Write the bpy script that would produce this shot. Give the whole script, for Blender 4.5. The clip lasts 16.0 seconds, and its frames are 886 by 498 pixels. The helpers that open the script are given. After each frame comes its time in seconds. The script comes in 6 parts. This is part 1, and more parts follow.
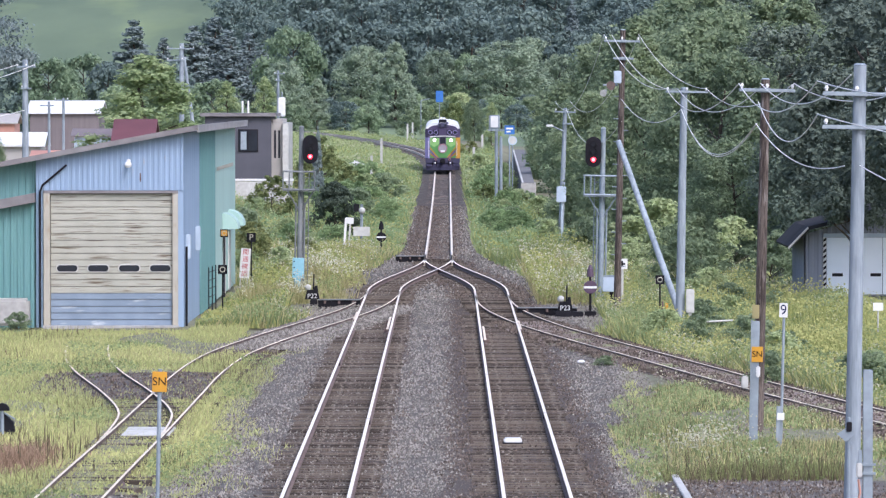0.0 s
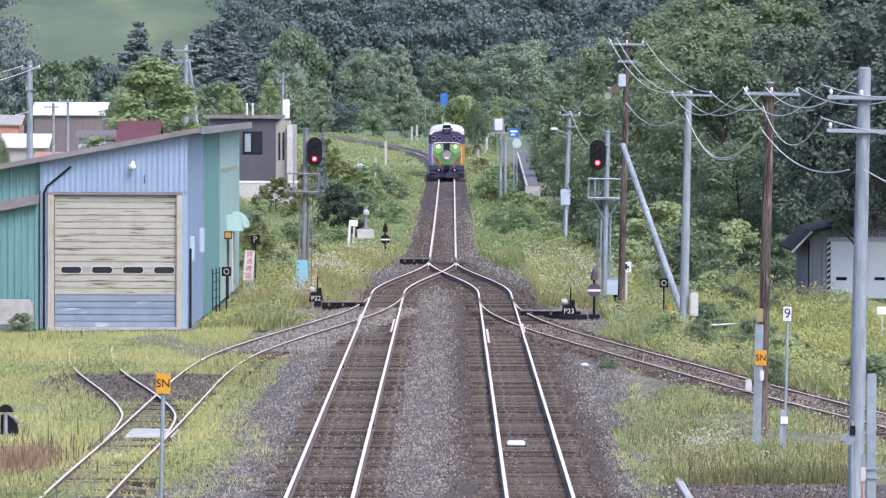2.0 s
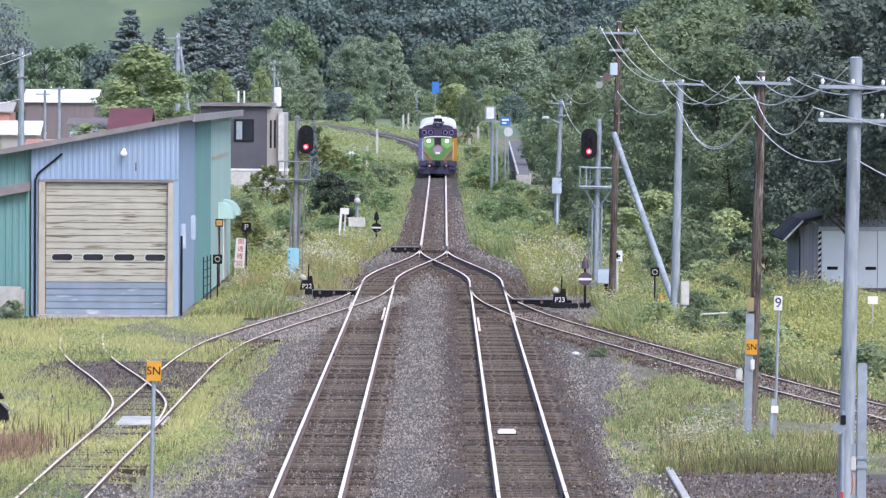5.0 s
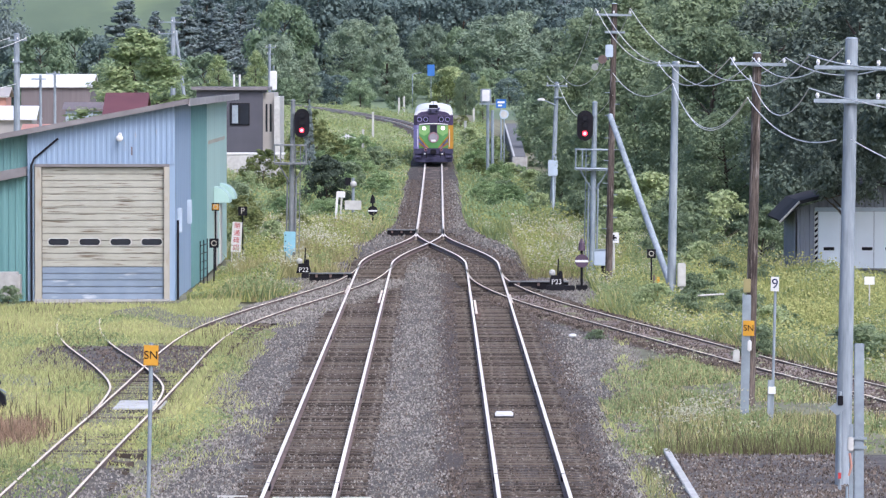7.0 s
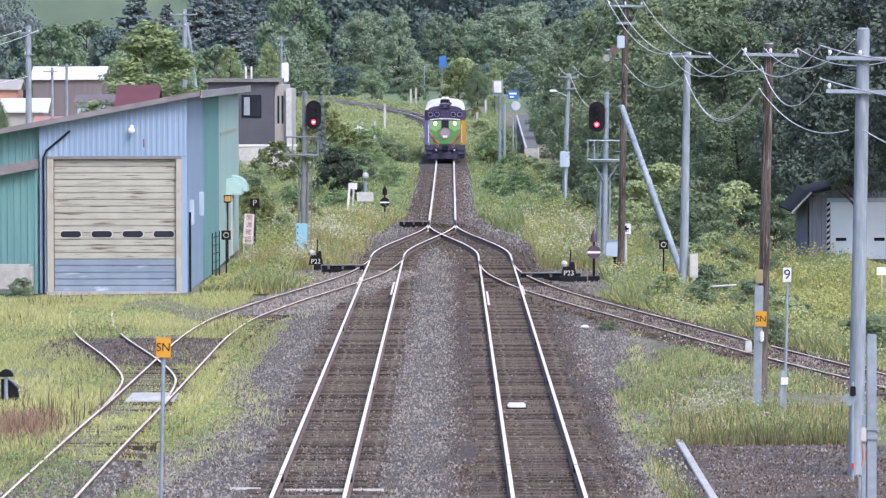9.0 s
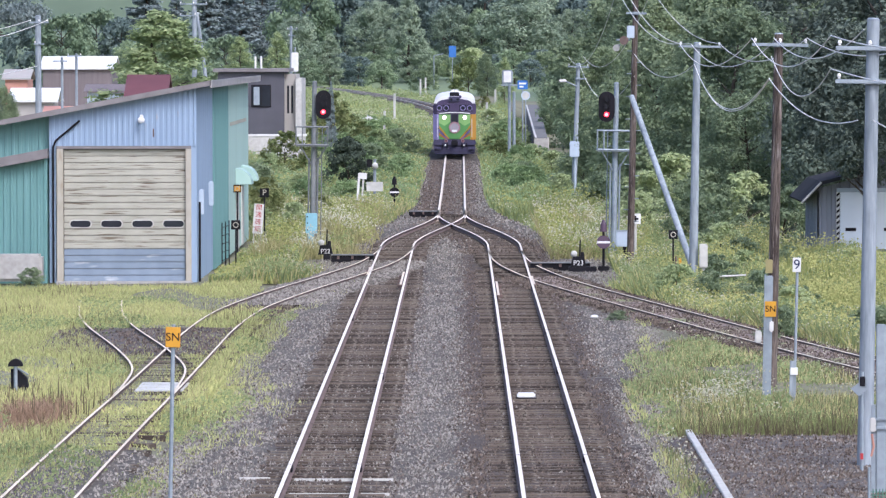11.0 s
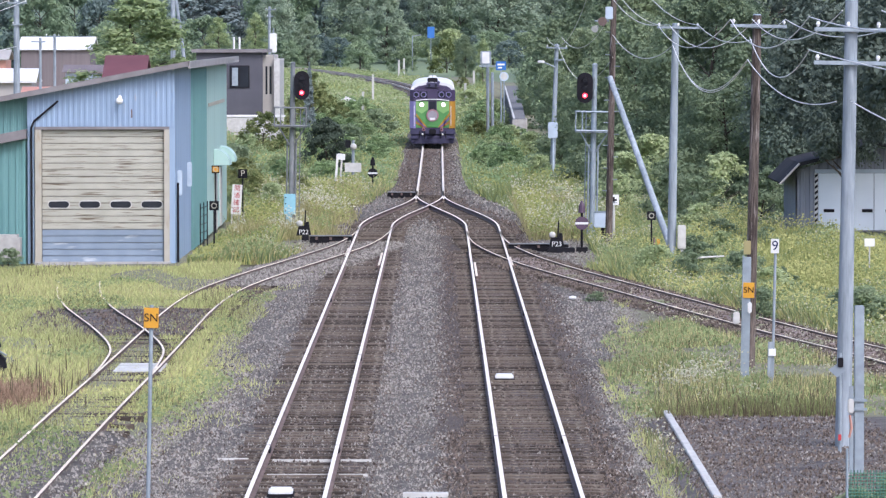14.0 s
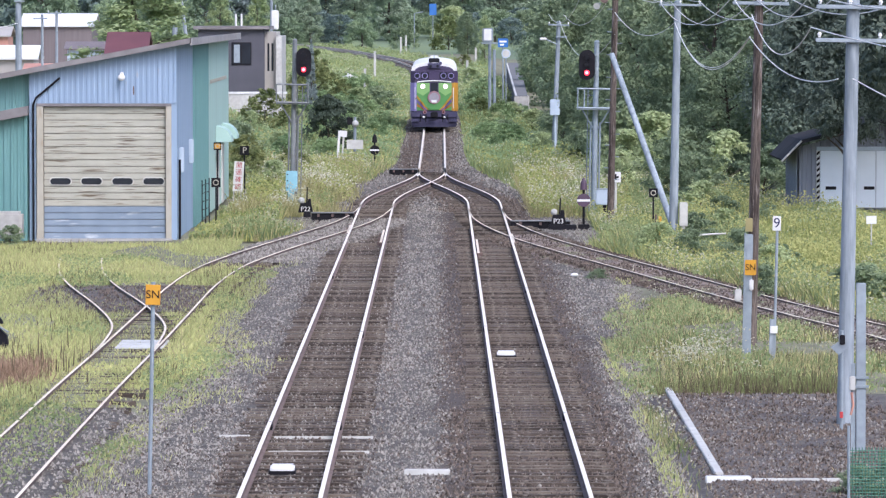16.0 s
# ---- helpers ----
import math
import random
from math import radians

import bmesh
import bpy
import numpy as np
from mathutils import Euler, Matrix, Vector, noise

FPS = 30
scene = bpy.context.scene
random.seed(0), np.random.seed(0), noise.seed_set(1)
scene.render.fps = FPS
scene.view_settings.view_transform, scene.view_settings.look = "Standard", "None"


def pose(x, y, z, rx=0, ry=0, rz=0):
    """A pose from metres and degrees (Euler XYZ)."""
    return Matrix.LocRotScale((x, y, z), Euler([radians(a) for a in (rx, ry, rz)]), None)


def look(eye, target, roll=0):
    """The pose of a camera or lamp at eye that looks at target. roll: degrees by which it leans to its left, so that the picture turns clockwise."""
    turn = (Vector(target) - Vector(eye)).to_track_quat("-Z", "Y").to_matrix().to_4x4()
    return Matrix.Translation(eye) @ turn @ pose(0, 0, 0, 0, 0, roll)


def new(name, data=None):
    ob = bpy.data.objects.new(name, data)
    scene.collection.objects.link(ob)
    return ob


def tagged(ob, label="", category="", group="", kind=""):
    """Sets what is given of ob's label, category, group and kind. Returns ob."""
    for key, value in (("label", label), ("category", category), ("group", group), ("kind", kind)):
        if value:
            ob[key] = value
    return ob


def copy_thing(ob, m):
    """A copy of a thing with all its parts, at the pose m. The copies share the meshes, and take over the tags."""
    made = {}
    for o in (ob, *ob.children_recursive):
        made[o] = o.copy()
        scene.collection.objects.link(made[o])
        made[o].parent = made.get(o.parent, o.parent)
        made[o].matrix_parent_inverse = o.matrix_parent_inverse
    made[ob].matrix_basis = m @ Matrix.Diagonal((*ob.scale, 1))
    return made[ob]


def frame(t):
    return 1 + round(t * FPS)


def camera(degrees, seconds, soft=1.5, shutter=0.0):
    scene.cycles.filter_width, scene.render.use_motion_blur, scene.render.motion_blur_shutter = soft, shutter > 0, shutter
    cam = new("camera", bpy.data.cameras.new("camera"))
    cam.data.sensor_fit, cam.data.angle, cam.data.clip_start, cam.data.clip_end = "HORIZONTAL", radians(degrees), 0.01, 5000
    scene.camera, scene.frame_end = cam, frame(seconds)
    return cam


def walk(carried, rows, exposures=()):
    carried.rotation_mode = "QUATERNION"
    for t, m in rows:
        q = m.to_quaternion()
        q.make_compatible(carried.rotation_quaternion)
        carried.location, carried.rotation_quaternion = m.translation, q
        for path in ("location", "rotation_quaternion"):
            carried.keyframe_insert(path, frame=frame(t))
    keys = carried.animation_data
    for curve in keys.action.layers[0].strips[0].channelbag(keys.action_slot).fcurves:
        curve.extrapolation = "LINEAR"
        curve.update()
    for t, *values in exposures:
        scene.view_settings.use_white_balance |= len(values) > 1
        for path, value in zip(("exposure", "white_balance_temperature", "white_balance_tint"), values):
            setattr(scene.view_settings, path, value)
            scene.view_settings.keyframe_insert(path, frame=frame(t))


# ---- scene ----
cam = camera(9.4, 16.0, soft=1.3)
EYE = (0.0, 0.0, 6.7)
# seconds, yaw, pitch, roll of the long lens held on the footbridge
ROWS = [
    (0.0, 0.052, -1.592, 0.015), (0.5, 0.071, -1.564, -0.154), (1.0, 0.100, -1.569, -0.196),
    (1.5, 0.115, -1.645, -0.305), (2.0, 0.099, -1.564, -0.152), (2.5, 0.044, -1.619, -0.154),
    (3.0, 0.064, -1.672, -0.211), (3.5, 0.091, -1.707, -0.385), (4.0, 0.036, -1.677, -0.300),
    (6.5, -0.038, -1.783, -0.365), (7.0, -0.038, -1.871, -0.012), (7.5, 0.072, -1.994, 0.029),
    (8.0, 0.072, -1.941, 0.044), (10.5, 0.119, -2.038, 0.218), (11.0, 0.190, -2.069, 0.094),
    (11.5, 0.216, -2.113, 0.151), (12.0, 0.248, -2.161, 0.271), (12.5, 0.283, -2.190, 0.122),
    (13.0, 0.217, -2.214, 0.142), (13.5, 0.151, -2.079, 0.022), (14.0, -0.039, -2.272, 0.043),
    (14.5, -0.057, -2.323, 0.036), (15.0, -0.106, -2.327, 0.068), (15.5, -0.034, -2.454, 0.127),
    (16.0, -0.018, -2.516, 0.0),
]
walk(cam, [(t, pose(*EYE, 90 + pitch, roll, yaw)) for t, yaw, pitch, roll in ROWS], exposures=[(0, 0.71, 5690, 17), (16, 0.71, 5690, 17)])

# ---- light: a bright, thinly overcast sky ----
world = bpy.data.worlds.new("sky")
scene.world = world
world.use_nodes = True
wn = world.node_tree.nodes
sky = wn.new("ShaderNodeTexSky")
sky.sky_type = "NISHITA"
sky.sun_disc = False
sky.sun_elevation = radians(48)
sky.sun_rotation = radians(150)
sky.dust_density = 4.0
sky.air_density = 1.0
wn["Background"].inputs["Strength"].default_value = 0.15
world.node_tree.links.new(sky.outputs[0], wn["Background"].inputs["Color"])
sun = new("sun", bpy.data.lights.new("sun", "SUN"))
sun.data.energy = 1.05
sun.data.angle = radians(25)
sun.data.color = (1.0, 0.97, 0.93)
SUN_EL, SUN_AZ = radians(48), radians(150)
sun.matrix_world = look((0, 0, 60), (-30 * math.sin(SUN_AZ) * math.cos(SUN_EL), -30 * math.cos(SUN_AZ) * math.cos(SUN_EL), 60 - 30 * math.sin(SUN_EL)))


# ---- materials ----
def mat(name, c1, c2=None, scale=6.0, rough=0.7, metal=0.0, bump=0.15, island=0.0, stretch=(1, 1, 1), detail=6.0, emit=None, thin=0.0, spots=None, spec=0.5, obj=0.0, contrast=0.3, depth=0.02):
    """A surface with grain at two scales between two colours, fine relief, and change from piece to piece."""
    m = bpy.data.materials.new(name)
    m.use_nodes = True
    n, l = m.node_tree.nodes, m.node_tree.links
    b = n["Principled BSDF"]
    b.inputs["Roughness"].default_value = rough
    b.inputs["Metallic"].default_value = metal
    b.inputs["Specular IOR Level"].default_value = spec
    c2 = c2 or tuple(v * 0.7 for v in c1)
    geo = n.new("ShaderNodeNewGeometry")
    co = n.new("ShaderNodeMapping")
    co.inputs["Scale"].default_value = stretch
    tc = n.new("ShaderNodeTexCoord")
    l.new(tc.outputs["Object"], co.inputs["Vector"])
    fine, broad = n.new("ShaderNodeTexNoise"), n.new("ShaderNodeTexNoise")
    for node, s in ((fine, scale), (broad, scale * 0.13)):
        node.inputs["Scale"].default_value = s
        node.inputs["Detail"].default_value = detail
        l.new(co.outputs[0], node.inputs["Vector"])
    add = n.new("ShaderNodeMath")
    add.operation = "ADD"
    l.new(fine.outputs["Fac"], add.inputs[0])
    l.new(broad.outputs["Fac"], add.inputs[1])
    src = add.outputs[0]
    if island or obj:
        ma = n.new("ShaderNodeMath")
        ma.operation = "MULTIPLY_ADD"
        info = n.new("ShaderNodeObjectInfo")
        l.new(geo.outputs["Random Per Island"] if island else info.outputs["Random"], ma.inputs[0])
        ma.inputs[1].default_value = island or obj
        l.new(src, ma.inputs[2])
        sub = n.new("ShaderNodeMath")
        sub.operation = "SUBTRACT"
        l.new(ma.outputs[0], sub.inputs[0])
        sub.inputs[1].default_value = (island or obj) * 0.5
        src = sub.outputs[0]
    if thin:
        whole = n.new("ShaderNodeObjectInfo")
        tone = n.new("ShaderNodeMath")
        tone.operation = "MULTIPLY_ADD"
        l.new(whole.outputs["Random"], tone.inputs[0])
        tone.inputs[1].default_value = 0.34
        l.new(src, tone.inputs[2])
        lower = n.new("ShaderNodeMath")
        lower.operation = "SUBTRACT"
        l.new(tone.outputs[0], lower.inputs[0])
        lower.inputs[1].default_value = 0.17
        src = lower.outputs[0]
    ramp = n.new("ShaderNodeMapRange")
    ramp.inputs[1].default_value, ramp.inputs[2].default_value = 1 - contrast, 1 + contrast
    l.new(src, ramp.inputs[0])
    mix = n.new("ShaderNodeMix")
    mix.data_type = "RGBA"
    l.new(ramp.outputs[0], mix.inputs[0])
    mix.inputs[6].default_value, mix.inputs[7].default_value = (*c2, 1), (*c1, 1)
    col = mix.outputs[2]
    if spots:
        sc, sscale, lo, hi, sstretch = spots
        mp = n.new("ShaderNodeMapping")
        mp.inputs["Scale"].default_value = sstretch
        l.new(tc.outputs["Object"], mp.inputs["Vector"])
        sn = n.new("ShaderNodeTexNoise")
        sn.inputs["Scale"].default_value = sscale
        sn.inputs["Detail"].default_value = 5
        l.new(mp.outputs[0], sn.inputs["Vector"])
        sr = n.new("ShaderNodeMapRange")
        sr.inputs[1].default_value, sr.inputs[2].default_value = lo, hi
        l.new(sn.outputs["Fac"], sr.inputs[0])
        m2 = n.new("ShaderNodeMix")
        m2.data_type = "RGBA"
        l.new(sr.outputs[0], m2.inputs[0])
        l.new(col, m2.inputs[6])
        m2.inputs[7].default_value = (*sc, 1)
        col = m2.outputs[2]
    l.new(col, b.inputs["Base Color"])
    if bump:
        bp = n.new("ShaderNodeBump")
        bp.inputs["Strength"].default_value = bump
        bp.inputs["Distance"].default_value = depth
        l.new(fine.outputs["Fac"], bp.inputs["Height"])
        l.new(bp.outputs[0], b.inputs["Normal"])
    if emit:
        b.inputs["Emission Color"].default_value = (*emit[:3], 1)
        b.inputs["Emission Strength"].default_value = emit[3]
    if thin:
        tr = n.new("ShaderNodeBsdfTranslucent")
        l.new(col, tr.inputs["Color"])
        ms = n.new("ShaderNodeMixShader")
        ms.inputs[0].default_value = thin
        l.new(b.outputs[0], ms.inputs[1])
        l.new(tr.outputs[0], ms.inputs[2])
        l.new(ms.outputs[0], n["Material Output"].inputs["Surface"])
    return m


M = {
    "pasture": mat("pasture", (0.15, 0.20, 0.11), (0.095, 0.135, 0.076), 0.06, 0.95, bump=0.2, stretch=(1, 0.25, 1), contrast=0.2, spots=((0.20, 0.255, 0.11), 0.035, 0.52, 0.66, (1, 0.3, 1))),
    "soil": mat("soil", (0.22, 0.22, 0.13), (0.12, 0.115, 0.07), 2.0, 0.95, bump=0.6, spots=((0.20, 0.17, 0.11), 0.25, 0.55, 0.7, (1, 1, 1))),
    "ballast": mat("ballast", (0.15, 0.139, 0.122), (0.075, 0.068, 0.06), 15.0, 0.95, bump=1.0, contrast=0.22, depth=0.06, spec=0.2),
    "fouled": mat("fouled_ballast", (0.095, 0.078, 0.064), (0.042, 0.033, 0.027), 15.0, 0.95, bump=1.0, contrast=0.22, depth=0.06),
    "stone": mat("stone", (0.33, 0.308, 0.268), (0.11, 0.099, 0.086), 14.0, 0.9, island=0.85, bump=0.3, spec=0.2),
    "brownstone": mat("brown_stone", (0.185, 0.148, 0.118), (0.05, 0.039, 0.031), 14.0, 0.9, island=0.85, bump=0.3, spec=0.2),
    "gravel": mat("gravel", (0.135, 0.12, 0.108), (0.06, 0.052, 0.047), 12.0, 0.95, bump=1.0, contrast=0.2, depth=0.05),
    # near-white and barely metallic: the sky's sheen on the rails is in the colour
    "steel": mat("sky_sheen_steel", (0.88, 0.81, 0.71), (0.74, 0.67, 0.58), 3.0, 0.7, metal=0.05, bump=0.03, stretch=(8, 0.3, 1), spec=0.3),
    "rust": mat("rusty_rail", (0.20, 0.145, 0.125), (0.10, 0.068, 0.06), 9.0, 0.85, bump=0.3),
    # pale colour stands for sky reflected in the rail sides round the bend
    "palerail": mat("sky_lit_rail_side", (0.66, 0.58, 0.48), (0.44, 0.37, 0.30), 5.0, 0.7, metal=0.1, bump=0.1),
    "dullrail": mat("dull_rail", (0.86, 0.77, 0.62), (0.60, 0.51, 0.38), 5.0, 0.7, metal=0.1, bump=0.1, stretch=(4, 0.5, 1), spec=0.3),
    "sleeper": mat("sleeper_wood", (0.165, 0.135, 0.105), (0.055, 0.044, 0.036), 9.0, 0.9, bump=0.6, stretch=(0.6, 6, 3), obj=0.8, spots=((0.23, 0.20, 0.165), 7.0, 0.54, 0.64, (1, 1, 1)), spec=0.2),
    "sleepers": mat("old_sleeper_wood", (0.20, 0.165, 0.145), (0.095, 0.078, 0.07), 9.0, 0.9, bump=0.6, stretch=(0.6, 6, 3), island=0.7),
    "concrete": mat("concrete", (0.46, 0.45, 0.42), (0.30, 0.29, 0.27), 5.0, 0.85, bump=0.2),
    "pole": mat("concrete_pole", (0.35, 0.395, 0.43), (0.205, 0.24, 0.265), 4.0, 0.8, bump=0.2, stretch=(3, 3, 0.5), contrast=0.22),
    "zinc": mat("galvanised_steel", (0.36, 0.42, 0.46), (0.25, 0.29, 0.32), 7.0, 0.55, metal=0.35, bump=0.08),
    "signalgrey": mat("weathered_signal_steel", (0.25, 0.265, 0.27), (0.16, 0.17, 0.175), 7.0, 0.65, metal=0.2, bump=0.08),
    "woodpole": mat("tarred_wood", (0.165, 0.135, 0.115), (0.04, 0.031, 0.027), 9.0, 0.9, bump=0.6, stretch=(6, 6, 0.4), contrast=0.17, spots=((0.30, 0.27, 0.25), 5.0, 0.60, 0.72, (4, 4, 0.4)), spec=0.2),
    "blue": mat("blue_sheet", (0.31, 0.41, 0.54), (0.26, 0.35, 0.47), 1.5, 0.5, bump=0.04, stretch=(1, 1, 0.3), spots=((0.42, 0.36, 0.30), 3.0, 0.66, 0.85, (3, 3, 0.5))),
    "green": mat("green_sheet", (0.16, 0.31, 0.30), (0.12, 0.255, 0.245), 1.5, 0.55, bump=0.04, stretch=(1, 1, 0.3)),
    "pale": mat("pale_green_sheet", (0.43, 0.60, 0.55), (0.37, 0.53, 0.48), 1.2, 0.5, bump=0.03, stretch=(1, 1, 0.3)),
    "cream": mat("cream_slat", (0.46, 0.45, 0.375), (0.36, 0.35, 0.285), 2.0, 0.55, bump=0.05, spots=((0.12, 0.09, 0.055), 2.2, 0.575, 0.67, (0.45, 1, 9.0))),
    "bluegrey": mat("blue_grey_slat", (0.25, 0.31, 0.38), (0.19, 0.24, 0.30), 2.0, 0.5, bump=0.05, spots=((0.55, 0.58, 0.6), 1.3, 0.6, 0.75, (0.8, 1, 4.0))),
    "frame": mat("cream_frame", (0.48, 0.46, 0.39), (0.36, 0.33, 0.26), 2.0, 0.6, bump=0.05, spots=((0.28, 0.20, 0.12), 2.2, 0.6, 0.8, (2, 2, 0.5))),
    "fascia": mat("roof_edge", (0.25, 0.235, 0.235), (0.15, 0.135, 0.135), 2.0, 0.6, bump=0.1),
    "tinroof": mat("tin_roof", (0.44, 0.42, 0.42), (0.30, 0.28, 0.28), 1.0, 0.5, metal=0.2),
    "glass": mat("dark_glass", (0.03, 0.035, 0.045), (0.02, 0.022, 0.03), 2.0, 0.12, bump=0.0),
    "white": mat("white_paint", (0.80, 0.80, 0.79), (0.66, 0.66, 0.64), 4.0, 0.5, bump=0.04),
    "greywhite": mat("weathered_white", (0.60, 0.60, 0.56), (0.42, 0.41, 0.38), 5.0, 0.7, bump=0.1),
    "black": mat("black_paint", (0.016, 0.015, 0.02), (0.008, 0.008, 0.01), 5.0, 0.75, bump=0.05, spec=0.2),
    "yellow": mat("yellow_paint", (0.70, 0.36, 0.02), (0.58, 0.28, 0.02), 4.0, 0.5, bump=0.02),
    "redpaint": mat("red_paint", (0.55, 0.05, 0.05), (0.40, 0.04, 0.04), 4.0, 0.5, bump=0.02),
    "navy": mat("navy_letter", (0.02, 0.03, 0.10), None, 4.0, 0.5, bump=0.0),
    "ltblue": mat("light_blue_box", (0.30, 0.56, 0.66), (0.22, 0.44, 0.54), 4.0, 0.55, bump=0.05),
    "signblue": mat("sign_blue", (0.04, 0.17, 0.48), (0.03, 0.12, 0.38), 4.0, 0.5, bump=0.0),
    "cabinet": mat("cabinet_blue_grey", (0.50, 0.58, 0.66), (0.40, 0.48, 0.56), 3.0, 0.5, bump=0.03),
    "plum": mat("plum_disc", (0.10, 0.06, 0.10), None, 4.0, 0.5, bump=0.03),
    "darkred": mat("dark_red_lens", (0.08, 0.015, 0.015), None, 4.0, 0.3, bump=0.0),
    "redlamp": mat("red_signal_light", (0.8, 0.02, 0.02), None, 4.0, 0.4, bump=0.0, emit=(1.0, 0.03, 0.05, 3.0)),
    "redglow": mat("red_lens_core", (0.9, 0.3, 0.3), None, 4.0, 0.4, bump=0.0, emit=(1.0, 0.28, 0.30, 2.2)),
    "wire": mat("overhead_cable", (0.80, 0.80, 0.78), (0.60, 0.60, 0.58), 4.0, 0.6, bump=0.0),
    "bark": mat("bark", (0.11, 0.09, 0.07), (0.05, 0.04, 0.032), 6.0, 0.95, bump=0.6, stretch=(3, 3, 0.5)),
    "leaf": mat("broad_leaf", (0.355, 0.425, 0.245), (0.18, 0.24, 0.15), 0.35, 0.6, bump=0.0, island=0.32, thin=0.45, spec=0.04),
    "leafy": mat("yellow_green_leaf", (0.58, 0.64, 0.36), (0.29, 0.37, 0.18), 0.4, 0.6, bump=0.0, island=0.38, thin=0.42, spec=0.04),
    "leafd": mat("dark_leaf", (0.21, 0.26, 0.195), (0.11, 0.15, 0.12), 0.3, 0.65, bump=0.0, island=0.26, thin=0.3, spec=0.04),
    # green lightened and greyed in the colour for the haze before far trees
    "leafg": mat("hazed_grey_green_leaf", (0.375, 0.45, 0.31), (0.225, 0.29, 0.212), 0.3, 0.6, bump=0.0, island=0.15, thin=0.35, spec=0.04),
    # hillside leaf colour made bluer and paler to stand for distance haze
    "leafb": mat("hazed_wood_leaf", (0.215, 0.28, 0.245), (0.128, 0.175, 0.162), 0.4, 0.7, bump=0.0, island=0.10, thin=0.25, spec=0.04),
    "needle": mat("conifer_needle", (0.172, 0.21, 0.16), (0.098, 0.127, 0.105), 0.3, 0.7, bump=0.0, island=0.2, thin=0.2, spec=0.04),
    "evergreen": mat("evergreen_leaf", (0.105, 0.135, 0.095), (0.05, 0.07, 0.055), 0.3, 0.7, bump=0.0, island=0.2, thin=0.12, spec=0.04),
    # haze over the far conifers is mixed into this lighter, bluish needle colour
    "farneedle": mat("hazed_needle", (0.255, 0.305, 0.295), (0.155, 0.20, 0.20), 0.3, 0.7, bump=0.0, island=0.12, thin=0.15, spec=0.04),
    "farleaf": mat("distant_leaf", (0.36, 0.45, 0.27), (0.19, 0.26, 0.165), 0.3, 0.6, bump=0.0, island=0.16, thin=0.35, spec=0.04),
    "rustleaf": mat("reddish_leaf", (0.30, 0.31, 0.13), (0.15, 0.19, 0.075), 0.5, 0.6, bump=0.0, island=0.38, thin=0.35, spec=0.04),
    "grass": mat("yard_grass", (0.70, 0.69, 0.30), (0.46, 0.49, 0.20), 0.5, 0.7, bump=0.0, island=0.6, thin=0.45, spec=0.1),
    "drygrass": mat("dry_grass", (0.60, 0.52, 0.28), (0.33, 0.31, 0.14), 0.5, 0.75, bump=0.0, island=0.38, thin=0.42, spec=0.2),
    "weed": mat("weed_green", (0.34, 0.395, 0.175), (0.18, 0.235, 0.10), 0.5, 0.7, bump=0.0, island=0.38, thin=0.42, spec=0.2),
    "goldweed": mat("goldenrod", (0.54, 0.52, 0.20), (0.27, 0.31, 0.10), 0.5, 0.7, bump=0.0, island=0.38, thin=0.42, spec=0.2),
    "brightweed": mat("bright_grass", (0.41, 0.52, 0.23), (0.22, 0.32, 0.135), 0.5, 0.7, bump=0.0, island=0.38, thin=0.40, spec=0.2),
    "redweed": mat("red_brown_weed", (0.42, 0.29, 0.20), (0.24, 0.16, 0.10), 0.8, 0.8, bump=0.0, island=0.38, thin=0.27, spec=0.2),
    "seedstalk": mat("brown_seed_stalk", (0.17, 0.14, 0.08), (0.09, 0.075, 0.045), 0.8, 0.8, bump=0.0, island=0.38, thin=0.2, spec=0.2),
    "flower": mat("pale_flower", (0.62, 0.60, 0.46), (0.44, 0.43, 0.30), 0.8, 0.8, bump=0.0, island=0.38, thin=0.35, spec=0.2),
    "rustbed": mat("rusty_bed", (0.27, 0.21, 0.17), (0.12, 0.095, 0.08), 16.0, 0.95, bump=1.0, spots=((0.20, 0.22, 0.09), 0.6, 0.52, 0.62, (1, 0.4, 1))),
    "asphalt": mat("asphalt", (0.20, 0.20, 0.20), (0.14, 0.14, 0.14), 3.0, 0.95, bump=0.2, spec=0.1),
    "housegrey": mat("house_grey", (0.095, 0.095, 0.115), (0.075, 0.075, 0.09), 1.0, 0.7, bump=0.03),
    "beige": mat("house_beige", (0.42, 0.40, 0.37), (0.35, 0.33, 0.30), 1.0, 0.7, bump=0.03),
    "taupe": mat("house_taupe", (0.20, 0.17, 0.17), (0.15, 0.128, 0.128), 1.0, 0.7, stretch=(4, 4, 0.3)),
    "maroon": mat("maroon_roof", (0.15, 0.055, 0.06), (0.11, 0.04, 0.045), 1.0, 0.6),
    "orange": mat("orange_roof", (0.55, 0.29, 0.22), (0.46, 0.23, 0.17), 1.0, 0.6),
    "hutgrey": mat("hut_grey", (0.26, 0.28, 0.33), (0.19, 0.21, 0.25), 1.0, 0.6, stretch=(4, 4, 0.3)),
    "net": mat("green_netting", (0.10, 0.24, 0.16), (0.06, 0.16, 0.11), 3.0, 0.8, bump=0.0),
    "brightleaf": mat("fresh_green_leaf", (0.41, 0.52, 0.26), (0.20, 0.29, 0.14), 0.4, 0.6, bump=0.0, island=0.30, thin=0.42, spec=0.04),
}


# ---- building helpers ----
def thing(name, x, y, z, label, category, group="", kind="", turn=0.0, lean=0.0):
    e = new(name)
    e.matrix_world = pose(x, y, z, 0, lean, turn)
    return tagged(e, label, category, group, kind)


def mesh_of(bm, name):
    me = bpy.data.meshes.new(name)
    bm.normal_update()
    bm.to_mesh(me)
    bm.free()
    return me


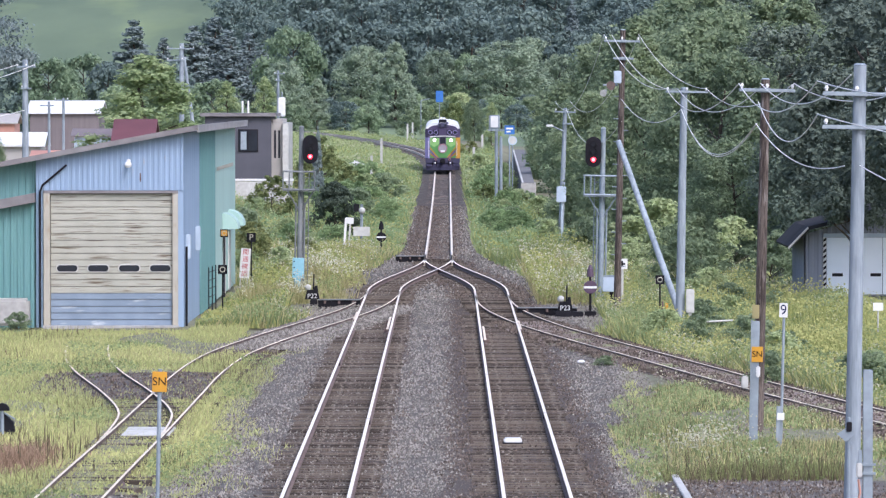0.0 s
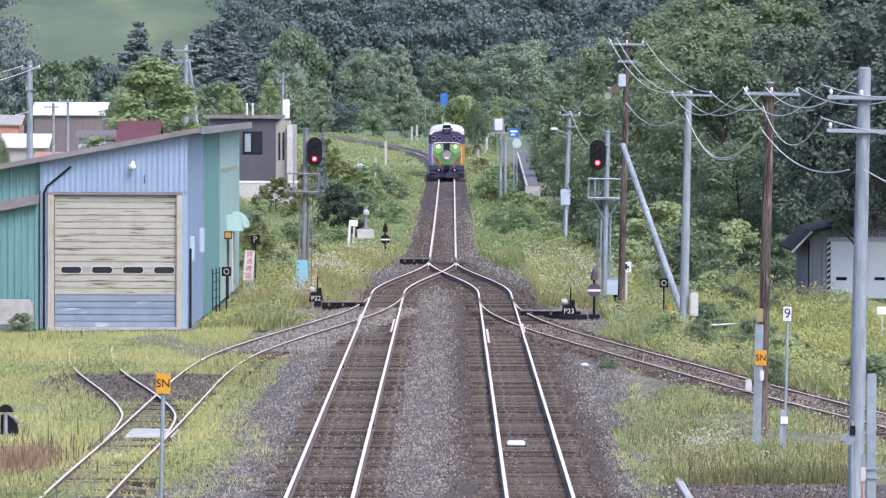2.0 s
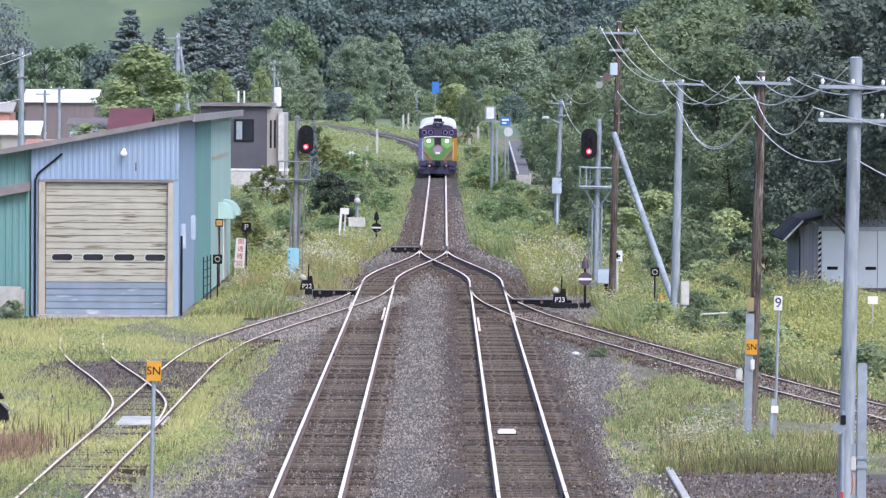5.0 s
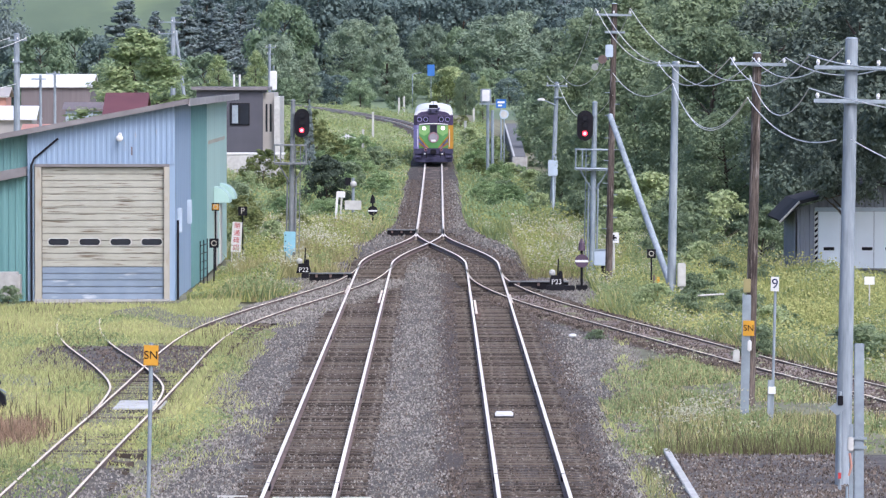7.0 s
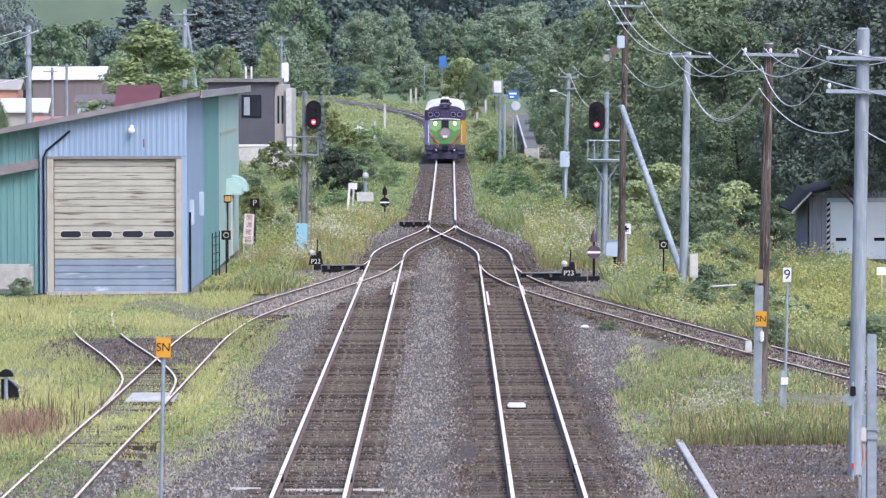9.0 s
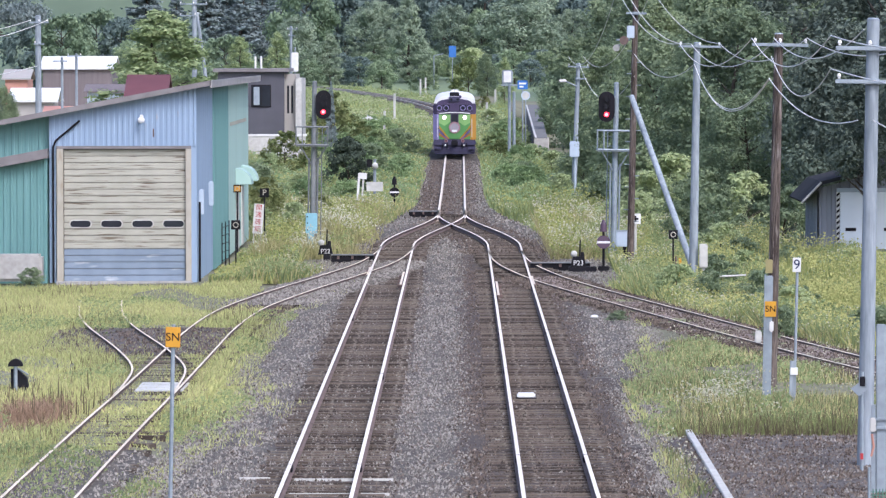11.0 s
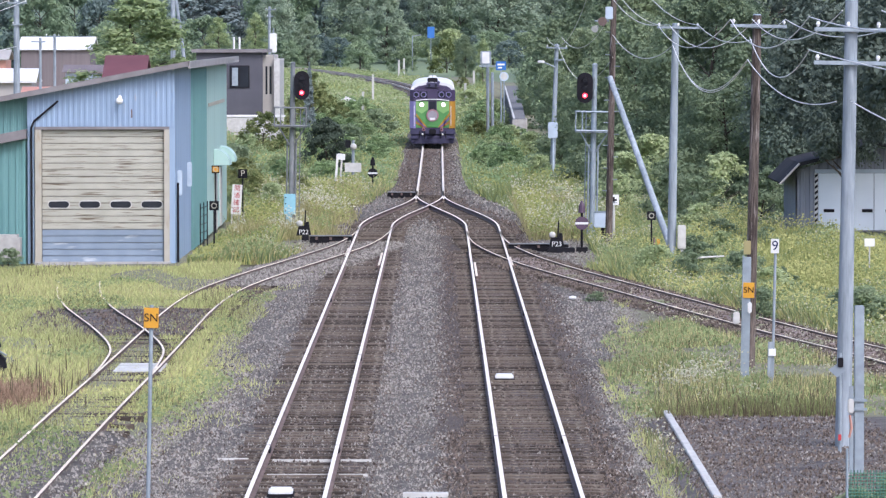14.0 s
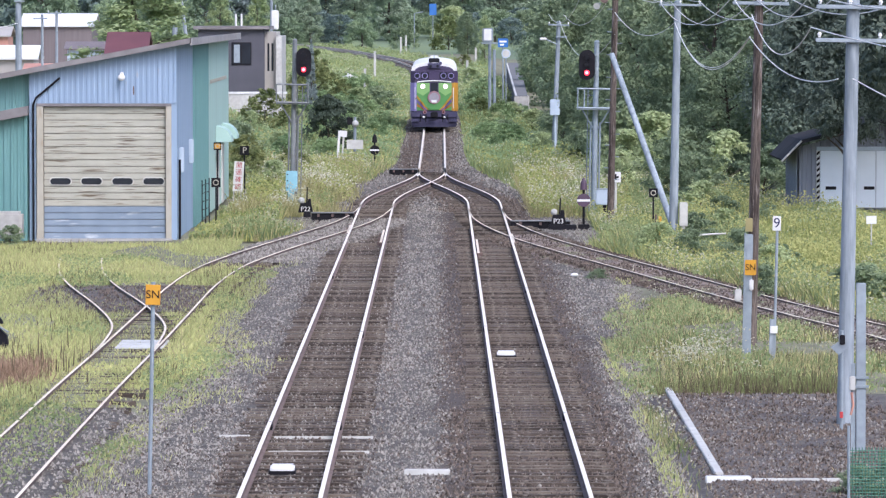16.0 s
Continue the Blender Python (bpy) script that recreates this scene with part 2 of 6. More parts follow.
def part(name, bm, material, parent=None, label="", smooth=False):
    me = mesh_of(bm, name) if isinstance(bm, bmesh.types.BMesh) else bm
    if not me.materials:
        me.materials.append(M[material])
    ob = new(name, me)
    ob.parent = parent
    if label:
        ob["label"] = label
    if smooth:
        for p in me.polygons:
            p.use_smooth = True
    return ob


def box(bm, x0, x1, y0, y1, z0, z1, bevel=0.0):
    m = Matrix.Translation(((x0 + x1) / 2, (y0 + y1) / 2, (z0 + z1) / 2)) @ Matrix.Diagonal((abs(x1 - x0), abs(y1 - y0), abs(z1 - z0), 1))
    made = bmesh.ops.create_cube(bm, size=1, matrix=m)
    if bevel:
        edges = list({e for v in made["verts"] for e in v.link_edges})
        bmesh.ops.bevel(bm, geom=edges, offset=bevel, segments=2, affect="EDGES")
    return bm


def Bx(*a, bevel=0.0):
    return box(bmesh.new(), *a, bevel=bevel)


def tube(bm, p0, p1, r0, r1=None, n=12):
    p0, p1 = Vector(p0), Vector(p1)
    r1 = r0 if r1 is None else r1
    d = p1 - p0
    m = Matrix.Translation((p0 + p1) / 2) @ d.to_track_quat("Z", "Y").to_matrix().to_4x4()
    bmesh.ops.create_cone(bm, cap_ends=True, segments=n, radius1=r0, radius2=r1, depth=d.length, matrix=m)
    return bm


def Tb(*a, n=12):
    return tube(bmesh.new(), *a, n=n)


def path_tube(bm, pts, r, n=5):
    """One tube bent along points."""
    pts = [Vector(p) for p in pts]
    rings = []
    for i, p in enumerate(pts):
        d = pts[min(i + 1, len(pts) - 1)] - pts[max(i - 1, 0)]
        q = d.to_track_quat("Z", "Y").to_matrix()
        rings.append([bm.verts.new(p + q @ Vector((r * math.cos(6.2832 * k / n), r * math.sin(6.2832 * k / n), 0))) for k in range(n)])
    for a, b in zip(rings, rings[1:]):
        twist = min(range(n), key=lambda s: sum((a[k].co - b[(k + s) % n].co).length for k in range(n)))
        for k in range(n):
            bm.faces.new((a[k], a[(k + 1) % n], b[(k + 1 + twist) % n], b[(k + twist) % n]))
    bm.faces.new(rings[0])
    bm.faces.new(rings[-1])
    bmesh.ops.recalc_face_normals(bm, faces=bm.faces[:])
    return bm


def ball(bm, c, r, sub=2, scale=(1, 1, 1)):
    bmesh.ops.create_icosphere(bm, subdivisions=sub, radius=r, matrix=Matrix.Translation(c) @ Matrix.Diagonal((*scale, 1)))
    return bm


def prism(bm, pts, y0, y1):
    """A polygon given in x, z, drawn out along y."""
    a = [bm.verts.new((x, y0, z)) for x, z in pts]
    b = [bm.verts.new((x, y1, z)) for x, z in pts]
    bm.faces.new(a)
    bm.faces.new(list(reversed(b)))
    k = len(pts)
    for i in range(k):
        bm.faces.new((a[i], b[i], b[(i + 1) % k], a[(i + 1) % k]))
    bmesh.ops.recalc_face_normals(bm, faces=bm.faces[:])
    return bm


def upright(pts, z0, z1):
    """A polygon given in x, y, drawn up from z0 to z1."""
    bm = bmesh.new()
    a = [bm.verts.new((x, y, z0)) for x, y in pts]
    b = [bm.verts.new((x, y, z1)) for x, y in pts]
    bm.faces.new(a)
    bm.faces.new(list(reversed(b)))
    for i in range(len(pts)):
        j = (i + 1) % len(pts)
        bm.faces.new((a[i], b[i], b[j], a[j]))
    bmesh.ops.recalc_face_normals(bm, faces=bm.faces[:])
    return bm


def corrugated(bm, p0, p1, zb, zt, pitch=0.2, depth=0.03, thick=0.05):
    """A ribbed sheet wall from p0 to p1 (x, y); zb and zt give bottom and top at a share of the way."""
    p0, p1 = Vector((*p0, 0)), Vector((*p1, 0))
    d = p1 - p0
    side = Vector((d.y, -d.x, 0)).normalized()
    k = max(2, int(d.length / pitch))
    pts = []
    for i in range(k):
        for u, o in ((0.0, 0), (0.45, 0), (0.55, 1), (0.95, 1)):
            pts.append(((i + u) / k, o * depth))
    pts.append((1.0, 0))
    rows = []
    for u, o in pts:
        q = p0 + d * u + side * o
        back = p0 + d * u - side * thick
        rows.append([bm.verts.new((q.x, q.y, zb(u))), bm.verts.new((q.x, q.y, zt(u))), bm.verts.new((back.x, back.y, zt(u))), bm.verts.new((back.x, back.y, zb(u)))])
    for a, b in zip(rows, rows[1:]):
        for i in range(4):
            bm.faces.new((a[i], b[i], b[(i + 1) % 4], a[(i + 1) % 4]))
    bm.faces.new(rows[0])
    bm.faces.new(list(reversed(rows[-1])))
    bmesh.ops.recalc_face_normals(bm, faces=bm.faces[:])
    return bm


def raw_mesh(name, verts, size):
    """A mesh of separate faces of that many corners each, from an array of corners."""
    n = len(verts) // size
    me = bpy.data.meshes.new(name)
    me.vertices.add(n * size)
    me.vertices.foreach_set("co", verts.astype(np.float32).ravel())
    me.loops.add(n * size)
    me.loops.foreach_set("vertex_index", np.arange(n * size, dtype=np.int32))
    me.polygons.add(n)
    me.polygons.foreach_set("loop_start", np.arange(0, n * size, size, dtype=np.int32))
    me.update(calc_edges=True)
    me.validate()
    return me


def lettering(name, text, size, material, parent, x, z, y, squash=1.0):
    cu = bpy.data.curves.new(name, "FONT")
    cu.body, cu.size, cu.align_x, cu.align_y, cu.extrude = text, size, "CENTER", "CENTER", 0.004
    tmp = new(name, cu)
    me = bpy.data.meshes.new_from_object(tmp.evaluated_get(bpy.context.evaluated_depsgraph_get()))
    bpy.data.objects.remove(tmp)
    me.transform(pose(x, y, z, 90, 0, 0) @ Matrix.Diagonal((squash, 1, 1, 1)))
    me.materials.clear()
    me.materials.append(M[material])
    ob = new(name, me)
    ob.parent = parent
    return ob


# ---- the lie of the land ----
PROFILE = [(-200, 0), (270, 0), (301, 0.15), (337, 0.38), (363, 0.6), (405, 1.15), (433, 1.45), (520, 2.25), (600, 2.9), (700, 3.6), (900, 5.0), (1600, 6.0)]


def rise(y):
    return float(np.interp(y, [p[0] for p in PROFILE], [p[1] for p in PROFILE]))


def line_x(y):
    """The single line beyond the junction: straight, then a long bend."""
    return -0.40 - (max(0.0, y - 418) ** 2) / 2450.0


def smooth(u):
    u = min(1.0, max(0.0, u))
    return u * u * (3 - 2 * u)


def land(x, y):
    z = rise(y) - 0.24
    z += 0.10 * noise.noise((x * 0.12, y * 0.05, 3.1)) * smooth((abs(x) - 5) / 6)
    if y < 176:
        z += 0.15 * smooth((-x - 4.75 - 0.95 * smooth((108 - y) / 36)) / 0.7) * smooth((176 - y) / 12)
        z += 0.10 * smooth((x - 4.2) / 1.2) * smooth((176 - y) / 12)
    u = smooth((y - 640) / 420)
    z += u * (34 + 10 * noise.noise((x * 0.006, y * 0.004, 7.7))) + max(0.0, y - 1060) * 0.12
    z += 0.9 * smooth((y - 215) / 60) * smooth((-x - 6) / 10) * (1 - smooth((y - 420) / 80))
    z -= 1.1 * smooth((y - 300) / 60) * smooth((x - 3.5) / 3) * (1 - smooth((y - 520) / 80))
    return z


def curve_x(knots, y):
    ys = [k[0] for k in knots]
    i = max(0, min(len(knots) - 2, int(np.searchsorted(ys, y)) - 1))
    def slope(j):
        a, b = max(0, j - 1), min(len(knots) - 1, j + 1)
        return (knots[b][1] - knots[a][1]) / (knots[b][0] - knots[a][0])
    (y0, x0), (y1, x1) = knots[i], knots[i + 1]
    h, u = y1 - y0, (y - y0) / (y1 - y0)
    return (2 * u**3 - 3 * u**2 + 1) * x0 + (u**3 - 2 * u**2 + u) * h * slope(i) + (-2 * u**3 + 3 * u**2) * x1 + (u**3 - u**2) * h * slope(i + 1)


LEFT_MAIN, RIGHT_MAIN = -2.24, 1.51
LEFT_SIDING = [(55, -6.46), (75, -6.44), (95, -6.36), (110, -6.24), (124, -6.17), (131, -6.13), (138, -5.98), (144, -5.68), (154, -4.76), (165, -3.55), (174, -2.72), (184, -2.28), (192, -2.24)]
SHED_SPUR = [(104, -6.28), (110, -6.32), (115.5, -6.50), (122.5, -7.25), (133.7, -8.74), (141, -9.45), (150, -9.95), (160, -10.05)]
RIGHT_SIDING = [(60, 15.5), (111, 9.6), (120, 8.2), (130, 6.75), (140, 5.38), (150, 4.0), (160, 2.75), (170, 1.90), (178, 1.56), (190, 1.51)]


def main_x(base, y):
    return base + (line_x(y) - base) * smooth((y - 189) / 38)


# ---- ground ----
def ground():
    xs = sorted({round(v, 2) for v in [*np.arange(-40, 41, 1.6), *np.linspace(-420, -44, 40), *np.linspace(44, 420, 40)]})
    ys = [*np.arange(-60, 60, 8), *np.arange(60, 460, 3.0), *np.arange(460, 1500, 10), *np.linspace(1520, 4200, 20)]
    verts = [(x, y, land(x, y)) for y in ys for x in xs]
    w = len(xs)
    faces = [(j * w + i, j * w + i + 1, (j + 1) * w + i + 1, (j + 1) * w + i) for j in range(len(ys) - 1) for i in range(w - 1)]
    me = bpy.data.meshes.new("ground")
    me.from_pydata(verts, [], faces)
    me.materials.append(M["soil"])
    me.materials.append(M["pasture"])
    for p in me.polygons:
        p.material_index = 1 if p.center.y > 560 else 0
    return tagged(part("ground", me, "soil", smooth=True), "grassy earth rising to a wooded hillside", "ground", kind="structure")


def bed_edges(y):
    """Left and right edge of the ballast at that distance."""
    l = -4.25 + 0.5 * noise.noise((0.3, y * 0.11, 0)) + 0.35 * noise.noise((0.3, y * 0.45, 2))
    r = 3.50 + (0.25 * noise.noise((5.3, y * 0.10, 0)) + 0.2 * noise.noise((9.3, y * 0.6, 2))) * (0.3 + 0.7 * smooth((y - 92) / 12))
    l -= 0.95 * smooth((108 - y) / 36)
    if y < 186:
        r += 1.0 * smooth((y - 106) / 16)
    if y > 112 and y < 186:
        r = max(r, min(curve_x(RIGHT_SIDING, y) - 0.9, 6.2) * smooth((y - 124) / 14))
        l = min(l, max(curve_x(LEFT_SIDING, y) + 0.7, -5.3))
    k = smooth((y - 195) / 55)
    return l + (line_x(y) - 1.9 - l) * k, r + (line_x(y) + 1.9 - r) * k


def strip(name, edges, y0, y1, step, lift, material, label, n=24, rough=0.03, zones=None):
    verts, faces, rows = [], [], 0
    y = y0
    while y <= y1:
        a, b = edges(y)
        for i in range(n + 1):
            u = i / n
            x = a + (b - a) * u
            edge = min(u, 1 - u) * (b - a)
            drop = -0.13 * smooth(1 - edge / 0.4)
            verts.append((x, y, rise(y) + lift + drop + rough * noise.noise((x * 2.3, y * 1.1, 1.0))))
        rows += 1
        y += step
    w = n + 1
    faces = [(j * w + i, j * w + i + 1, (j + 1) * w + i + 1, (j + 1) * w + i) for j in range(rows - 1) for i in range(n)]
    me = bpy.data.meshes.new(name)
    me.from_pydata(verts, [], faces)
    if zones:
        me.materials.append(M[material])
        me.materials.append(M[zones[0]])
        for p in me.polygons:
            p.material_index = 1 if zones[1](p.center.x, p.center.y) else 0
    return tagged(part(name, me, material, smooth=True), label, "track bed", kind="structure")


def stones(name, edges, y0, y1, count, material, label, lift, big=0.05, fall=1.7, keep=None, seed=5):
    """Loose broken stones, too many to count; keep(x, y, rng) thins them."""
    rng = np.random.default_rng(seed)
    y = y0 + (y1 - y0) * rng.random(count) ** fall
    at = np.linspace(y0, y1, 400)
    ends = np.array([edges(v) for v in at])
    a, b = np.interp(y, at, ends[:, 0]), np.interp(y, at, ends[:, 1])
    x = a + (b - a) * rng.random(count)
    room = np.minimum(x - a, b - x)
    if keep:
        ok = keep(x, y, rng)
        x, y, room = x[ok], y[ok], room[ok]
    n = len(x)
    z = np.interp(y, [p[0] for p in PROFILE], [p[1] for p in PROFILE]) + lift - 0.10 * np.clip(1 - room / 0.4, 0, 1) ** 2 - 0.008
    s = big * (0.45 + 0.8 * rng.random(n) ** 2)
    turn = rng.random(n) * 6.283
    v = np.array([(1, 0, 0), (0, 1, 0), (-1, 0, 0), (0, -1, 0), (0, 0, 1.25)], float)
    w = v[None] * rng.uniform(0.7, 1.3, (n, 5, 3))
    w[:, 4, :2] += rng.uniform(-0.55, 0.55, (n, 2))
    w *= s[:, None, None]
    c, q = np.cos(turn)[:, None], np.sin(turn)[:, None]
    w = np.stack([w[:, :, 0] * c - w[:, :, 1] * q + x[:, None], w[:, :, 0] * q + w[:, :, 1] * c + y[:, None], w[:, :, 2] + z[:, None]], 2)
    me = raw_mesh(name, w[:, [0, 1, 4, 1, 2, 4, 2, 3, 4, 3, 0, 4]].reshape(-1, 3), 3)
    return tagged(part(name, me, material), label, "gravel", kind="stuff")


def off_track(x, y):
    """Distance to the nearer main track's centre, and whether that is the right-hand one."""
    u = np.clip((y - 189) / 38, 0, 1)
    u = u * u * (3 - 2 * u)
    l = np.abs(x - (LEFT_MAIN + (-0.40 - LEFT_MAIN) * u))
    r = np.abs(x - (RIGHT_MAIN + (-0.40 - RIGHT_MAIN) * u))
    return np.minimum(l, r), r < l


def clear_bed(x, y, rng):
    """Stones lie thin on the sleepers and never under the rails."""
    d, right = off_track(x, y)
    phase = np.mod(y - 46, 0.62)
    timber = ((phase < 0.11) | (phase > 0.51)) & (d < 1.0)
    return (np.abs(d - 0.566) > 0.075) & (~timber | (rng.random(len(x)) < 0.28 + 0.26 * np.sin(y * 0.8 + 2.0 * np.sin(y * 0.31) + 1.3 * right))), d, right


def grey_bed(x, y, rng):
    ok, d, right = clear_bed(x, y, rng)
    brown = np.where(right, 0.92, 0.55) * np.clip((np.where(right, 1.75, 1.35) - d) / 0.5, 0, 1) * 0.85 + 0.13
    return ok & (rng.random(len(x)) > brown)


def brown_bed(x, y, rng):
    ok, d, right = clear_bed(x, y, rng)
    brown = np.where(right, 0.92, 0.55) * np.clip((np.where(right, 1.75, 1.35) - d) / 0.5, 0, 1) * 0.85 + 0.13
    return ok & (rng.random(len(x)) < brown)


# ---- track ----
def sweep(bm, xs, prof):
    """A closed section (x, z) carried along points (x, y, z)."""
    rings = []
    for x, y, z in xs:
        rings.append([bm.verts.new((x + px, y, z + pz)) for px, pz in prof])
    k = len(prof)
    for a, b in zip(rings, rings[1:]):
        for i in range(k):
            bm.faces.new((a[i], a[(i + 1) % k], b[(i + 1) % k], b[i]))
    bm.faces.new(rings[0])
    bm.faces.new(list(reversed(rings[-1])))
    bmesh.ops.recalc_face_normals(bm, faces=bm.faces[:])
    return bm


BODY = [(-0.06, -0.15), (0.06, -0.15), (0.06, -0.135), (0.012, -0.115), (0.012, -0.045), (0.033, -0.03), (0.033, -0.006), (-0.033, -0.006), (-0.033, -0.03), (-0.012, -0.045), (-0.012, -0.115), (-0.06, -0.135)]
HEAD = [(-0.033, -0.006), (0.033, -0.006), (0.031, 0.0), (-0.031, 0.0)]
SLEEPER = mesh_of(Bx(-1.05, 1.05, -0.1, 0.1, -0.26, -0.155, bevel=0.012), "sleeper")
SLEEPER.materials.append(M["sleeper"])


def track(label, fx, y0, y1, near, top="steel", step=1.5, rails=None, sleeper_from=None, sink=0.0, gaps=0.0, slim=1.0, web="rust"):
    t = thing("track", 0, 0, 0, label, "railway track", kind="structure")
    ys = list(np.arange(y0, y1, step)) + [y1]
    for side in (-0.566, 0.566):
        a, b = (rails or {}).get(side, (y0, y1))
        pts = [(fx(y) + side, y, rise(y)) for y in ys if a <= y <= b]
        r = part("rail", sweep(bmesh.new(), pts, [(px * slim, pz) for px, pz in BODY]), web, t)
        # the head's pale colour carries the shine of the sky
        part("running_surface", sweep(bmesh.new(), pts, [(px * slim, pz) for px, pz in HEAD]), top, r, "worn steel rail head, sky sheen in its pale colour")
    y = sleeper_from or y0
    rest = bmesh.new()
    k = 0
    rng = random.Random(int(y0 * 7 + y1))
    while y < y1:
        turn = rng.uniform(-0.6, 0.6)
        if rng.random() < gaps:
            pass
        elif y < near:
            s = new("sleeper", SLEEPER)
            s.parent = t
            s.matrix_local = pose(fx(y) + rng.uniform(-0.05, 0.05), y, rise(y) - sink + rng.uniform(-0.012, 0.014), 0, 0, turn)
        else:
            box(rest, fx(y) - 0.98, fx(y) + 0.98, y - 0.1, y + 0.1, rise(y) - 0.28, rise(y) - 0.172 - 0.012 * rng.random())
        y += 0.62
        k += 1
    if rest.verts:
        tagged(part("far_sleepers", rest, "sleepers", t), kind="stuff")
    else:
        rest.free()
    return t


# ---- plants ----
def blades(name, region, count, low, high, width, material, label, seed=1, clump=0.0, droop=0.35, category="grass", kind="stuff"):
    """Upright blades and stalks over a stretch of ground; region(rng) gives x, y, and a share of the full height."""
    rng = np.random.default_rng(seed)
    out = np.empty((count, 3, 3))
    for i in range(count):
        x, y, k = region(rng)
        h = (low + (high - low) * rng.random() ** 1.6) * k
        w = width * (0.6 + 0.8 * rng.random())
        turn = rng.normal(0, 0.6)
        dx, dy = math.cos(turn) * w / 2, math.sin(turn) * w / 2
        z = land(x, y) - 0.02
        lx, ly = rng.normal(0, droop) * h, rng.normal(0, droop) * h
        out[i] = ((x - dx, y - dy, z), (x + dx, y + dy, z), (x + lx, y + ly, z + h))
    return tagged(part(name, raw_mesh(name, out.reshape(-1, 3), 3), material), label, category, kind=kind)


def leaf_quads(centres, normals, size, rng, stretch=1.0, wild=0.42):
    n = len(centres)
    nrm = normals + rng.normal(0, wild, (n, 3))
    nrm /= np.linalg.norm(nrm, axis=1)[:, None] + 1e-9
    ref = rng.normal(0, 1, (n, 3))
    a = np.cross(nrm, ref)
    a /= np.linalg.norm(a, axis=1)[:, None] + 1e-9
    b = np.cross(nrm, a)
    s = size * rng.uniform(0.6, 1.3, (n, 1))
    a, b = a * s * 0.62 * stretch, b * s * 0.62
    return np.stack([centres - a, centres + b * 0.75 + a * 0.3, centres - b * 0.7 + a * 0.45], 1).reshape(-1, 3)


def crown_width(shape, u):
    if shape == "round":
        return math.sqrt(max(0.0, 1 - ((u - 0.42) / 0.6) ** 2))
    if shape == "tall":
        return max(0.0, 1 - u) ** 0.55 * min(1.0, 0.45 + 2.2 * u)
    if shape == "bush":
        return math.sqrt(max(0.0, 1 - u * u))
    return max(0.0, 1 - u) ** 0.9


def crown_points(rng, height, width, shape, lumps, per, base):
    """Leaf places, outward directions and relative sizes for a crown of uneven lumps."""
    cs, ns, ss = [], [], []
    for _ in range(lumps):
        u = rng.random() ** (0.9 if shape != "cone" else 1.25)
        w = crown_width(shape, u)
        ang = rng.random() * 6.283
        rad = width / 2 * w * (0.25 + 0.62 * math.sqrt(rng.random()))
        c = np.array([math.cos(ang) * rad, math.sin(ang) * rad, base + (height - base) * u * 0.94])
        r = width * (0.07 + 0.09 * rng.random()) * (0.35 + 0.65 * w)
        flat = 0.75 if shape != "cone" else 0.55
        if shape == "cone":
            c[2] -= 0.18 * rad
        d = rng.normal(0, 1, (per, 3))
        d /= np.linalg.norm(d, axis=1)[:, None]
        core = rng.random((per, 1)) < 0.2
        rr = r * np.where(core, rng.uniform(0.1, 0.6, (per, 1)), rng.uniform(0.6, 1.2, (per, 1)))
        cs.append(c + d * rr * (1, 1, flat))
        ns.append(d * 0.8 + np.array([0, 0, 0.35]))
        ss.append(np.where(core, 1.5, 1.0))
    return np.concatenate(cs), np.concatenate(ns), np.concatenate(ss)


KINDS = {}
# height, width, shape, lumps, leaves a lump, leaf size, leaf material, crown base share
FORMS = {
    "broad": (10, 9.0, "round", 120, 90, 0.27, "leafg", 0.06, "tree", "broad-crowned tree with green leaves greyed by painted haze"),
    "birch": (11, 7.0, "tall", 120, 90, 0.25, "leafg", 0.04, "tree", "tall airy birch with drooping green leaves greyed by painted haze"),
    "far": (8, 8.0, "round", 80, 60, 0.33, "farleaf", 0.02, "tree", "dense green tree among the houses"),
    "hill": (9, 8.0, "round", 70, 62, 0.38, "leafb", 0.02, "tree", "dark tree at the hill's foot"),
    "green": (10, 8.0, "round", 170, 155, 0.165, "leaf", 0.02, "tree", "leafy green broadleaf tree at the wood's edge"),
    "greent": (12, 7.5, "tall", 170, 155, 0.165, "leaf", 0.02, "tree", "tall green broadleaf tree in the wood"),
    "light": (8, 4.8, "tall", 130, 120, 0.115, "leafy", 0.05, "tree", "young tree with light yellow-green leaves"),
    "dark": (11, 8.5, "round", 170, 155, 0.175, "leafd", 0.02, "tree", "dense dark green tree of the wood"),
    "high": (11, 6.0, "round", 110, 120, 0.19, "needle", 0.42, "tree", "dark tree with a high crown over the hut"),
    "pine": (12, 8.0, "round", 150, 120, 0.19, "needle", 0.03, "tree", "dark pine standing in the wood"),
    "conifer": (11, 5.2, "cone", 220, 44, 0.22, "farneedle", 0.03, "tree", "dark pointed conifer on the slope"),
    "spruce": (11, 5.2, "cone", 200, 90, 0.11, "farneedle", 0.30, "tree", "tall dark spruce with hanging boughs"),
    "bush": (3.0, 3.6, "bush", 50, 60, 0.15, "leaf", 0.03, "bush", "green bush in the rough grass"),
    "ybush": (3.0, 3.6, "bush", 50, 60, 0.15, "leafy", 0.03, "bush", "yellow-green bush in the rough grass"),
    "gbush": (3.0, 3.8, "bush", 60, 60, 0.15, "brightleaf", 0.03, "bush", "fresh green shrub beside the line"),
    "dbush": (3.0, 3.2, "bush", 70, 110, 0.12, "evergreen", 0.02, "bush", "dense dark evergreen bush"),
    "rbush": (3.2, 3.6, "bush", 50, 60, 0.15, "rustleaf", 0.03, "bush", "bush turning reddish brown"),
}


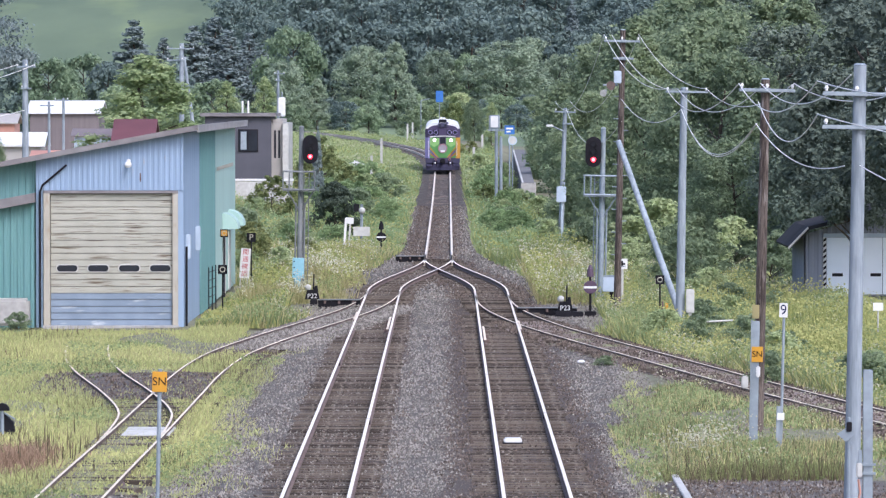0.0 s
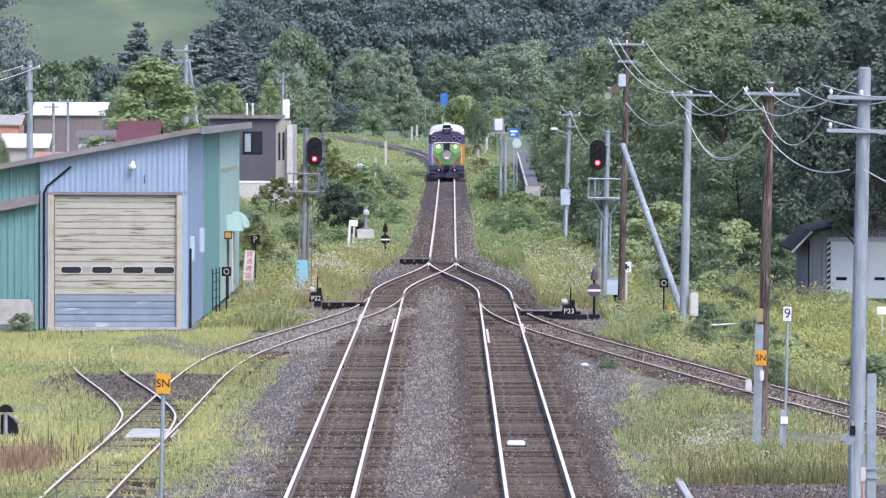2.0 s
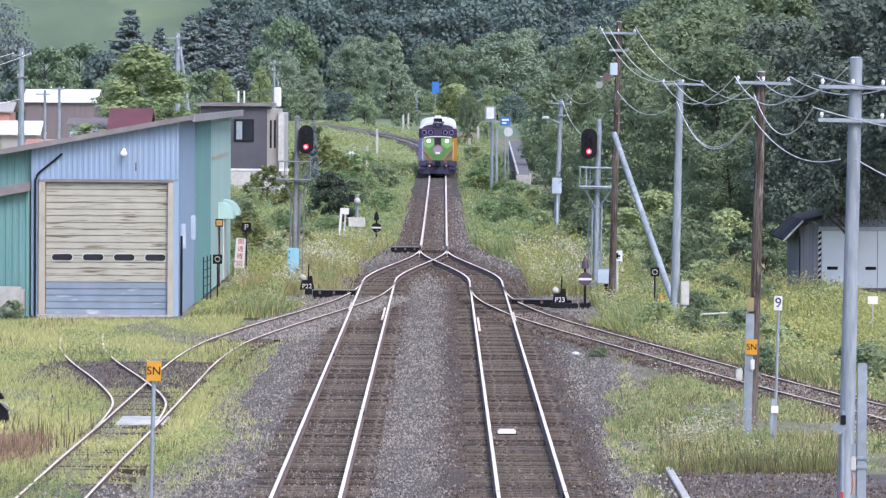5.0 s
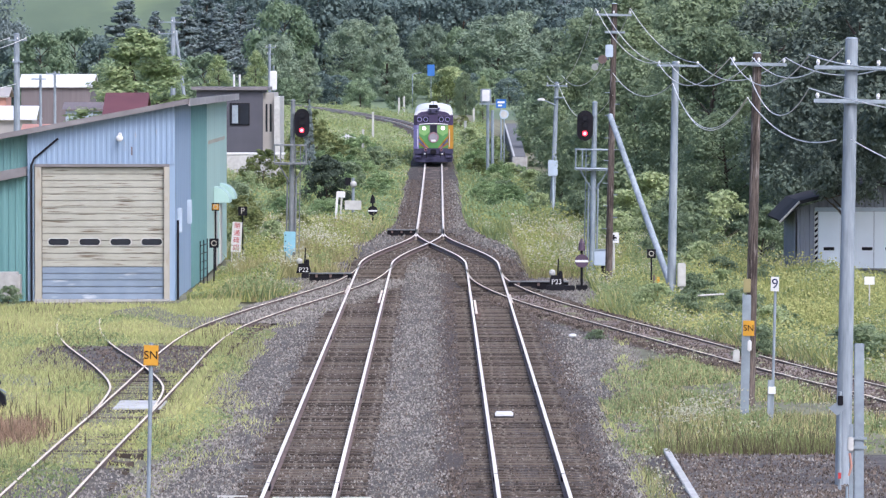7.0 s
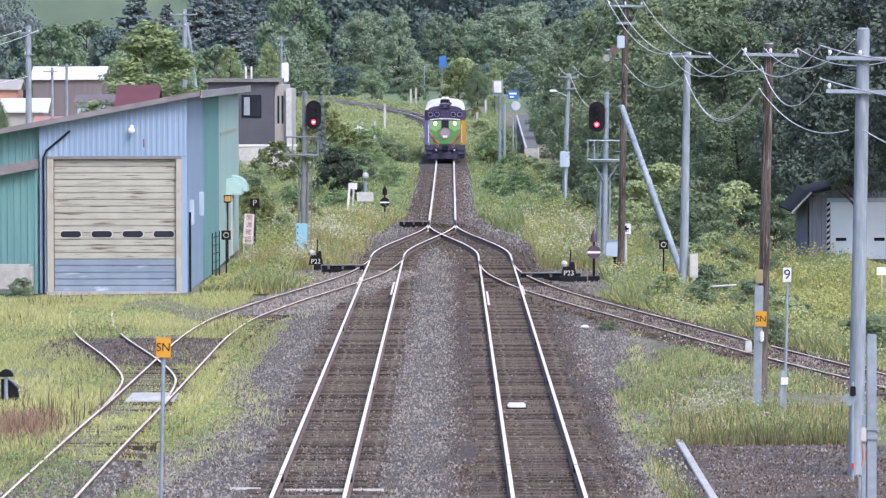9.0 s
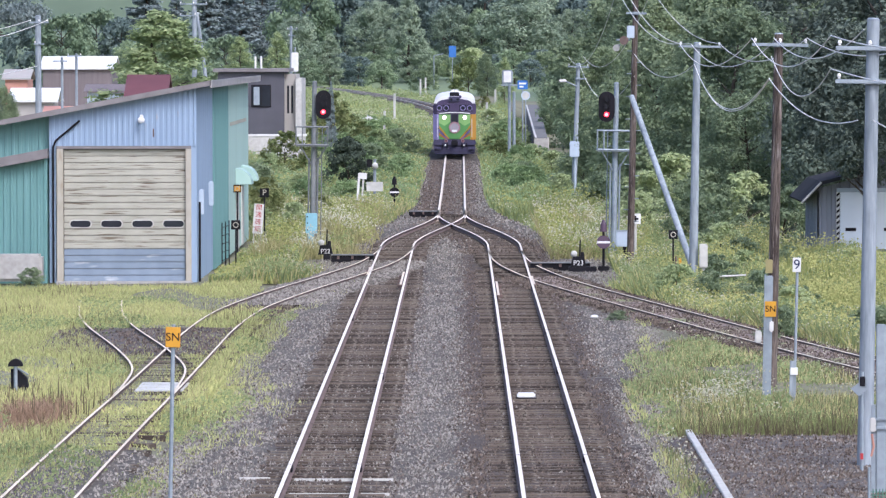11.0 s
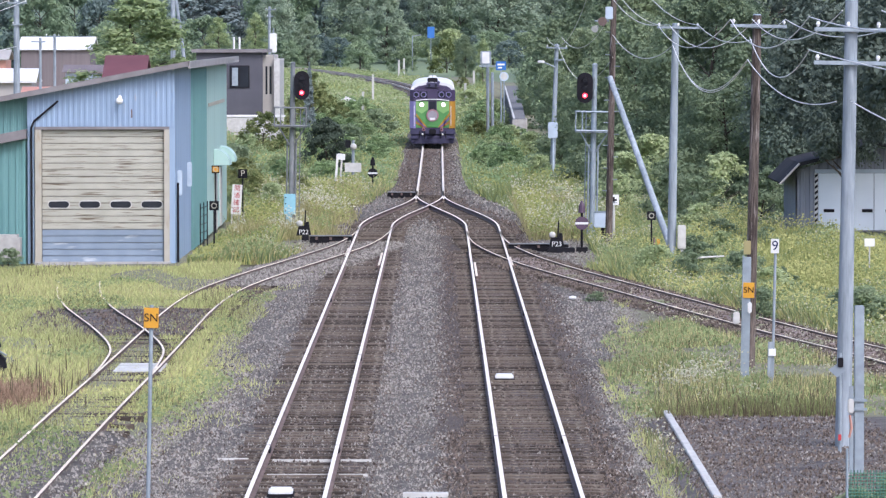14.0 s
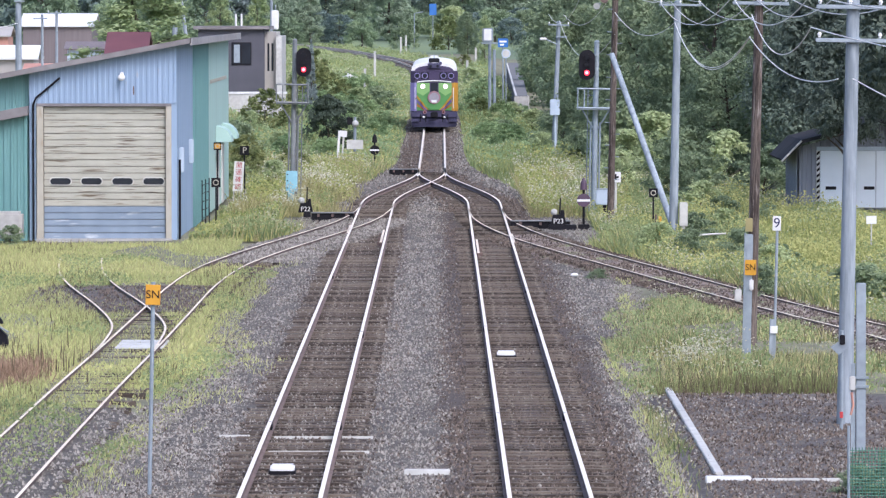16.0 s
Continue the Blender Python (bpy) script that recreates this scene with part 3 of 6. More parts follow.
def build_plant(kind):
    h, w, shape, lumps, per, leaf, material, base, name, label = FORMS[kind]
    rng = np.random.default_rng(sum(map(ord, kind)))
    e = thing(name, 0, 0, 0, label, name)
    bm = bmesh.new()
    th = h * (0.8 if shape != "bush" else 0.5)
    r0 = 0.022 * h
    bend = [Vector((0, 0, -0.4))]
    for i in range(1, 6):
        bend.append(Vector((rng.normal(0, 0.012) * h, rng.normal(0, 0.012) * h, th * i / 5)))
    for i, (a, b) in enumerate(zip(bend, bend[1:])):
        tube(bm, a, b, r0 * (1 - i * 0.17), r0 * (1 - (i + 1) * 0.17), 8)
    for i in range(10):
        a = bend[1].lerp(bend[-1], rng.random() * 0.9)
        ang = rng.random() * 6.283
        out = w * 0.36 * (0.5 + 0.5 * rng.random()) * (1 - 0.6 * a.z / h)
        tube(bm, a, a + Vector((math.cos(ang) * out, math.sin(ang) * out, out * (0.7 if shape != "cone" else -0.1))), r0 * 0.35, r0 * 0.08, 5)
    part("trunk", bm, "bark", e)
    p, n, s = crown_points(rng, h, w, shape, lumps, per, base * h)
    part("crown", raw_mesh("crown", leaf_quads(p, n, leaf * s, rng, 1.2), 3), material, e)
    return e


def plant(kind, x, y, height, wide=1.0, turn=0.0, z=None, group=""):
    s = height / FORMS[kind][0]
    m = pose(x, y, land(x, y) - 0.05 if z is None else z, 0, 0, turn) @ Matrix.Diagonal((s * wide, s * wide, s, 1))
    if kind not in KINDS:
        KINDS[kind] = build_plant(kind)
        KINDS[kind].matrix_world = m
        ob = KINDS[kind]
    else:
        src = KINDS[kind]
        ob = copy_thing(src, Matrix.Identity(4))
        ob.matrix_basis = m
    if group:
        ob["group"] = group
    return ob


def hill_woods():
    """The closed woods on the far hillside."""
    rng = np.random.default_rng(11)
    out = []
    for i in range(150):
        y = 760 + 150 * rng.random()
        x = rng.uniform(-0.068, 0.105) * y
        if x < -0.040 * y:
            continue
        h = rng.uniform(9, 15)
        p, n, s = crown_points(rng, h, h * rng.uniform(0.6, 0.85), "cone" if rng.random() < 0.22 else "round", 38, 30, 0.0)
        p += (x, y, land(x, y) - 0.5)
        out.append(leaf_quads(p, n, 0.46 * s, rng))
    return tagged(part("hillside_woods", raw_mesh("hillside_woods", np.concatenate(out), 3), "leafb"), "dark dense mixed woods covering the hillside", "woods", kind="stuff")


# ---- the engine shed ----
def shed():
    X0, X1, Y0, Y1 = -12.27, -7.88, 160.5, 198.8
    e = thing("engine_shed", X1, Y0, -0.1, "blue and green corrugated metal shed with a weathered shutter door", "shed")
    W = X0 - X1
    roof = lambda x: 5.72 + 0.187 * x
    sp = lambda a, b: (lambda u: roof(a + (b - a) * u) + 0.1)
    zero = lambda u: 0.0
    part("front_wall", corrugated(bmesh.new(), (W, 0), (0, 0), lambda u: 4.09, sp(W, 0), 0.16, 0.03), "blue", e, "light blue ribbed sheet over the door")
    part("front_pier", Bx(W, W + 0.20, 0.02, 0.12, 0, 4.09), "blue", e)
    part("front_pier", Bx(-0.16, 0, 0.02, 0.12, 0, 4.09), "blue", e)
    part("side_wall_front", corrugated(bmesh.new(), (0, 0.13), (0, 9.9), zero, lambda u: roof(0) + 0.1, 1.2, 0.02), "blue", e, "light blue sheet wall")
    part("side_wall_middle", corrugated(bmesh.new(), (0.02, 9.9), (0.02, 20.5), zero, lambda u: roof(0) + 0.1, 0.55, 0.05), "green", e, "teal ribbed sheet wall")
    part("side_wall_rear", corrugated(bmesh.new(), (0.02, 20.5), (0.02, Y1 - Y0), zero, lambda u: roof(0) + 0.1, 1.6, 0.015), "pale", e, "pale green sheet wall")
    part("back_wall", Bx(W - 8, 0, Y1 - Y0, Y1 - Y0 + 0.1, 0, 4.2), "green", e)
    part("upper_wall", corrugated(bmesh.new(), (W - 8, 0.25), (W - 0.02, 0.25), zero, sp(W - 8, W), 0.2, 0.03), "green", e, "teal ribbed sheet wall")
    # roof with its edge boards
    bm = bmesh.new()
    prism(bm, [(W - 8.2, roof(W - 8.2) + 0.12), (0.42, roof(0.42) + 0.12), (0.42, roof(0.42) + 0.22), (W - 8.2, roof(W - 8.2) + 0.22)], -0.3, Y1 - Y0 + 0.4)
    r = part("roof", bm, "tinroof", e, "sloping sheet metal roof")
    bm = prism(bmesh.new(), [(W - 8.2, roof(W - 8.2) + 0.08), (0.45, roof(0.45) + 0.08), (0.45, roof(0.45) + 0.24), (W - 8.2, roof(W - 8.2) + 0.24)], -0.36, -0.303)
    part("edge_board", bm, "fascia", r)
    part("edge_board", Bx(0.423, 0.48, -0.36, Y1 - Y0 + 0.4, roof(0.42) + 0.02, roof(0.42) + 0.24), "tinroof", r)
    # shutter door
    dx0, dx1 = W + 0.42, -0.33
    d = part("shutter_door", Bx(dx0, dx1, 0.10, 0.14, 0.02, 4.0), "fascia", e)
    z, k = 0.04, 0
    hs = 3.95 / 20
    for k in range(20):
        z = 0.04 + k * hs
        bm = Bx(dx0 + 0.01, dx1 - 0.01, 0.055, 0.098, z, z + hs - 0.013, bevel=0.012)
        part("slat", bm, "bluegrey" if k < 5 else "cream", d, "blue-grey slat" if k < 5 else "cream slat with rust stains")
    for k in range(4):
        cx = dx0 + 0.50 + k * 0.925
        pill = lambda r, half: [(cx + (half if math.cos(a) > 0 else -half) + r * math.cos(a), 1.765 + r * math.sin(a)) for a in np.linspace(0.05, 6.233, 22)]
        w = part("door_window", prism(bmesh.new(), pill(0.095, 0.21), 0.036, 0.054), "glass", d, "small dark rounded window")
        part("window_rim", prism(bmesh.new(), pill(0.125, 0.21), 0.044, 0.0545), "greywhite", w)
    part("door_post", Bx(dx0 - 0.20, dx0 - 0.003, -0.06, 0.10, 0, 4.06, bevel=0.01), "frame", e, "stained cream door post")
    part("door_post", Bx(dx1 + 0.003, dx1 + 0.17, -0.06, 0.10, 0, 4.06, bevel=0.01), "frame", e, "stained cream door post")
    part("door_lintel", Bx(dx0 - 0.2, dx1 + 0.17, -0.07, 0.10, 4.003, 4.085), "fascia", e)
    part("sill_step", Bx(dx0 - 0.2, dx1 + 0.2, -0.35, 0.04, -0.1, 0.06), "concrete", e)
    # lamp over the door
    lx = -9.51 + 7.88
    l = part("wall_lamp", Tb((lx, -0.02, 4.97), (lx, -0.22, 4.92), 0.06), "white", e, "white floodlight")
    part("lamp_head", ball(bmesh.new(), (lx, -0.26, 4.86), 0.10, 2, (1.1, 0.8, 1.0)), "white", l)
    # downpipe with its bent arm
    pipe = path_tube(bmesh.new(), [(W + 0.12, -0.06, 0), (W + 0.12, -0.06, 4.05), (W + 0.2, -0.06, 4.25), (W + 0.92, -0.10, 4.85)], 0.032, 8)
    part("downpipe", pipe, "black", e)
    part("fascia_stain", Bx(-1.3, -1.26, -0.035, -0.028, 4.35, 4.6), "rust", e)
    # side door with curved canopy
    for y0, n in ((26.5, "canopy"), (31.5, "canopy")):
        bm = bmesh.new()
        arc = [(0.05 + 0.56 * math.sin(a), 2.30 + 0.55 * math.cos(a)) for a in np.linspace(0, math.pi / 2, 9)]
        prism(bm, [(0.05, 2.30), *reversed(arc)], y0, y0 + 1.8)
        part(n, bm, "pale", e, "rounded pale green door canopy", smooth=False)
    for y0 in (27.4, 31.6):
        part("side_door", Bx(0.03, 0.07, y0, y0 + 1.7, 0, 2.1), "greywhite", e)
    for yy, zz in ((1.0, 2.0), (7.2, 2.1)):
        part("meter_box", Bx(0.02, 0.16, yy, yy + 0.5, zz, zz + 0.75, bevel=0.02), "cabinet", e)
    part("lettering_bar", Bx(0.03, 0.05, 22.5, 36.0, 4.38, 4.50), "frame", e, "faded lettering band")
    part("conduit", Tb((0.06, 0.6, 0), (0.06, 0.6, 2.4), 0.035, n=8), "black", e)
    # lean-to at the far flank
    q = thing("lean_to", -12.32, 160.3, -0.1, "teal corrugated lean-to against the shed", "shed")
    lr = lambda x: 3.72 + 0.19 * x
    part("lean_wall", corrugated(bmesh.new(), (-6, 0), (0, 0), zero, lambda u: lr(-6 + 6 * u), 0.2, 0.03), "green", q)
    part("lean_side", Bx(-0.05, 0, 0.06, 0.43, 0, 3.7), "green", q)
    bm = prism(bmesh.new(), [(-6.2, lr(-6.2) + 0.02), (0.03, lr(0) + 0.02), (0.03, lr(0) + 0.3), (-6.2, lr(-6.2) + 0.3)], -0.35, 0.42)
    part("lean_roof", bm, "fascia", q, "dark sheet roof")


def oil_tank():
    e = thing("oil_tank", -13.35, 158.9, -0.15, "pale enamelled oil tank on legs beside the lean-to", "tank")
    part("tank_body", Bx(-1.2, 1.0, -0.4, 0.4, 0.18, 0.98, bevel=0.08), "concrete", e)
    for x in (-1.0, 0.85):
        for y in (-0.33, 0.33):
            part("leg", Bx(x - 0.03, x + 0.03, y - 0.03, y + 0.03, 0, 0.2), "zinc", e)
    part("vent_pipe", path_tube(bmesh.new(), [(-0.75, 0, 0.97), (-0.75, 0, 1.2), (-0.68, 0, 1.28), (-0.6, 0, 1.2)], 0.025, 6), "zinc", e)


# ---- the railcar ----
def railcar():
    e = thing("railcar", 0, 0, 0, "diesel railcar painted violet, green and orange with a white roof", "train")
    H, Wd, L = 3.74, 1.31, 21.0
    for name, mt, lab in (("body", "violet", "violet body shell"), ("roof", "white", "white domed roof")):
        if name == "body":
            pts = [(-Wd, 1.0), (Wd, 1.0), (Wd, 3.15), (Wd * 0.985, 3.28), (-Wd * 0.985, 3.28), (-Wd, 3.15)]
        else:
            pts = [(-Wd * 0.985, 3.283), (Wd * 0.985, 3.283), (Wd * 0.96, 3.38), (Wd * 0.88, 3.52), (Wd * 0.70, 3.64), (Wd * 0.4, 3.71), (0, H), (-Wd * 0.4, 3.71), (-Wd * 0.70, 3.64), (-Wd * 0.88, 3.52), (-Wd * 0.96, 3.38)]
        bm = prism(bmesh.new(), pts, 0.18 if name == "body" else 0.12, L)
        part(name, bm, mt, e, lab)
    f = part("end_wall", Bx(-1.10, 1.10, -0.06, 0.178, 1.0, 3.30, bevel=0.02), "violetdark", e, "dark violet cab front")
    # side panels in their own colours
    for side, paint, tone in ((-1, "lilac", "lilac"), (1, "trainorange", "orange")):
        part("side_panel", Bx(side * (Wd + 0.002), side * (Wd + 0.02), 0.2, L, 1.05, 2.62), paint, e, tone + " side panel")
        part("cab_corner", upright([(side * 1.102, -0.055), (side * (Wd - 0.01), 0.16), (side * (Wd - 0.01), 0.178), (side * 1.102, 0.178)], 1.0, 3.29), "violetdark", e)
        part("corner_panel", upright([(side * 0.98, -0.085), (side * 1.10, -0.082), (side * (Wd + 0.015), 0.15), (side * (Wd + 0.012), 0.176), (side * 1.10, -0.062), (side * 0.98, -0.062)], 1.05, 2.62), paint, e, tone + " corner panel")
    g = part("front_panel", Bx(-0.975, 0.975, -0.085, -0.062, 1.08, 2.62), "traingreen", e, "bright green front panel")
    for s in (-1, 1):
        for k, mt in enumerate(("trainorange", "violet", "trainyellow")):
            bm = prism(bmesh.new(), [(s * (0.97), 1.95 - k * 0.24), (s * 0.97, 1.80 - k * 0.24), (s * (0.30 + k * 0.05), 1.10 - k * 0.01), (s * (0.45 + k * 0.05), 1.10 - k * 0.01)], -0.093 - k * 0.003, -0.087)
            part("stripe", bm, mt, g, "slanting stripe")
        bm = prism(bmesh.new(), [(s * 0.2, 2.60), (s * 0.97, 2.60), (s * 0.97, 2.1), (s * 0.62, 1.9), (s * 0.2, 2.2)], -0.092, -0.087)
        part("light_panel", bm, "trainlime", g, "light green panel")
        # cab windows
        for x0, x1 in ((0.30, 0.74), (0.80, 1.09)):
            w = part("cab_window", Bx(s * x0, s * x1, -0.075, -0.061, 2.82, 3.2, bevel=0.005), "glass", f, "dark cab window")
            ring = bmesh.new()
            cx = s * (x0 + x1) / 2
            path_tube(ring, [(cx + 0.15 * math.cos(a), -0.082, 3.01 + 0.15 * math.sin(a)) for a in np.linspace(0, 6.283, 13)], 0.022, 5)
            part("window_ring", ring, "lilac", w)
        l = part("headlight", Tb((s * 0.63, -0.05, 2.42), (s * 0.63, -0.13, 2.42), 0.14, n=20), "chrome", e)
        part("lens", Tb((s * 0.63, -0.131, 2.42), (s * 0.63, -0.15, 2.42), 0.115, 0.09, n=20), "headlamp", l, "glowing headlight")
        part("tail_light", Tb((s * 1.04, -0.08, 1.75), (s * 1.04, -0.11, 1.75), 0.05), "darkred", e)
        k = part("brake_cock", Tb((s * 0.52, -0.08, 0.98), (s * 0.52, -0.15, 0.98), 0.10, n=14), "markpink", e, "red round cover")
        part("cover_face", Tb((s * 0.52, -0.151, 0.98), (s * 0.52, -0.16, 0.98), 0.06, n=12), "darkred", k)
        part("coupling_plug", ball(bmesh.new(), (s * 0.58, -0.14, 0.70), 0.065, 2), "white", e)
        part("step_iron", Bx(s * 1.0, s * 1.28, -0.12, 0.0, 0.28, 0.33), "underframe", e)
        part("wiper", Tb((s * 0.50, -0.095, 2.78), (s * 0.62, -0.095, 3.02), 0.012, n=5), "black", f)
        part("buffer_step", Bx(s * 0.85, s * 1.3, -0.2, 0.02, 0.45, 0.52), "underframe", e)
        part("hand_rail", path_tube(bmesh.new(), [(s * 1.07, -0.08, 1.2), (s * 1.07, -0.13, 1.25), (s * 1.07, -0.13, 2.3), (s * 1.07, -0.08, 2.35)], 0.018, 6), "white", e)
    part("gangway_door", Bx(-0.27, 0.27, -0.10, -0.062, 1.1, 3.2, bevel=0.02), "violetdark", e)
    part("gangway_window", Bx(-0.2, 0.2, -0.11, -0.101, 2.05, 2.62), "glass", e)
    part("centre_panel", Bx(-0.30, 0.30, -0.115, -0.104, 1.12, 2.0), "traingreen", e)
    part("white_band", path_tube(bmesh.new(), [(-0.96 + 0.16 * k, -0.12, 2.66 + 0.07 * (1 - (k / 6 - 1) ** 2)) for k in range(13)], 0.035, 6), "white", e, "white arched band")
    part("front_dome", prism(bmesh.new(), [(-1.10, 3.302), (1.10, 3.302), (1.02, 3.40), (0.82, 3.50), (0.4, 3.57), (-0.4, 3.57), (-0.82, 3.50), (-1.02, 3.40)], -0.03, 0.116), "violetdark", e, "dark violet roof front")
    part("lamp_housing", Bx(-0.36, 0.36, -0.15, 0.34, 3.40, 3.72, bevel=0.04), "underframe", e)
    part("roof_gear", Bx(-0.30, 0.30, 0.5, 1.1, 3.70, 3.98, bevel=0.04), "black", e)
    for s in (-0.28, 0.28):
        part("top_light", Tb((s * 0.7, -0.14, 3.55), (s * 0.7, -0.19, 3.55), 0.08), "glass", e)
    hm = part("head_mark", Tb((0, -0.12, 1.80), (0, -0.16, 1.80), 0.36, n=28), "markpink", e, "round pink and grey head mark")
    part("mark_face", Tb((0, -0.161, 1.80), (0, -0.167, 1.80), 0.27, n=28), "markgrey", hm)
    part("mark_plate", Bx(-0.15, 0.15, -0.19, -0.168, 1.52, 1.66, bevel=0.005), "white", hm)
    # roof gear
    for y in (1.2, 6.0, 11.0, 16.0):
        part("ventilator", Bx(-0.25, 0.25, y, y + 0.9, H - 0.05, H + 0.16, bevel=0.05), "white" if y > 2 else "underframe", e)
    part("antenna", Tb((0, 0.8, H - 0.1), (0, 0.8, H + 0.45), 0.02), "zinc", e)
    part("horn", Tb((0.35, 0.3, H - 0.12), (0.35, 0.0, H - 0.02), 0.05, 0.09), "underframe", e)
    # underframe, plough, coupler, wheels
    part("underframe", Bx(-1.25, 1.25, 0.05, L - 0.1, 0.62, 0.998), "underframe", e, "dark blue underframe")
    part("front_beam", Bx(-1.3, 1.3, -0.08, 0.1, 0.7, 1.0, bevel=0.02), "underframe", e)
    bm = prism(bmesh.new(), [(-1.22, 0.16), (1.22, 0.16), (1.28, 0.62), (-1.28, 0.62)], -0.02, 0.06)
    part("snow_plough", bm, "underframe", e)
    c = part("coupler", Bx(-0.16, 0.16, -0.55, 0.05, 0.72, 1.0, bevel=0.04), "black", e)
    part("coupler_head", Bx(-0.2, 0.2, -0.7, -0.5, 0.68, 1.02, bevel=0.05), "black", c)
    for x in (-0.75, -0.45, 0.45, 0.75):
        part("brake_hose", path_tube(bmesh.new(), [(x, -0.1, 0.85), (x, -0.25, 0.7), (x * 1.05, -0.22, 0.45)], 0.03, 6), "black", e)
    for y in (3.0, 5.1, 15.9, 18.0):
        for s in (-1, 1):
            part("wheel", Tb((s * 0.50, y, 0.43), (s * 0.63, y, 0.43), 0.43, n=24), "wheelsteel", e)
    for y in (2.4, 15.3):
        part("bogie_frame", Bx(-0.95, 0.95, y, y + 3.3, 0.35, 0.62, bevel=0.03), "black", e)
    for s in (-1, 1):
        for k in range(7):
            part("side_window", Bx(s * (Wd + 0.004), s * (Wd + 0.022), 2.2 + k * 2.4, 3.8 + k * 2.4, 2.64, 3.12), "glass", e)
    return e


M["violet"] = mat("violet_paint", (0.15, 0.09, 0.30), (0.12, 0.07, 0.24), 2.0, 0.35, bump=0.0)
M["violetdark"] = mat("dark_violet_paint", (0.068, 0.05, 0.11), (0.05, 0.037, 0.085), 2.0, 0.35, bump=0.0)
M["lilac"] = mat("lilac_paint", (0.29, 0.255, 0.50), (0.24, 0.21, 0.43), 2.0, 0.35, bump=0.0)
M["trainorange"] = mat("orange_paint", (0.46, 0.25, 0.035), (0.38, 0.19, 0.03), 2.0, 0.35, bump=0.0)
M["trainyellow"] = mat("rust_orange_stripe_paint", (0.40, 0.17, 0.04), None, 2.0, 0.35, bump=0.0)
M["traingreen"] = mat("train_green_paint", (0.11, 0.30, 0.09), (0.07, 0.22, 0.06), 2.0, 0.35, bump=0.0)
M["trainlime"] = mat("lime_paint", (0.26, 0.46, 0.16), (0.19, 0.38, 0.12), 2.0, 0.35, bump=0.0)
M["underframe"] = mat("underframe_blue", (0.06, 0.055, 0.115), (0.035, 0.033, 0.07), 5.0, 0.7, bump=0.1)
M["wheelsteel"] = mat("wheel_steel", (0.16, 0.14, 0.13), (0.09, 0.075, 0.07), 5.0, 0.6, metal=0.4, bump=0.1)
M["chrome"] = mat("lamp_housing", (0.5, 0.5, 0.5), None, 5.0, 0.3, metal=0.8, bump=0.0)
M["headlamp"] = mat("lit_headlamp", (0.9, 0.95, 0.85), None, 5.0, 0.3, bump=0.0, emit=(1.0, 0.97, 0.78, 2.5))
M["markpink"] = mat("head_mark_pink", (0.36, 0.20, 0.23), None, 5.0, 0.4, bump=0.0)
M["markgrey"] = mat("head_mark_grey", (0.36, 0.34, 0.38), None, 5.0, 0.4, bump=0.0)


# ---- poles, wires ----
def insulator(parent, x, y, z):
    bm = tube(bmesh.new(), (x, y, z), (x, y, z + 0.04), 0.022, 0.03, 8)
    tube(bm, (x, y, z + 0.04), (x, y, z + 0.09), 0.038, 0.02, 8)
    part("insulator", bm, "white", parent)


def arm(parent, z, x0, x1, n, material="zinc"):
    a = part("cross_arm", Bx(x0, x1, -0.20, -0.12, z - 0.034, z + 0.034, bevel=0.008), material, parent)
    for i in range(n):
        insulator(a, x0 + 0.06 + (x1 - x0 - 0.12) * i / max(1, n - 1), -0.16, z + 0.045)


def pole(x, y, h, r0, r1, material, label, lean=1.2, arms=(), name="utility_pole"):
    e = thing(name, x, y, land(x, y) - 0.1, label, "pole", lean=lean)
    part("shaft", Tb((0, 0, 0), (0, 0, h), r0, r1, n=20), material, e, smooth=False)
    part("cap", Tb((0, 0, h), (0, 0, h + 0.03), r1 * 1.06, r1 * 0.7, n=20), "zinc", e)
    for z, x0, x1, n in arms:
        arm(e, z, x0, x1, n)
        part("arm_band", Tb((0, 0, z - 0.05), (0, 0, z + 0.05), r1 * 1.12 + 0.01, n=16), "zinc", e)
    return e


def wire(a, b, sag, r=0.011, label="sagging overhead cable between the poles"):
    a, b = Vector(a), Vector(b)
    pts = []
    for i in range(17):
        u = i / 16
        p = a.lerp(b, u)
        p.z -= sag * 4 * u * (1 - u)
        pts.append(p)
    bm = path_tube(bmesh.new(), pts, r, 5)
    tagged(part("overhead_wire", bm, "wire"), label, "wire", group="overhead wires")


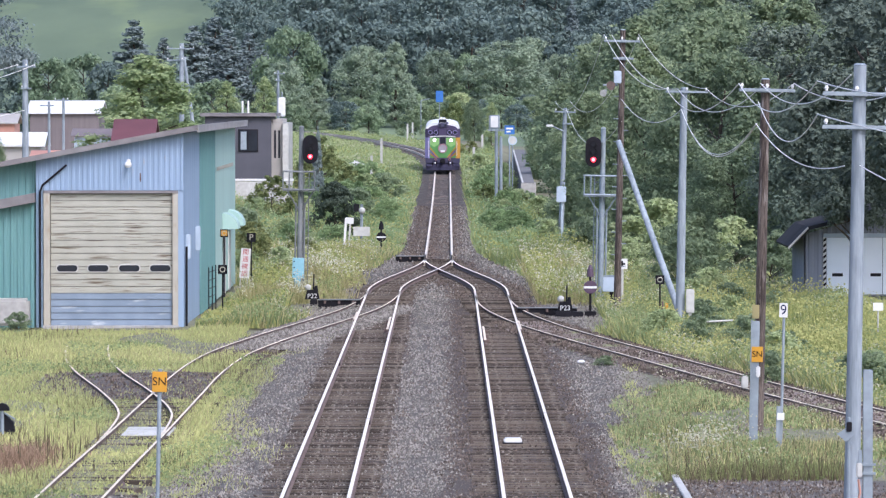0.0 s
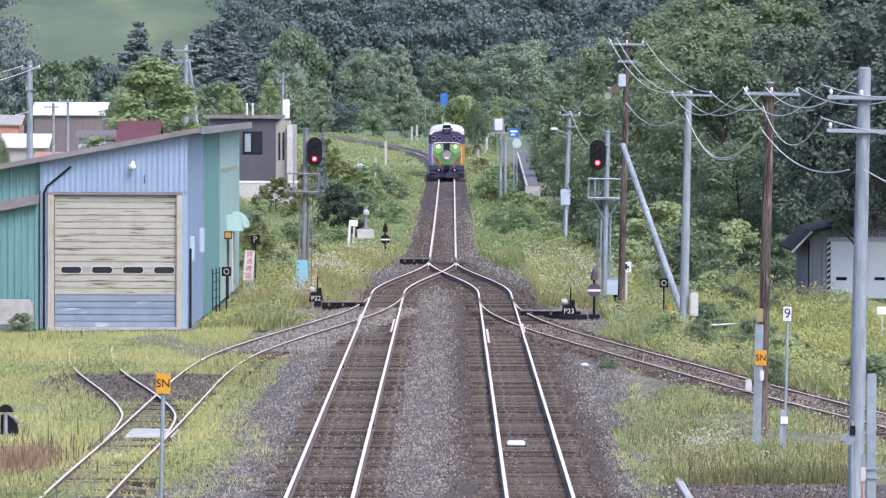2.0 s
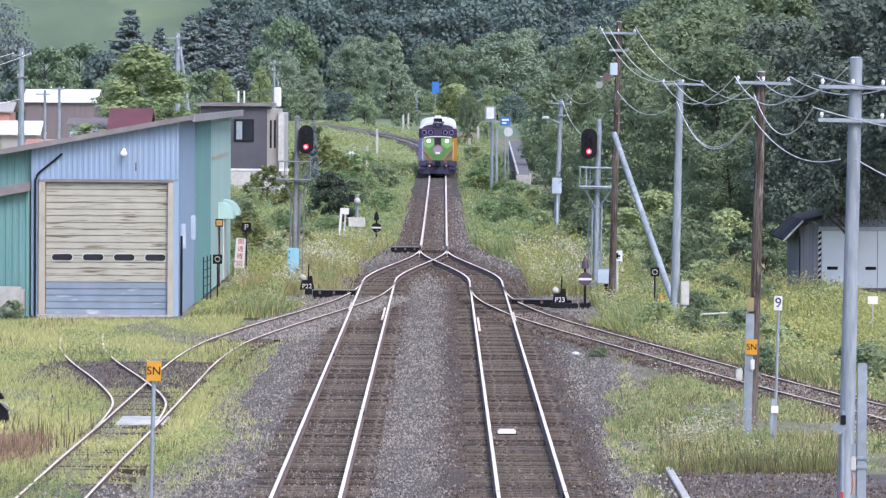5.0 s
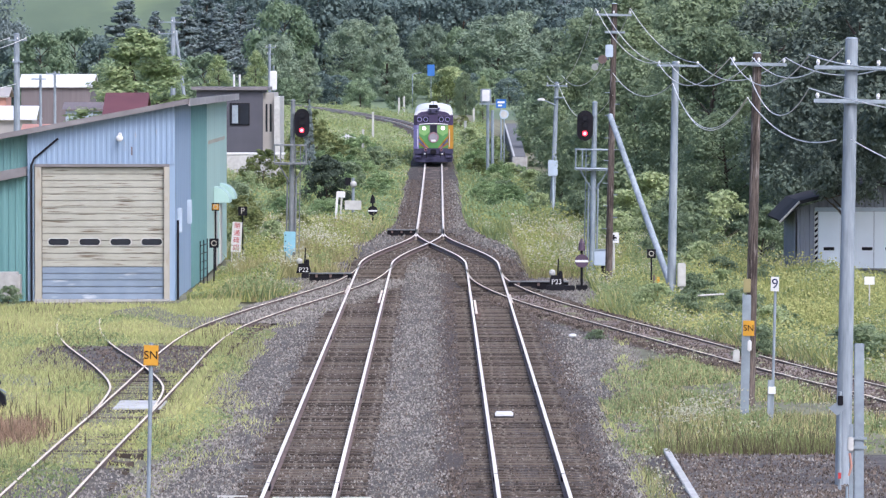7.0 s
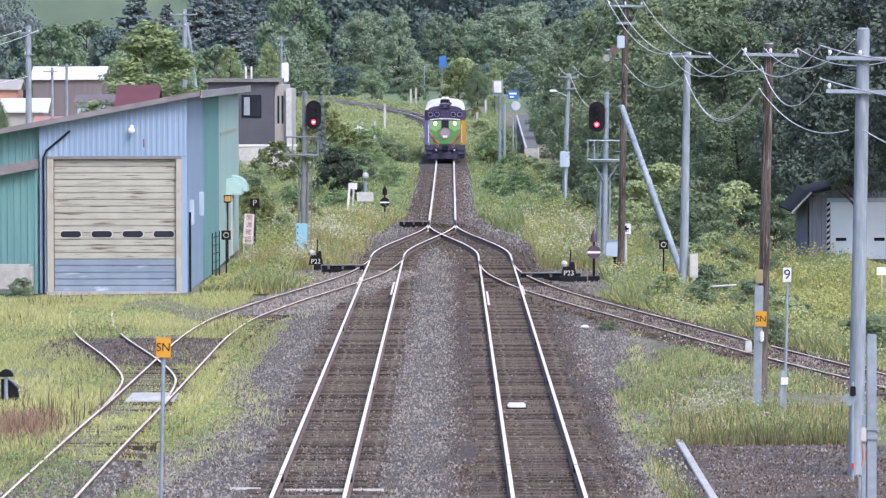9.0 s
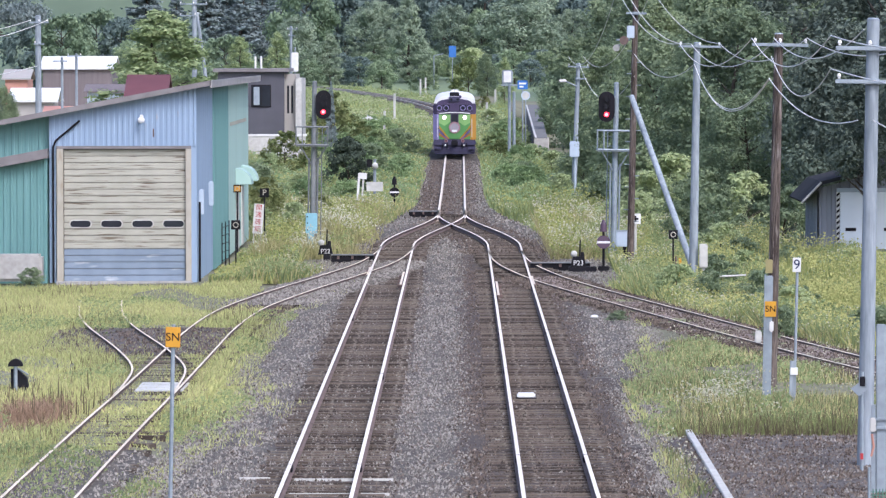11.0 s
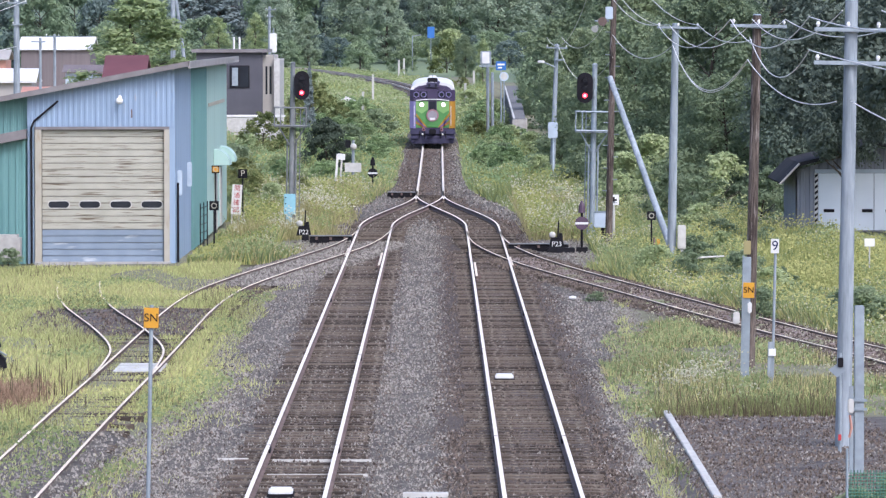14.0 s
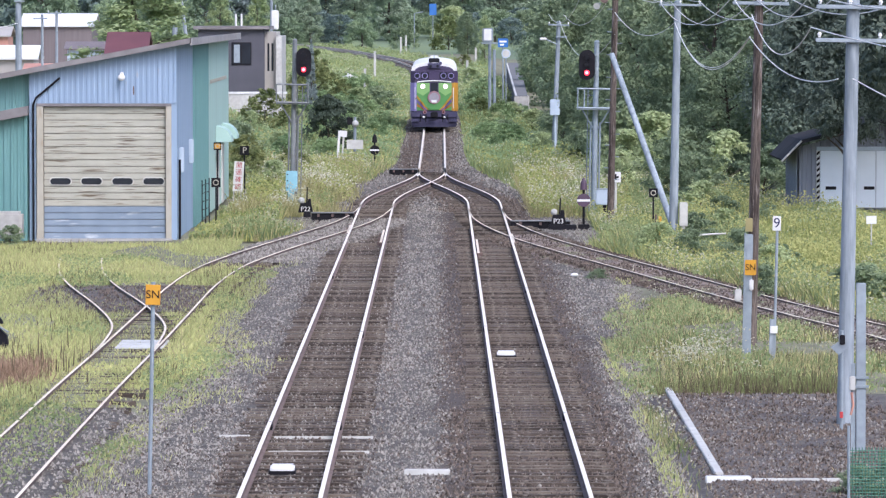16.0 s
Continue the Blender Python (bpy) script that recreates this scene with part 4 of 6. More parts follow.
def signal(x, y, label, flip, box_mat=None, lean=1.0, steel="zinc"):
    e = thing("railway_signal", x, y, land(x, y) - 0.05, label, "railway signal", group="railway signals", lean=lean)
    hx = flip * -0.33
    part("post", Tb((0, 0, 0), (0, 0, 6.0), 0.10, 0.085, n=14), steel, e)
    part("post_cap", Tb((0, 0, 6.0), (0, 0, 6.05), 0.10, 0.05, n=14), steel, e)
    # head
    bm = bmesh.new()
    pts = [(hx + 0.27 * math.cos(a), 5.22 + 0.27 * math.sin(a) + (0.24 if math.sin(a) > 0 else -0.24)) for a in np.linspace(0, 2 * math.pi, 29)[:-1]]
    prism(bm, pts, -0.30, -0.27)
    b = part("backplate", bm, "black", e, "oval black backplate")
    part("lamp_case", Bx(hx - 0.13, hx + 0.13, -0.27, -0.05, 4.82, 5.62, bevel=0.02), "black", e)
    for i, z in enumerate((5.48, 5.23, 4.96)):
        lit = i == 2
        l = part("lens", Tb((hx, -0.301, z), (hx, -0.33, z), 0.085, n=18), "redlamp" if lit else "glass", b, "lit red lamp" if lit else "")
        if lit:
            part("lens_core", Tb((hx, -0.331, z), (hx, -0.335, z), 0.05, n=14), "redglow", l)
        hood = bmesh.new()
        arc = [(hx + 0.11 * math.cos(a), z + 0.11 * math.sin(a)) for a in np.linspace(-0.3, math.pi + 0.3, 9)]
        for p, q in zip(arc, arc[1:]):
            tube(hood, (p[0], -0.31, p[1]), (p[0], -0.48, p[1]), 0.012, 0.012, 4)
        part("hood", hood, "black", b)
    for z in (4.95, 5.55):
        part("bracket", Bx(min(hx, 0), max(hx, 0), -0.12, -0.06, z - 0.025, z + 0.025), steel, e)
    # maintainer's cage
    x0, x1 = -0.62, 0.50
    for z in (3.78, 4.42):
        r = bmesh.new()
        for p, q in (((x0, -0.35, z), (x1, -0.35, z)), ((x0, 0.35, z), (x1, 0.35, z)), ((x0, -0.35, z), (x0, 0.35, z)), ((x1, -0.35, z), (x1, 0.35, z))):
            tube(r, p, q, 0.028, 0.028, 8)
        part("cage_rail", r, steel, e)
    for px in (x0, x0 + 0.22, x1):
        part("cage_post", Tb((px, -0.35, 3.78), (px, -0.35, 4.42), 0.024, n=8), steel, e)
    part("cage_floor", Bx(x0, x1, -0.34, 0.34, 3.72, 3.755), steel, e)
    for s in (-1, 1):
        part("strut", Tb((0, 0, 2.95), (s * 0.46, -0.25, 3.73), 0.028, n=8), steel, e)
        part("side_tube", Tb((s * 0.155, 0.02, 0), (s * 0.155, 0.02, 3.3), 0.032, n=8), steel, e)
    lad = bmesh.new()
    lx = -0.17 if flip > 0 else 0.20
    for s in (-0.09, 0.09):
        tube(lad, (lx + s, 0.22, 0), (lx + s, 0.22, 4.4), 0.02, 0.02, 6)
    for k in range(14):
        tube(lad, (lx - 0.09, 0.22, 0.3 + k * 0.3), (lx + 0.09, 0.22, 0.3 + k * 0.3), 0.012, 0.012, 5)
    part("ladder", lad, steel, e)
    if box_mat:
        k = part("relay_box", Bx(-0.24, 0.17, -0.22, -0.10, 0.62, 1.35, bevel=0.02), box_mat, e, "light blue relay box")
        for z in (0.75, 1.0, 1.22):
            part("bolt", Tb((-0.18, -0.221, z), (-0.18, -0.235, z), 0.025, n=8), "black", k)
        part("box_leg", Bx(-0.16, 0.06, -0.2, -0.11, 0.0, 0.62, bevel=0.02), box_mat, e)
    return e


def hut():
    e = thing("trackside_hut", 12.25, 183, 0.02, "grey ribbed metal hut with white sliding doors", "hut")
    part("front_wall", corrugated(bmesh.new(), (-0.15, 0), (5.5, 0), lambda u: 0.0, lambda u: 2.1 + 0.75 * (1 - abs(2 * u - 1)), 0.3, 0.03), "hutgrey", e)
    part("side_wall", corrugated(bmesh.new(), (-0.15, 6), (-0.15, 0), lambda u: 0.0, lambda u: 2.05, 0.3, 0.03), "hutgrey", e)
    part("back_wall", Bx(-0.15, 5.5, 6, 6.08, 0, 2.0), "hutgrey", e)
    bm = prism(bmesh.new(), [(-0.66, 1.62), (0.0, 2.25), (2.7, 2.95), (6.1, 1.9), (6.1, 2.0), (2.7, 3.05), (-0.06, 2.36), (-0.72, 1.70)], -0.55, 6.4)
    r = part("roof", bm, "darkroof", e, "dark sheet gable roof")
    part("verge_board", Tb((-0.72, -0.57, 1.63), (-0.05, -0.57, 2.33), 0.035, n=6), "greywhite", r)
    d = part("sliding_door", Bx(0.62, 2.5, -0.09, -0.035, 0.05, 1.98), "whitedoor", e, "bluish white sliding door")
    d2 = part("sliding_door", Bx(2.52, 4.6, -0.09, -0.035, 0.05, 1.98), "whitedoor", e, "bluish white sliding door")
    part("door_rail", Bx(0.5, 4.8, -0.14, -0.04, 1.99, 2.12), "cabinet", e)
    for x0 in (0.80, 2.1, 2.9):
        part("door_slot", Bx(x0, x0 + 0.36, -0.10, -0.091, 0.66, 0.77), "black", d)
    for k in range(9):
        part("hazard_stripe", prism(bmesh.new(), [(0.50, 0.3 + k * 0.19), (0.60, 0.38 + k * 0.19), (0.60, 0.47 + k * 0.19), (0.50, 0.39 + k * 0.19)], -0.05, -0.036), "black", e)
    part("hazard_board", Bx(0.49, 0.61, -0.035, -0.031, 0.25, 2.0), "white", e)
    return e


M["darkroof"] = mat("dark_roof", (0.05, 0.05, 0.055), (0.03, 0.03, 0.033), 2.0, 0.9, bump=0.1, spec=0.1)
M["whitedoor"] = mat("white_door", (0.82, 0.89, 0.95), (0.75, 0.82, 0.88), 1.5, 0.5, bump=0.03)


# ---- signs and small gear ----
def sn_post(x, y, z_sign, h, label, lean=1.2, r=0.03):
    e = thing("sign_post", x, y, land(x, y) - 0.1, label, "sign", group="yellow SN signs", lean=lean)
    part("post", Tb((0, 0, 0), (0, 0, h), r, n=10), "zinc", e)
    p = part("sign_plate", Bx(-0.105, 0.105, -r - 0.03, -r - 0.01, z_sign - 0.145, z_sign + 0.145, bevel=0.004), "yellow", e, "yellow plate with black letters")
    lettering("letters", "SN", 0.165, "black", p, 0, z_sign, -r - 0.032)
    return e


def number_post():
    e = thing("number_post", 6.47, 104.7, -0.32, "white numbered marker post in the grass", "sign", lean=1.3)
    part("post", Tb((0, 0, 0), (0, 0, 3.05), 0.028, n=10), "pole", e)
    part("stub", Bx(-0.10, 0.02, -0.03, 0.05, 0, 1.05), "pole", e)
    part("clamp", Bx(-0.09, 0.05, -0.06, 0.06, 0.78, 0.92), "white", e)
    p = part("sign_plate", Bx(-0.095, 0.065, -0.05, -0.032, 2.78, 3.06, bevel=0.004), "white", e)
    lettering("letters", "9", 0.27, "navy", p, -0.015, 2.92, -0.052)


def black_sign(x, y, h, text, label, size=0.30):
    e = thing("track_sign", x, y, land(x, y) - 0.05, label, "sign", group="small track signs")
    part("post", Tb((0, 0, 0), (0, 0, h), 0.025, n=8), "black", e)
    p = part("sign_plate", Bx(-size / 2, size / 2, -0.05, -0.03, h - size, h, bevel=0.006), "black", e)
    if text:
        lettering("letters", text, size * 0.95, "frame", p, 0, h - size / 2, -0.052)
    else:
        part("ring", path_tube(bmesh.new(), [(size * 0.27 * math.cos(a), -0.056, h - size / 2 + size * 0.27 * math.sin(a)) for a in np.linspace(0, 6.0, 15)], size * 0.06, 5), "frame", p)
    return e


def red_board():
    e = thing("warning_board", -7.40, 195, land(-7.4, 195) + 0.18, "white board with red vertical lettering beside the shed", "sign", lean=4)
    for s in (-0.13, 0.13):
        part("post", Bx(s - 0.02, s + 0.02, 0, 0.04, -0.1, 1.35), "greywhite", e)
    p = part("board", Bx(-0.18, 0.18, -0.03, -0.004, 0.28, 1.36, bevel=0.005), "white", e)
    for k, ch in enumerate("開通確認"):
        lettering("letters", ch, 0.23, "redpaint", p, 0, 1.22 - k * 0.262, -0.032)


def switch_stand(x, y, label, side, text="", weight="greywhite"):
    e = thing("switch_stand", x, y, land(x, y) + 0.02, label, "switch stand", group="switch stands")
    part("base_box", Bx(-0.20 - 0.12 * side, 0.36 + 0.2 * side, -0.25, 0.25, -0.18, 0.2, bevel=0.02), "black", e)
    part("housing", prism(bmesh.new(), [(-0.26, 0.2), (0.24, 0.2), (0.17, 0.52), (-0.18, 0.52)], -0.15, 0.15), "black", e)
    part("lever", Tb((0.03, -0.05, 0.5), (0.05, -0.05, 1.05), 0.03, 0.02, n=8), "black", e)
    part("weight", ball(bmesh.new(), (-0.15, -0.08, 0.60), 0.11, 2), weight, e, "round painted weight")
    part("lamp_cap", Tb((0.12, -0.05, 0.5), (0.12, -0.05, 0.66), 0.07, 0.05, n=10), "black", e)
    if text:
        lettering("letters", text, 0.22, "white", e, -0.01, 0.31, -0.152)
    return e


def rod_casing(x0, x1, y, label):
    e = thing("point_rodding", 0, y, rise(y) - 0.06, label, "point rodding", kind="")
    part("beam", Bx(x0, x1, -0.35, 0.35, -0.2, 0.12, bevel=0.02), "black", e)
    part("rod", Tb((x0, -0.38, 0.135), (x1, -0.38, 0.135), 0.025, n=8), "signalgrey", e)
    for k in range(3):
        x = x0 + (x1 - x0) * (k + 0.5) / 3
        part("bracket", Bx(x - 0.04, x + 0.04, -0.42, -0.345, 0.0, 0.10), "rust", e)


def target(x, y, h, label, top, disc):
    e = thing("switch_target", x, y, land(x, y), label, "switch target", group="switch targets")
    part("mast", Tb((0, 0, 0), (0, 0, h), 0.04, n=8), "black", e)
    d = part("disc", prism(bmesh.new(), [(0.22 * math.cos(a), h - 0.45 + 0.21 * math.sin(a)) for a in np.linspace(0, 6.283, 23)[:-1]], -0.07, -0.05), disc, e, "round dark target disc")
    part("band", Bx(-0.21, 0.21, -0.078, -0.071, h - 0.49, h - 0.42), "white", d)
    part("lamp", Tb((0, 0, h - 0.12), (0, 0, h + 0.12), 0.12, 0.10, n=10), top, e)
    part("lamp_cap", Tb((0, 0, h + 0.12), (0, 0, h + 0.26), 0.09, 0.03, n=10), top, e)
    part("base", Bx(-0.18, 0.18, -0.1, 0.1, -0.05, 0.2), "black", e)


def beacon(x, y, w=0.36, d=0.55):
    e = thing("track_beacon", x, y, rise(y) - 0.14, "white box-shaped beacon between the rails", "beacon", group="track beacons")
    part("cover", Bx(-w / 2, w / 2, -d / 2, d / 2, 0.0, 0.09, bevel=0.025), "white", e)
    part("skirt", Bx(-w / 2 - 0.02, w / 2 + 0.02, -d / 2 - 0.02, d / 2 + 0.02, -0.03, 0.02), "black", e)


def house(x, y, z, w, d, h, wall, roof, label, pitch=0.0, overhang=0.3, windows=(), cat="house"):
    e = thing("house", x, y, z, label, cat)
    part("wall", Bx(-w / 2, w / 2, 0, d, -1.0, h), wall, e)
    if pitch:
        bm = bmesh.new()
        ys = [(-overhang, h), (d / 2, h + pitch), (d + overhang, h), (d + overhang, h + 0.12), (d / 2, h + pitch + 0.14), (-overhang, h + 0.12)]
        prism(bm, ys, -w / 2 - overhang, w / 2 + overhang)
        bm.transform(Matrix.Rotation(radians(90), 4, "Z"))
        bmesh.ops.recalc_face_normals(bm, faces=bm.faces[:])
        me = mesh_of(bm, "roof")
        me.transform(Matrix.Diagonal((-1, 1, 1, 1)))
        me.flip_normals()
        part("roof", me, roof, e)
    else:
        part("roof", Bx(-w / 2 - overhang, w / 2 + overhang, -overhang, d + overhang, h + 0.003, h + 0.2), roof, e)
    for wx, wz, ww, wh in windows:
        k = part("window", Bx(wx - ww / 2 - 0.06, wx + ww / 2 + 0.06, -0.06, -0.003, wz - 0.06, wz + wh + 0.06), "black", e)
        part("pane", Bx(wx - ww / 2, wx - 0.03, -0.075, -0.061, wz, wz + wh), "glass", k)
        part("pane", Bx(wx + 0.03, wx + ww / 2, -0.075, -0.061, wz, wz + wh), "glass", k)
    return e


# ---- laying it all out ----
ground()
strip("ballast", bed_edges, 4, 640, 2.0, -0.182, "ballast", "grey broken-stone ballast with brown streaks", n=56,
      zones=("fouled", lambda x, y: min(abs(x - main_x(LEFT_MAIN, y)), abs(x - main_x(RIGHT_MAIN, y)) * 0.66) < 1.0 + 0.5 * noise.noise((x * 0.4, y * 0.35, 8.0))))
yard = lambda y: (3.50, 12.5)
strip("gravel_yard", yard, 40, 96.5, 1.0, -0.12, "gravel", "dark gravel hardstanding", n=16)
side_bed = lambda y: (curve_x(RIGHT_SIDING, y) - 1.1, curve_x(RIGHT_SIDING, y) + 1.2)
strip("siding_bed", side_bed, 62, 164, 2.0, -0.055, "rustbed", "thin stony bed of the siding", n=8)
left_bed = lambda y: (curve_x(LEFT_SIDING, y) - 1.25 + 0.3 * noise.noise((3, y * 0.3, 0)), curve_x(LEFT_SIDING, y) + 1.5)
strip("siding_bed", left_bed, 149, 176, 2.0, -0.09, "ballast", "stony bed of the siding", n=8)
near_bed = lambda y: (curve_x(LEFT_SIDING, y) - 1.5 + 0.5 * noise.noise((4, y * 0.3, 0)), curve_x(LEFT_SIDING, y) + 1.2)
strip("siding_bed", near_bed, 50, 92, 2.0, -0.07, "ballast", "thin stony bed of the old siding", n=8)
old_bed = lambda y: (-11.0, -7.6 + 0.4 * noise.noise((4, y * 0.4, 0)) - 0.9 * smooth((y - 84) / 9))
strip("worn_patch", old_bed, 76, 93, 1.0, -0.07, "ballast", "bare stony patch in the yard grass", n=10)

pad = lambda y: (-10.2 + 0.5 * noise.noise((1, y * 0.5, 0)), -5.3 + 0.5 * noise.noise((7, y * 0.5, 0)))
strip("timber_pad", pad, 121.5, 133.5, 1.0, -0.072, "gravel", "dark worn earth and timber round the old points", n=10)

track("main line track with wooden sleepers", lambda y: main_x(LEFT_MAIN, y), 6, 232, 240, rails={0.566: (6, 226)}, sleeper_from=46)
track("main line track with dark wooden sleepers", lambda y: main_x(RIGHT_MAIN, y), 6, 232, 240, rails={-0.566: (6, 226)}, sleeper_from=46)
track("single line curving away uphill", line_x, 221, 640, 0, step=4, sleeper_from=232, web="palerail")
track("siding track, half grown over", lambda y: curve_x(LEFT_SIDING, y), 55, 188, 200, top="dullrail", sleeper_from=60, sink=-0.07, gaps=0.35, slim=0.72)
track("grown-over spur to the shed door", lambda y: curve_x(SHED_SPUR, y), 106, 147, 200, top="dullrail", sleeper_from=116, sink=-0.07, gaps=0.3, slim=0.72)
track("rusty siding track running off", lambda y: curve_x(RIGHT_SIDING, y), 62, 184, 200, top="dullrail", sink=-0.095, gaps=0.2, slim=0.8)

for x, y0, y1, label in ((LEFT_MAIN + 0.47, 157, 166, "short check rail"), (RIGHT_MAIN - 0.47, 150, 159, "short check rail"), (LEFT_MAIN - 0.62, 164, 170, "short wing rail"), (RIGHT_MAIN + 0.62, 157, 163, "short wing rail")):
    c = thing("check_rail", x, y0, 0.0, label + " bolted beside the running rail", "rail", group="check rails")
    part("rail", sweep(bmesh.new(), [(0, 0, 0), (0, (y1 - y0) / 2, 0), (0, y1 - y0, 0)], BODY), "rust", c)
    part("running_surface", sweep(bmesh.new(), [(0, 0, 0), (0, (y1 - y0) / 2, 0), (0, y1 - y0, 0)], HEAD), "dullrail", c)
    for k in range(3):
        part("block", Bx(-0.12, 0.12, 1.0 + k * 3, 1.25 + k * 3, -0.13, -0.03), "rust", c)
for base, s, y0 in ((LEFT_MAIN, -1, 88), (LEFT_MAIN, 1, 113), (RIGHT_MAIN, 1, 90), (RIGHT_MAIN, -1, 115), (RIGHT_MAIN, 1, 115), (LEFT_MAIN, -1, 138), (RIGHT_MAIN, -1, 131), (RIGHT_MAIN, 1, 131), (LEFT_MAIN, 1, 88), (RIGHT_MAIN, -1, 90)):
    j = thing("rail_joint", base + s * 0.566, y0, 0.0, "bolted fishplate joint on the rail", "rail joint", group="rail joints")
    part("fishplate", Bx(0.014, 0.045, -0.28, 0.28, -0.115, -0.035, bevel=0.005), "black", j)
    part("fishplate", Bx(-0.045, -0.014, -0.28, 0.28, -0.115, -0.035, bevel=0.005), "black", j)
    part("gap", Bx(-0.034, 0.034, -0.02, 0.02, -0.03, 0.0035), "black", j)

shed()
oil_tank()
CAR = railcar()

# right-hand line of poles
pole(6.69, 89.2, 7.5, 0.135, 0.105, "pole", "round grey concrete utility pole", arms=((7.02, -0.62, 1.5, 5), (6.47, -0.62, 1.5, 3)), lean=1.0)
pole(6.36, 110.5, 7.35, 0.115, 0.09, "woodpole", "weathered dark wooden utility pole", arms=((7.13, -0.55, 0.60, 3),), lean=1.2)
pole(6.82, 158.5, 7.25, 0.135, 0.10, "pole", "grey concrete utility pole", arms=((7.15, -0.55, 0.70, 3),), lean=1.0)
pole(5.37, 171.3, 9.2, 0.115, 0.09, "woodpole", "tall dark wooden utility pole", arms=((8.85, -0.6, 0.55, 3), (8.3, -0.3, 0.35, 0)), lean=1.2)
pole(5.25, 251.6, 6.6, 0.13, 0.095, "pole", "concrete utility pole with a cable box", arms=((6.45, -0.5, 0.5, 2), (5.9, -0.1, 0.4, 0)), lean=2.0)
for a, b, s in (((6.10, 89, 7.0), (5.95, 110.3, 7.02), 0.55), ((6.65, 89, 7.1), (6.40, 110.3, 7.02), 0.45), ((8.0, 89, 7.1), (7.08, 110.3, 7.02), 0.4), ((6.10, 89, 6.45), (6.35, 110.3, 6.65), 0.62),
                ((5.95, 110.3, 7.02), (6.42, 158.3, 7.0), 0.62), ((6.45, 110.3, 7.0), (6.75, 158.3, 7.0), 0.62), ((7.08, 110.3, 7.02), (7.6, 158.3, 7.0), 0.5),
                ((6.30, 110.3, 6.2), (6.85, 158.3, 6.4), 0.95), ((6.32, 110.3, 6.2), (6.87, 158.3, 6.36), 0.98), ((6.55, 89, 5.6), (6.30, 110.3, 6.2), 0.35),
                ((6.42, 158.3, 7.0), (4.95, 171, 8.75), 0.5), ((6.75, 158.3, 7.0), (5.2, 171, 8.75), 0.5), ((7.6, 158.3, 7.0), (6.05, 171, 8.75), 0.4), ((6.85, 158.3, 6.4), (5.5, 171, 6.7), 0.55),
                ((4.95, 171, 8.75), (5.0, 251, 6.6), 1.2), ((6.05, 171, 8.75), (5.7, 251, 6.6), 1.3), ((5.5, 171, 6.0), (5.5, 251, 6.3), 1.2),
                ((6.10, 89, 7.0), (6.0, 40, 7.3), 0.4), ((7.3, 89, 7.1), (7.0, 40, 7.3), 0.5), ((6.8, 89, 5.6), (9.0, 40, 5.2), 0.6), ((6.10, 89, 6.45), (8.6, 40, 6.4), 0.4)):
    wire(a, b, s)
pa = thing("pole_steps", 5.37, 171.3, land(5.37, 171.3), "steel climbing steps up the dark pole", "steps", lean=1.2)
for k in range(16):
    s = -1 if k % 2 else 1
    part("step", Tb((s * 0.08, -0.05, 1.6 + k * 0.36), (s * 0.24, -0.05, 1.6 + k * 0.36), 0.014, n=6), "zinc", pa)
ls = thing("loudspeaker", 5.28, 171.0, 6.95, "dark horn loudspeakers fixed on the wooden pole", "loudspeaker")
part("bracket", Tb((0.1, 0.1, 0.2), (-0.35, -0.05, 0.2), 0.03, n=8), "zinc", ls)
part("horn", Tb((-0.06, 0.1, 0.22), (-0.12, -0.35, 0.18), 0.05, 0.14, n=16), "rust", ls)
part("horn", Tb((-0.26, 0.1, 0.02), (-0.36, -0.2, -0.06), 0.04, 0.11, n=16), "greywhite", ls)
part("junction_case", Bx(-0.02, 0.22, -0.2, -0.05, 0.25, 0.65, bevel=0.02), "cabinet", ls)
la = thing("pole_lamp", 5.2, 251.3, 5.2, "small lamp on a short arm on the concrete pole", "lamp")
part("arm", Tb((0.2, 0, 0), (-0.35, -0.1, 0.25), 0.03, n=8), "zinc", la)
part("head", Bx(-0.62, -0.28, -0.2, 0.0, 0.2, 0.32, bevel=0.03), "white", la)
wl = thing("small_plate", 11.9, 149, land(11.9, 149), "small white plate on a thin post among weeds", "sign")
part("post", Tb((0, 0, -0.1), (0, 0, 1.2), 0.02, n=8), "greywhite", wl)
part("plate", Bx(-0.14, 0.14, -0.04, -0.022, 0.98, 1.2, bevel=0.004), "white", wl)
fp = thing("fallen_pipe", 7.95, 158.5, land(7.95, 158.5) + 0.28, "white pipe lying on the weeds", "pipe")
part("pipe", Tb((-0.45, 0, 0), (0.45, 0.4, 0.03), 0.028, n=10), "greywhite", fp)
st = thing("white_stone", 3.45, 139.5, -0.15, "pale boulder at the edge of the ballast", "stone")
part("boulder", ball(bmesh.new(), (0, 0, 0.05), 0.075, 2, (1.4, 1.0, 0.7)), "white", st)
cbx = thing("cable_box", 5.31, 251.3, 1.9, "pale blue cable box on the concrete pole", "box")
part("case", Bx(-0.25, 0.2, -0.3, -0.08, 0, 0.75, bevel=0.03), "cabinet", cbx)
part("conduit", Tb((0, -0.12, -1.9), (0, -0.12, 0), 0.04, n=8), "cabinet", cbx)
b = thing("pole_brace", 7.05, 158.9, 0.8, "slanting concrete brace pole against the line", "pole")
part("shaft", Tb((0, 0, -1.0), (-1.83, 6.0, 4.6), 0.10, 0.085, n=14), "pole", b)
q = thing("strut_post", 6.52, 83.6, -0.35, "square galvanised post with a junction box", "post")
part("post", Bx(-0.075, 0.075, -0.06, 0.06, 0, 2.85, bevel=0.01), "zinc", q)
part("post_rib", Bx(-0.15, -0.085, -0.03, 0.03, 0, 1.6), "zinc", q)
